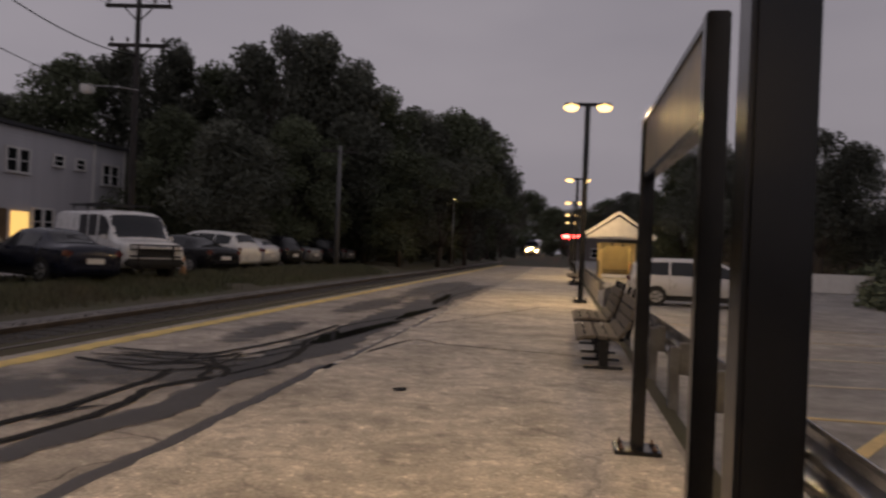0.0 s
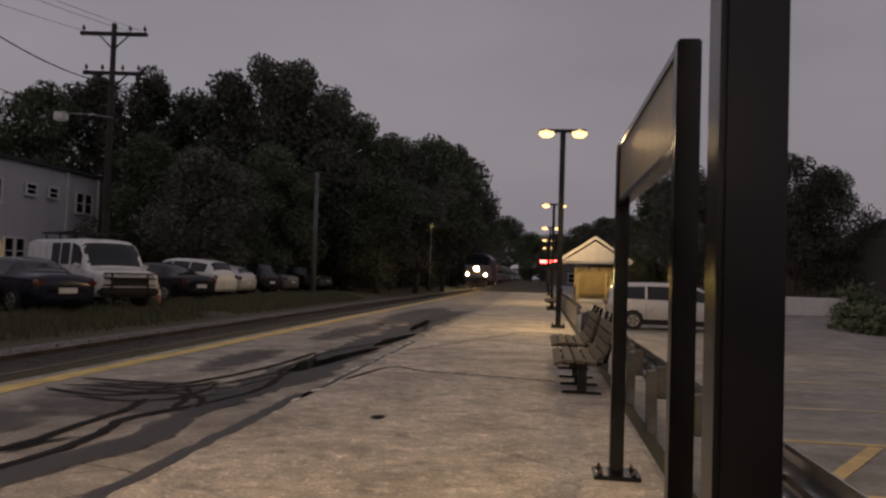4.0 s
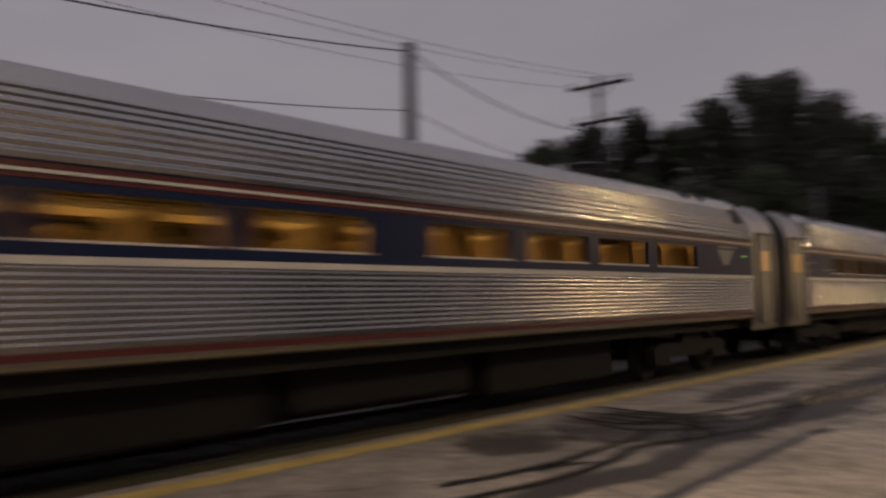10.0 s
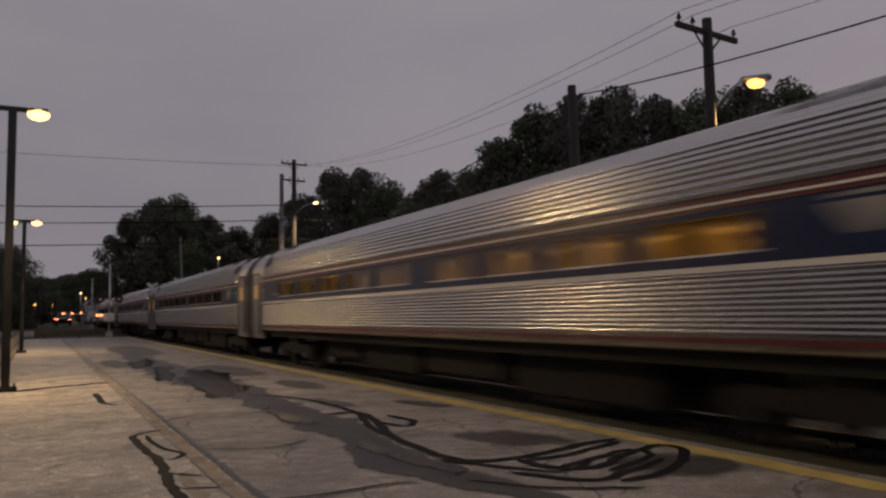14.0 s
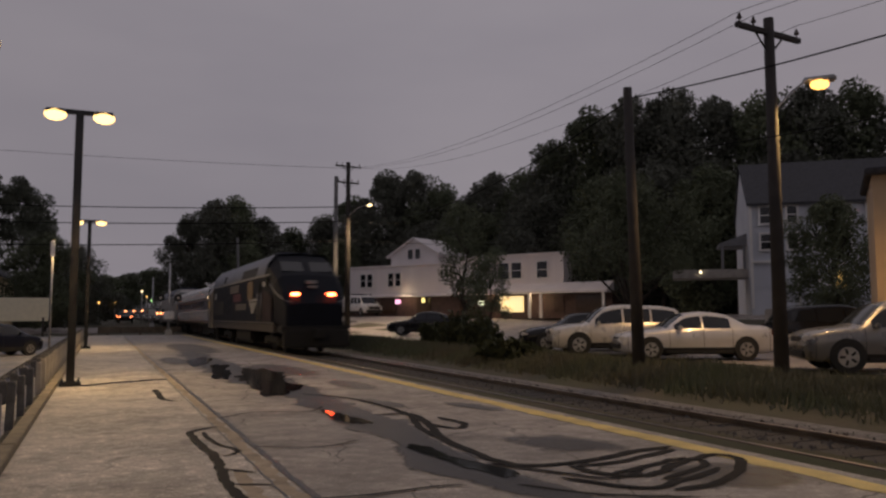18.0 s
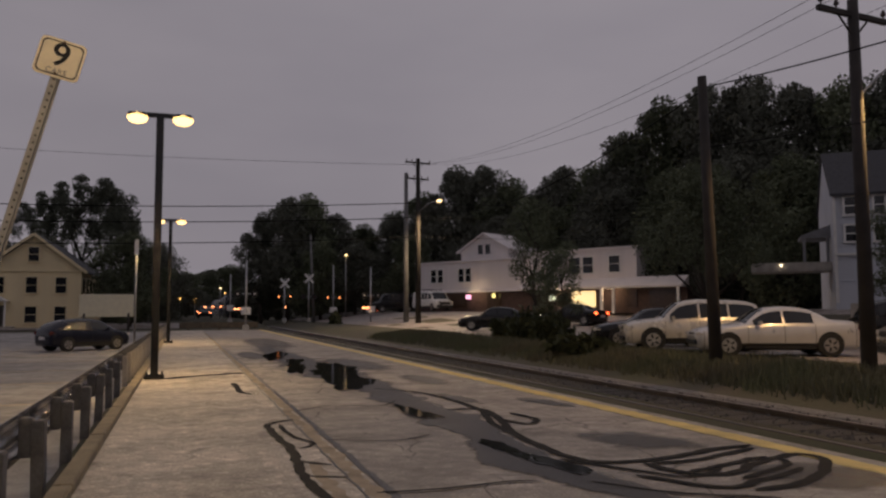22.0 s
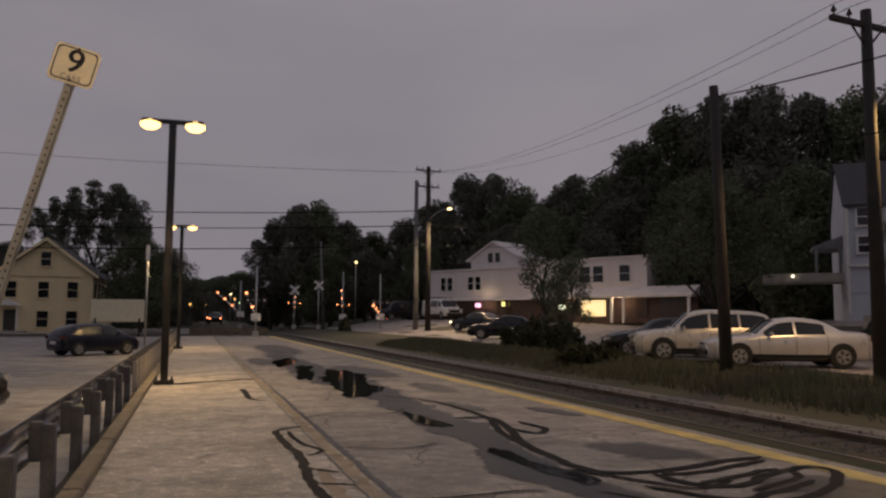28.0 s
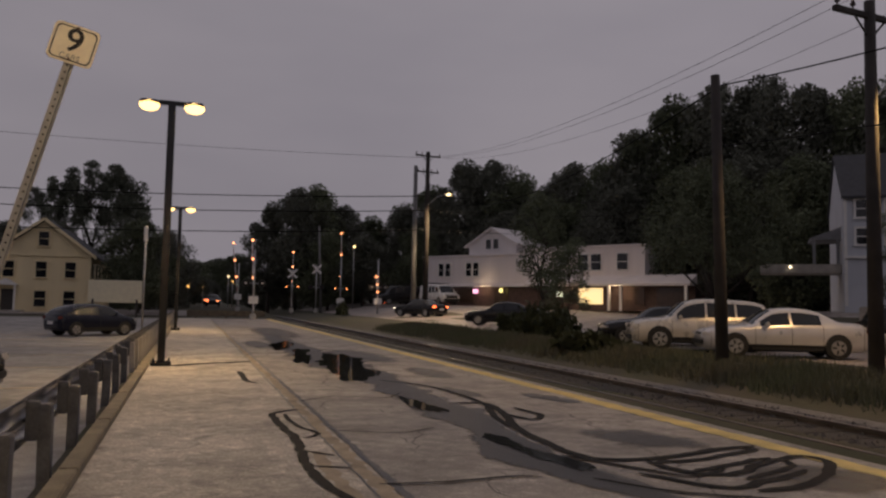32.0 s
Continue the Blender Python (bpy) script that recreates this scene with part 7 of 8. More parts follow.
    for x in (fx, rx):
        for s in (1, -1):
            bm = bmesh.new()
            rod(bm, (x, s * (hw - 0.26), wheel_r + 0.03), (x, s * (hw + 0.002), wheel_r + 0.03), wheel_r * 1.09, n=24)
            part("wheel_arch", bm, M_BLACKMATT, c)
            bm = bmesh.new()
            rod(bm, (0, -0.1, 0), (0, 0.1, 0), wheel_r, n=24)
            bmesh.ops.bevel(bm, geom=[e for e in bm.edges if abs(e.verts[0].co.y - e.verts[1].co.y) < 1e-4 and len(e.link_faces) == 2], offset=0.025, segments=2, affect="EDGES")
            ty = part("wheel", bm, M_TYRE, c, "black tyre")
            ty.location = (x, s * (hw - 0.085), wheel_r)
            bm = bmesh.new()
            rod(bm, (0, s * 0.085, 0), (0, s * 0.108, 0), wheel_r * 0.66, wheel_r * 0.62, 20)
            part("rim", bm, M_RIM, ty, "grey alloy rim")
            bm = bmesh.new()
            for a in range(5):
                box(bm, (wheel_r * 0.36, 0, 0), (wheel_r * 0.34, 0.02, wheel_r * 0.16), m=pose(0, s * 0.106, 0, 0, a * 72 + 36, 0))
            part("rim_gap", bm, M_BLACKMATT, ty)
    zf, zr = st[2][2], st[-3][2]
    for s in (1, -1):
        bm = bmesh.new()
        box(bm, (-length * 0.5 + 0.17, s * hw * 0.72, zf - 0.09), (0.34, 0.3, 0.13), s * 32, bevel=0.04)
        part("headlight", bm, lights[0] or M_LENSWHITE, c)
        bm = bmesh.new()
        box(bm, (length * 0.5 - 0.12, s * hw * 0.76, zr - 0.14), (0.24, 0.26, 0.18), -s * 24, bevel=0.04)
        part("tail_light", bm, lights[1] or M_LENSRED, c)
        bm = bmesh.new()
        k = cab[0]
        box(bm, ((st[k][0] - 0.5) * length - 0.3, s * (hw + 0.08), st[k][2] + 0.06), (0.1, 0.2, 0.13), bevel=0.03)
        part("mirror", bm, PAINT[paint], c)
        bm = bmesh.new()
        box(bm, (0.0, s * (hw - 0.012), st[3][1] + 0.08), (length * 0.42, 0.03, 0.07), bevel=0.01)
        part("side_trim", bm, M_BLACKMATT, c)
        for u in (0.02, 0.2):
            bm = bmesh.new()
            box(bm, (u * length, s * (hw * 0.99 + 0.004), st[4][2] - 0.1), (0.16, 0.03, 0.025), bevel=0.006)
            part("door_handle", bm, PAINT[paint], c)
    bm = bmesh.new()
    box(bm, (-length * 0.5 + 0.03, 0, 0.42), (0.12, width * 0.7, 0.16), bevel=0.03)
    box(bm, (-length * 0.5 + 0.06, 0, zf - 0.12), (0.1, width * 0.38, 0.14), bevel=0.02)
    part("grille", bm, M_BLACKMATT, c)
    bm = bmesh.new()
    box(bm, (length * 0.5 - 0.0, 0, 0.62), (0.04, 0.5, 0.14))
    part("rear_plate", bm, M_STRIPE, c, "pale plate bar")
    if kind == "van":
        bm = bmesh.new()
        box(bm, (-length * 0.5 + 0.05, 0, 0.84), (0.16, width * 0.6, 0.3), bevel=0.04)
        part("front_grille", bm, M_BLACKMATT, c, "black front grille")
        bm = bmesh.new()
        box(bm, (-length * 0.5 + 0.02, 0, 0.52), (0.26, width * 0.92, 0.24), bevel=0.06)
        part("bumper", bm, M_BLACKMATT, c, "black front bumper")
        bm = bmesh.new()
        for yy in (-0.55, 0.55):
            rod(bm, (-length * 0.5 - 0.09, yy, 0.4), (-length * 0.5 - 0.04, yy, 1.08), 0.03)
        for zz in (0.72, 0.92, 1.06):
            rod(bm, (-length * 0.5 - 0.07, -0.8, zz), (-length * 0.5 - 0.07, 0.8, zz), 0.022)
        part("brush_guard", bm, M_BLACKMATT, c, "black tubular brush guard")
        bm = bmesh.new()
        for x in (-0.6, 0.5, 1.6):
            rod(bm, (x, -0.85, 2.28), (x, 0.85, 2.28), 0.025)
            for s in (1, -1):
                rod(bm, (x, s * 0.75, 2.08), (x, s * 0.75, 2.3), 0.025)
        for s in (1, -1):
            rod(bm, (-0.7, s * 0.8, 2.3), (1.8, s * 0.8, 2.3), 0.02)
        part("roof_rack", bm, M_BLACKMATT, c)
    return c


def park(kind, paint, x, y, heading, label, **kw):
    """heading: degrees from +x of the direction in which the front points."""
    return make_car(kind, paint, label, pose(x, y, land(x, y) + (0.04 if x < -9 else 0.006), 0, 0, heading + 180), **kw)


# along the line, towards the wood
park("suv", "pale", -15.0, 17.0, -45, "pale suv parked on the grass beside the track")
park("sedan", "navy", -14.0, 19.4, 156, "dark navy sedan parked nose-in beside the track")
park("van", "white", -14.5, 23.6, -35, "white work van with black front and roof rack")
park("sedan", "black", -14.7, 28.5, 160, "black sedan parked beside the white van")
park("suv", "white", -16.0, 33.4, 168, "white suv parked beside the track")
park("hatch", "silver", -16.3, 37.6, 168, "silver hatchback parked in the row")
park("suv", "black", -16.8, 41.5, 168, "black suv parked in the row")
park("sedan", "grey", -16.9, 45.5, 168, "grey sedan parked in the row")
park("suv", "black", -17.0, 50, 168, "dark suv parked under the trees")
park("sedan", "grey", -17.4, 55, 168, "dark grey sedan parked under the trees")
# beyond the verge on the other side
park("sedan", "silver", -16.62, -19.12, -24, "silver sedan parked beside the railway verge")
park("suv", "pale", -16.34, -22.48, -24, "pale gold suv parked behind the sedan")
park("sedan", "black", -16.98, -25.73, -24, "black sedan parked beside the verge")
park("suv", "grey", -17.5, -12.9, -32, "silver suv with black wheel arches parked beside the pole")
park("suv", "black", -24.0, -20.0, 150, "dark suv parked under the blue house")
park("sedan", "black", -18.3, -44.6, -30, "black car parked by the shrub")
park("van", "black", -22.3, -85.5, 15, "dark van standing by the shops")
park("van", "white", -24.9, -78.5, 100, "white van standing by the shops")
# car park beside the platform
park("hatch", "navy", 4.5, -41.3, -144, "dark blue hatchback crossing the car park bay")
park("minivan", "silver", 4.92, 30.5, -2, "silver minivan parked beside the platform fence", group="parked minivan")
park("hatch", "black", 5.12, -15.3, 176, "black hatchback parked nose to the guard rail")
CAR_LIT = (glow("driving_headlight", (1.0, 0.85, 0.55), 9.0), glow("driving_tail_light", (1.0, 0.12, 0.03), 6.0))
M_FARLAMP = glow("far_car_lamp", (1.0, 0.22, 0.07), 6.0)
for az, dist, turn in ((178.5, 116, 88), (179.4, 124, 92)):
    fx_, fy_ = at(az, dist)
    make_car("suv", "black", "dark car waiting beyond the crossing with lamps lit", pose(fx_, fy_, land(fx_, fy_) + 0.05, 0, 0, turn + 180), (M_FARLAMP, M_FARLAMP), "cars beyond the crossing")
driver = make_car("sedan", "black", "dark sedan driving slowly past the shops with lamps lit", pose(-24, -50, 0.4), CAR_LIT, "moving cars")
# seconds and metres along the road in front of the shops
DRIVE = [(21.5, -0.1), (22.5, 4.7), (23.5, 7.4), (24.5, 8.9), (25.5, 10.5), (27.5, 11.3), (29, 12.5), (30, 14.4), (31, 16.5), (32, 17.4)]


def on_road(x, y, heading=-60):
    return pose(x, y, land(x, y) + 0.04, 0, 0, heading + 180)


MOVERS = [(driver, [(0, on_road(-36, -17.5, -56)), (16.4, on_road(-35.9, -17.6, -56)), (19, on_road(-29.8, -26.7, -63)), (20.2, on_road(-27.4, -36, -75)), (20.9, on_road(-26.7, -41.3, -72))] + [(t, on_road(-26.5 + 0.5 * s, -46.0 - 0.866 * s)) for t, s in DRIVE])]


# ---- trees and shrubs ----
M_BARK = surf("rough_bark", (0.05, 0.04, 0.032), 0.9, vary=0.4, scale=4, bump=0.6)
LEAF = [surf("leaves_dark", (0.115, 0.12, 0.095), 0.75, vary=0.45, scale=0.6, island=0.25), surf("leaves_green", (0.115, 0.13, 0.08), 0.7, vary=0.45, scale=0.6, island=0.25),
        surf("leaves_willow", (0.11, 0.12, 0.09), 0.75, vary=0.4, scale=0.6, island=0.2)]


for m_ in LEAF:
    m_.node_tree.nodes["Principled BSDF"].inputs["Specular IOR Level"].default_value = 0.12


def tree_mesh(seed, height, spread, clumps, leaves, size, low=0.3, droop=0.0, leaf=0, tight=1.0):
    """A tapered trunk with limbs and a crown of many small leaves in clumps."""
    rnd = random.Random(seed)
    t = thing("tree", category="tree")
    bm = bmesh.new()
    r = height * 0.022
    bend = [Vector((rnd.uniform(-0.3, 0.3) * k, rnd.uniform(-0.3, 0.3) * k, height * 0.2 * k)) for k in range(5)]
    for k in range(4):
        rod(bm, bend[k], bend[k + 1], r * (1 - 0.2 * k), r * (0.8 - 0.2 * k), 9)
    centres = []
    for k in range(clumps):
        u = (k + 0.5) / clumps
        z = height * (low + (0.96 - low) * u)
        prof = math.sin(math.pi * min(1, 0.18 + 0.8 * u)) ** 0.7
        a = k * 2.4 + rnd.uniform(-0.5, 0.5)
        d = spread * prof * rnd.uniform(0.25, 0.95)
        p = Vector((d * math.cos(a), d * math.sin(a), z))
        rr = tight * spread * rnd.uniform(0.26, 0.42) * (0.75 + 0.35 * prof)
        centres.append((p, rr))
        foot = bend[min(4, max(1, int(u * 4)))]
        mid = foot.lerp(p, 0.55) + Vector((0, 0, -0.05 * height * rnd.random()))
        rod(bm, foot, mid, r * 0.35, r * 0.22, 6, caps=False)
        rod(bm, mid, p, r * 0.22, r * 0.08, 6, caps=False)
    part("trunk", bm, M_BARK, t)
    verts, faces = [], []
    for p, rr in centres:
        for _ in range(leaves):
            d = Vector((rnd.gauss(0, 1), rnd.gauss(0, 1), rnd.gauss(0, 1)))
            d.normalize()
            k = rnd.random() ** 0.45
            q = p + Vector((d.x * rr * k, d.y * rr * k, d.z * rr * 0.75 * k))
            if droop and d.z < 0.3:
                q.z -= droop * rr * rnd.random()
            ax = Vector((rnd.gauss(0, 1), rnd.gauss(0, 1), rnd.gauss(0, 0.6) - 1.5 * droop)).normalized()
            bx_ = ax.cross(Vector((rnd.gauss(0, 1), rnd.gauss(0, 1), rnd.gauss(0, 1)))).normalized()
            s, w = size * rnd.uniform(0.6, 1.3), size * rnd.uniform(0.35, 0.6)
            i = len(verts)
            verts += [q - ax * s * 0.5, q + bx_ * w * 0.5, q + ax * s * 0.5, q - bx_ * w * 0.5]
            faces.append((i, i + 1, i + 2, i + 3))
    me = bpy.data.meshes.new("crown")
    me.from_pydata([tuple(v) for v in verts], [], faces)
    me.materials.append(LEAF[leaf])
    cr = new("crown", me)
    cr.parent = t
    return t


TREES = {
    "broad": tree_mesh(1, 10, 4.4, 30, 620, 0.28, 0.2), "tall": tree_mesh(2, 10, 3.2, 30, 600, 0.27, 0.18), "round": tree_mesh(3, 10, 4.0, 28, 640, 0.28, 0.14, leaf=1),
    "airy": tree_mesh(4, 10, 4.0, 22, 360, 0.26, 0.35), "willow": tree_mesh(5, 10, 4.4, 22, 520, 0.22, 0.42, 1.1, 2, 0.68), "lobed": tree_mesh(9, 10, 4.2, 13, 640, 0.22, 0.62, 0.7, 2, 0.62), "young": tree_mesh(6, 10, 3.6, 18, 300, 0.28, 0.3, leaf=1),
    "spread": tree_mesh(8, 10, 4.6, 26, 560, 0.25, 0.42, leaf=1),
    "thicket": tree_mesh(7, 10, 6.5, 26, 600, 0.5, 0.06, leaf=0),
}
USED = set()
PLANTED = []


def clear_line():
    """Cut back the leaves that hang into the train's way."""
    for ob in PLANTED:
        m = ob.matrix_basis
        for cr in ob.children:
            if not cr.name.startswith("crown"):
                continue
            me = cr.data
            co = np.empty(len(me.vertices) * 3)
            me.vertices.foreach_get("co", co)
            co = co.reshape(-1, 3)
            w = co @ np.array(m.to_3x3()).T + np.array(m.translation)
            bad = (w[:, 0] > -10.4) & (w[:, 0] < -5.0) & (w[:, 2] < 5.6)
            leaf = bad.reshape(-1, 4).any(axis=1)
            if not leaf.any():
                continue
            keep = co.reshape(-1, 4, 3)[~leaf].reshape(-1, 3)
            cut = bpy.data.meshes.new("crown")
            cut.from_pydata(keep.tolist(), [], np.arange(len(keep)).reshape(-1, 4).tolist())
            cut.materials.append(me.materials[0])
            cr.data = cut


def plant(kind, x, y, height, label, wide=1.0, turn=None, group="trees behind the line", z=None):
    z0 = land(x, y) - 0.1 if z is None else z
    s = height / 10
    turn = random.Random(int(x * 31 + y * 17)).uniform(0, 360) if turn is None else turn
    if y > 80 and -10.8 < x < -5.5:
        # trunks keep clear of the rails
        f = -11.8 / x
        x, y, s = x * f, y * f, s * f
        z0 = land(x, y) - 0.1
    m = pose(x, y, z0, 0, 0, turn) @ Matrix.Diagonal((s * wide, s * wide, s, 1))
    if kind in USED:
        ob = copy_thing(TREES[kind], Matrix())
    else:
        ob = TREES[kind]
        USED.add(kind)
    ob.matrix_basis = m
    if y > 40 and -30 < x < 12:
        PLANTED.append(ob)
    return tagged(ob, label, "tree", group)


# skyline of the wood: azimuth, distance, elevation of the top
def skyline(rows, label, group):
    for k, (kind, az, dist, el, wide) in enumerate(rows):
        x, y = at(az, dist)
        top = EYE_HEIGHT + dist * math.tan(radians(el))
        plant(kind, x, y, top - land(x, y) + 0.3, label, wide, None, group)


skyline([("broad", 38.5, 66, 8.5, 1.0), ("round", 34.8, 62, 11.2, 0.8), ("broad", 31.5, 64, 12.2, 0.75), ("tall", 28.0, 60, 12.9, 0.7), ("round", 25.4, 62, 11.8, 0.8), ("tall", 22.6, 60, 13.2, 0.75),
         ("airy", 20.6, 58, 14.8, 0.7), ("broad", 18.4, 60, 14.5, 0.7), ("tall", 15.8, 62, 12.8, 0.7), ("round", 13.6, 66, 11.0, 0.8), ("broad", 11.0, 72, 9.8, 0.9), ("round", 8.2, 78, 9.8, 0.9),
         ("broad", 6.7, 88, 9.0, 0.8), ("round", 5.6, 100, 6.6, 0.8), ("broad", 4.6, 120, 4.8, 0.8), ("round", 2.6, 150, 3.9, 1.3), ("round", 0.8, 170, 3.2, 1.4), ("broad", -1.0, 180, 3.2, 1.4), ("round", -3.0, 150, 3.9, 1.2), ("broad", -4.6, 120, 4.4, 1.1)],
        "dark leafy tree in the wood behind the parked cars", "trees of the wood")
skyline([("round", 28.2, 50, 8.5, 0.9), ("broad", 24.5, 44, 8.0, 1.1), ("round", 19.8, 54, 8.6, 0.9), ("broad", 14.6, 58, 7.8, 1.0), ("round", 12.0, 56, 6.8, 1.1), ("broad", 9.2, 66, 6.2, 1.1), ("round", 7.2, 80, 5.5, 1.1)],
        "dark undergrowth tree at the wood's edge", "trees at the wood's edge")
skyline([("airy", -16.9, 52, 8.6, 0.9), ("broad", -18.6, 56, 7.6, 0.8), ("round", -8.2, 70, 7.0, 0.9), ("broad", -6.0, 90, 4.6, 1.0), ("airy", -10, 60, 8.2, 0.9), ("broad", -13, 62, 8.0, 0.9), ("round", -25, 66, 6.0, 1.2)],
        "dark tree behind the car park houses", "trees behind the car park")
skyline([("lobed", -171.2, 110, 7.8, 0.6), ("lobed", -173.5, 108, 9.1, 0.8), ("lobed", -175.2, 112, 8.7, 0.75), ("willow", -175.9, 106, 6.6, 0.8), ("round", -176.6, 80, 5.2, 1.0), ("broad", -178.3, 84, 4.6, 0.9), ("broad", -168.5, 100, 4.6, 1.1), ("broad", -171.5, 104, 4.8, 0.9)],
        "feathery tree behind the yellow house", "trees by the yellow house")
skyline([("round", 179.9, 240, 2.7, 1.8), ("broad", 178.2, 260, 2.9, 1.8), ("round", 176.8, 220, 3.2, 1.6), ("tall", 174.7, 108, 6.9, 0.75), ("broad", 172.9, 106, 8.0, 0.75), ("round", 171.4, 108, 8.2, 0.75), ("broad", 169.6, 110, 6.9, 0.8), ("round", 167.4, 116, 6.1, 1.0), ("broad", 165.2, 112, 7.0, 0.8),
         ("round", 163.0, 114, 8.4, 0.9), ("tall", 160.8, 108, 10.4, 0.8), ("broad", 158.6, 106, 10.4, 0.72), ("round", 156.4, 104, 9.3, 0.8), ("tall", 154.6, 100, 8.6, 0.8)],
        "dark tree on the wooded hill", "trees on the hill")
skyline([("broad", 152.8, 98, 10.2, 0.75), ("round", 150.4, 94, 10.3, 0.72), ("broad", 148.0, 90, 12.4, 0.7),
         ("round", 145.6, 86, 14.4, 0.65), ("broad", 143.0, 84, 15.2, 0.62), ("tall", 140.4, 82, 15.4, 0.7), ("airy", 138.9, 80, 15.4, 0.6), ("broad", 136.6, 78, 14.6, 0.65), ("round", 133.8, 76, 14.6, 0.65), ("broad", 131, 76, 14.9, 0.65), ("round", 128, 76, 14.6, 0.65), ("broad", 124, 74, 13.6, 0.8), ("round", 119, 74, 13, 0.9)],
        "dark tree on the wooded hill", "trees on the hill")
skyline([("round", 170.5, 100, 4.6, 1.1), ("broad", 168.0, 100, 4.8, 1.1), ("round", 164.0, 96, 5.4, 1.1), ("broad", 157.5, 92, 6.8, 1.0), ("round", 153.5, 88, 7.2, 1.0), ("broad", 149.2, 82, 8.4, 1.0), ("round", 145.0, 76, 9.6, 0.9), ("broad", 140.8, 72, 10.4, 0.9), ("round", 137.4, 66, 10.0, 0.9), ("broad", 132.0, 64, 10.5, 1.0)],
        "dark tree low on the hillside", "trees low on the hillside")
# unseen trees added round the car park's far side, so the coaches mirror dark
skyline([(("broad", "round", "tall")[k % 3], -32 - k * 6.2, 52 + 6 * ((k * 5) % 3), 11.5 + 1.5 * ((k * 7) % 4), 1.25) for k in range(19)],
        "unseen dark tree added to darken the coach reflections", "trees round the car park")
# low thicket that closes the wood's foot
THICK = [(az, d, 4.5) for az, d in ((27.5, 58), (24, 57), (21, 57), (18, 58), (15.3, 62), (12.8, 68), (10.6, 76), (8.6, 88), (6.8, 104), (5.2, 124), (3.9, 150), (2.6, 180), (1.2, 210), (-0.4, 200), (-2, 170), (-5, 120), (-7, 96), (-9.5, 78), (-12, 70), (-15, 66), (-19, 70), (-23, 72), (-27, 76))]
THICK += [(az, d, 6.0) for az, d in ((178.8, 215), (180.5, 190), (177, 200), (175.2, 126), (173, 122), (170.8, 120), (168.6, 118), (166.4, 116), (164.2, 112), (-179, 110), (-177.2, 100), (-175.4, 104), (-171, 116), (-168, 112))]
THICK += [(az, d, 6.5) for az, d in ((152.5, 104), (149.5, 96), (146.6, 88), (143.6, 82), (140.4, 76), (137.4, 72), (134, 70), (131, 68), (127, 66), (122, 66))]
for az, d, h in THICK:
    plant("thicket", *at(az, d), h, "dark low thicket closing the edge of the wood", 1.0, None, "thickets")
# single trees near the forecourt
plant("young", *at(154.8, 47), 8.2, "young tree by the shops", 0.7, group="trees by the shops")
plant("young", *at(153.2, 39), 4.6, "small leafy tree on the verge", 0.9, group="trees by the shops")
plant("spread", *at(143.0, 42), 8.8, "spreading green tree before the shops", 0.8, group="trees by the shops")
plant("round", *at(129.9, 38), 5.7, "dark young tree before the blue house", 0.9, group="trees by the shops")


def shrub(x, y, r, h, seed, label, leaf=1, n=900, size=0.16):
    rnd = random.Random(seed)
    verts, faces = [], []
    for _ in range(n):
        d = Vector((rnd.gauss(0, 1), rnd.gauss(0, 1), abs(rnd.gauss(0, 1)))).normalized()
        k = rnd.random() ** 0.4 * (0.8 + 0.4 * noise.noise(d * 2.2 + Vector((seed, 0, 0))))
        q = Vector((d.x * r * k, d.y * r * k, 0.08 + d.z * h * k))
        ax = Vector((rnd.gauss(0, 1), rnd.gauss(0, 1), rnd.gauss(0, 1))).normalized()
        bx_ = ax.orthogonal().normalized()
        s = size * rnd.uniform(0.6, 1.4)
        i = len(verts)
        verts += [tuple(q - ax * s), tuple(q + bx_ * s * 0.5), tuple(q + ax * s), tuple(q - bx_ * s * 0.5)]
        faces.append((i, i + 1, i + 2, i + 3))
    t = thing("shrub", pose(x, y, land(x, y)), label, "shrub", "shrubs")
    me = bpy.data.meshes.new("foliage")
    me.from_pydata(verts, [], faces)
    me.materials.append(LEAF[leaf])
    new("foliage", me).parent = t
    bm = bmesh.new()
    for k in range(5):
        a = k * 1.26
        rod(bm, (0, 0, -0.1), (r * 0.5 * math.cos(a), r * 0.5 * math.sin(a), h * 0.6), 0.03, 0.012, 6)
    part("stem", bm, M_BARK, t)


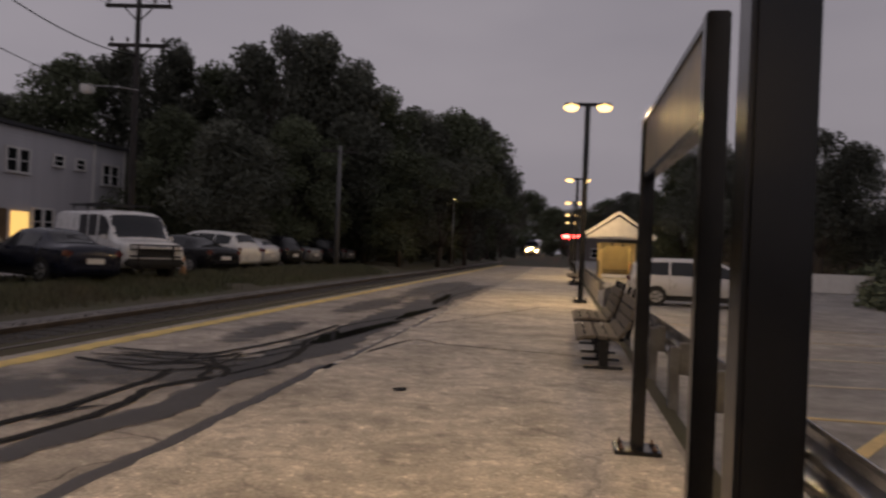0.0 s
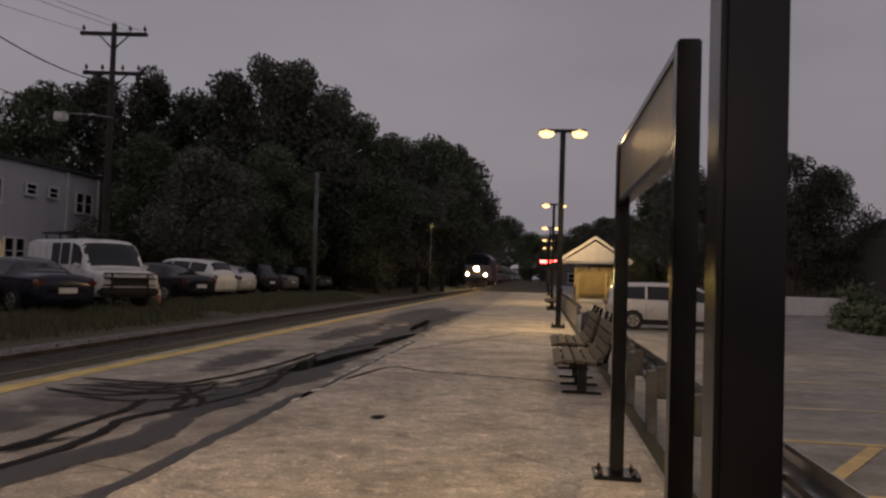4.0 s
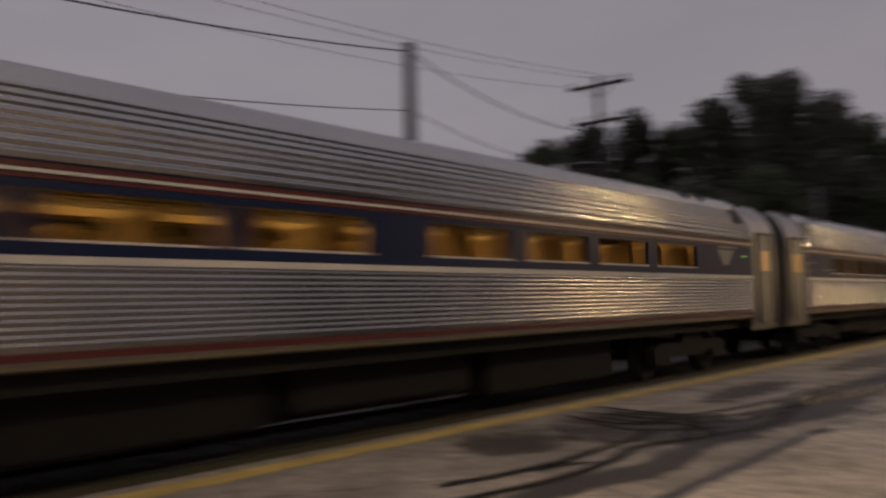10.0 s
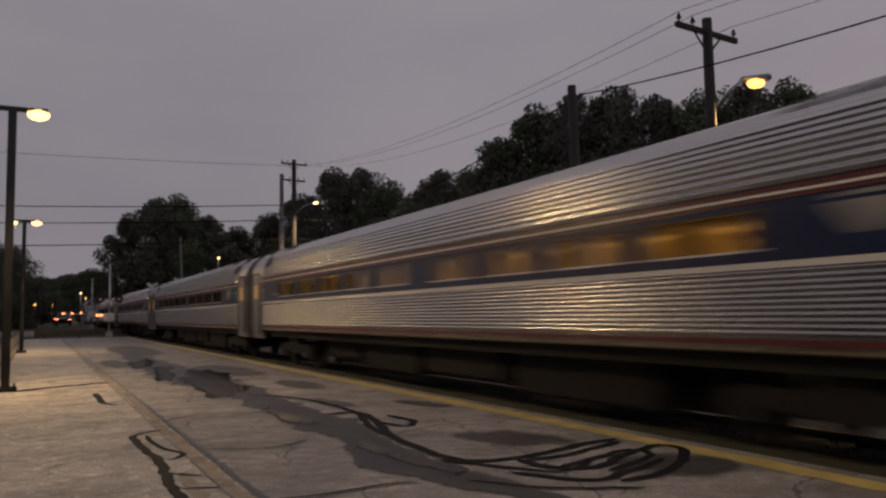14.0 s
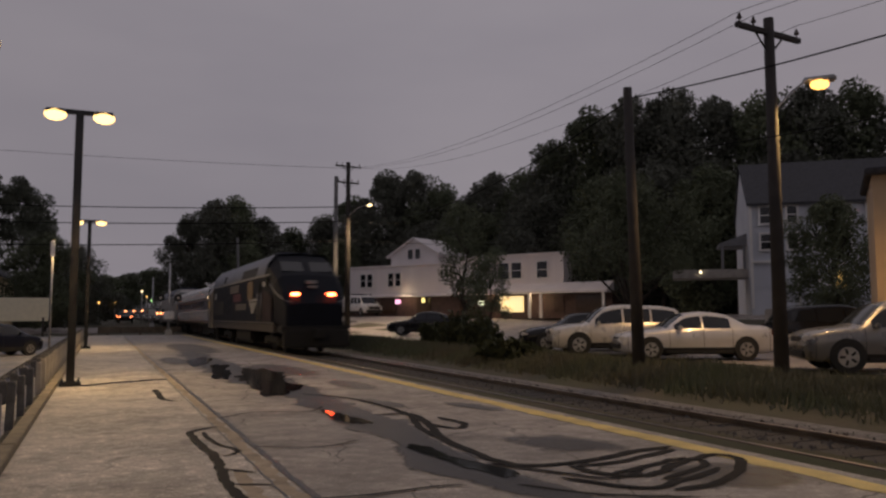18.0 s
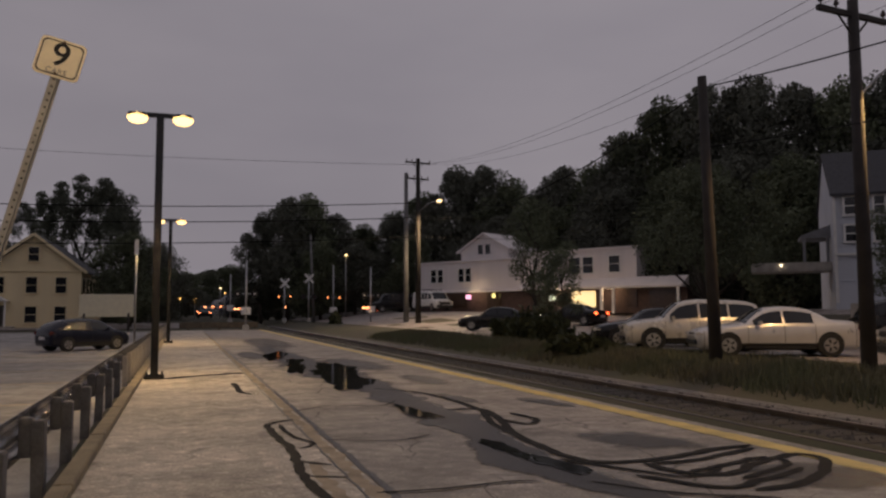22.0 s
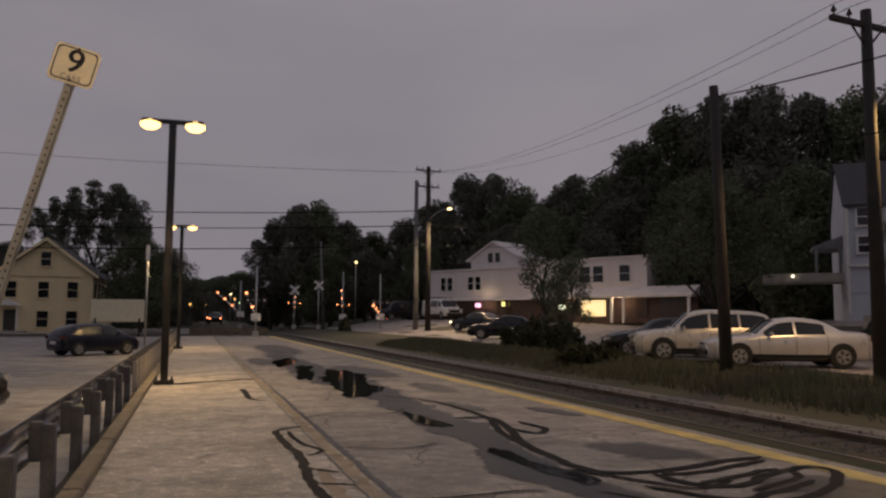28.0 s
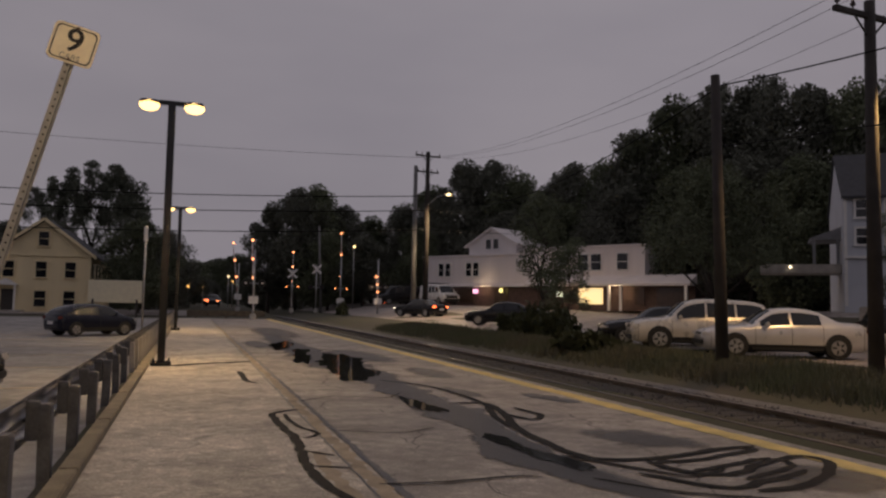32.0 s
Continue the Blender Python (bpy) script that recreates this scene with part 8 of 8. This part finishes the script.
for k, (az, dist, r, h) in enumerate(((169.4, 79, 0.8, 1.5), (155.2, 33, 1.4, 1.7), (153.6, 32, 1.2, 1.5), (151.5, 25, 1.3, 0.55), (157, 36, 1.0, 1.2))):
    shrub(*at(az, dist), r, h, 50 + k, "rough green shrub on the railway verge")
for k, (az, dist, r, h) in enumerate(((-21.4, 38, 1.8, 1.3), (-22.8, 36, 2.4, 1.3), (-24.6, 35, 2.4, 1.7), (-26.5, 34, 2.4, 1.9), (-20.6, 46, 2.4, 2.0))):
    shrub(*at(az, dist), r, h, 80 + k, "trimmed green shrub at the car park edge", n=1400)
bm = bmesh.new()
wx, wy = at(-17.6, 44)
box(bm, (wx, wy, 0.45), (4.6, 0.15, 0.95), 8, bevel=0.02)
solo("low_wall", bm, M_TRIM, "low white wall at the car park edge", "wall")

# grass on the verge
rnd = random.Random(77)
verts, faces = [], []
for _ in range(70000):
    y = rnd.uniform(-46, 46)
    x = -10.3 - abs(rnd.gauss(0, 1.5)) - rnd.random() * 0.8
    if x < -15.5:
        continue
    if noise.noise(Vector((x * 0.5, y * 0.3, 2))) < -0.5:
        continue
    z, hgt, a = land(x, y), rnd.uniform(0.06, 0.24) * (1.2 + noise.noise(Vector((x * 0.8, y * 0.4, 7)))), rnd.uniform(0, math.pi)
    w = 0.022
    i = len(verts)
    verts += [(x - w * math.cos(a), y - w * math.sin(a), z - 0.02), (x + w * math.cos(a), y + w * math.sin(a), z - 0.02), (x + rnd.uniform(-0.1, 0.1), y + rnd.uniform(-0.1, 0.1), z + hgt)]
    faces.append((i, i + 1, i + 2))
me = bpy.data.meshes.new("verge_grass")
me.from_pydata(verts, [], faces)
me.materials.append(M_GRASS)
tagged(new("verge_grass", me), "rough grass tufts along the railway verge", "grass", kind="stuff")

clear_line()


# ---- what moves ----
def motions():
    beats = [0, 0.1] + list(range(1, 32)) + [31.9, 32]
    for ob, back_by in TRAIN:
        walk(ob, [(t, pose(TRACK_X, train_y(t) + back_by, RAIL_Z)) for t in beats])
    swing = [(0, 0), (25.9, 0), (27.6, 17), (28.4, 28), (29, 35), (29.6, 41), (30.2, 48), (31, 59), (32, 75)]
    for ob, heading in GATES:
        walk(ob, [(t, pose(0, 0, 1.6, 0, -a, heading)) for t, a in swing])
    for ob, rows in MOVERS:
        walk(ob, rows)


motions()
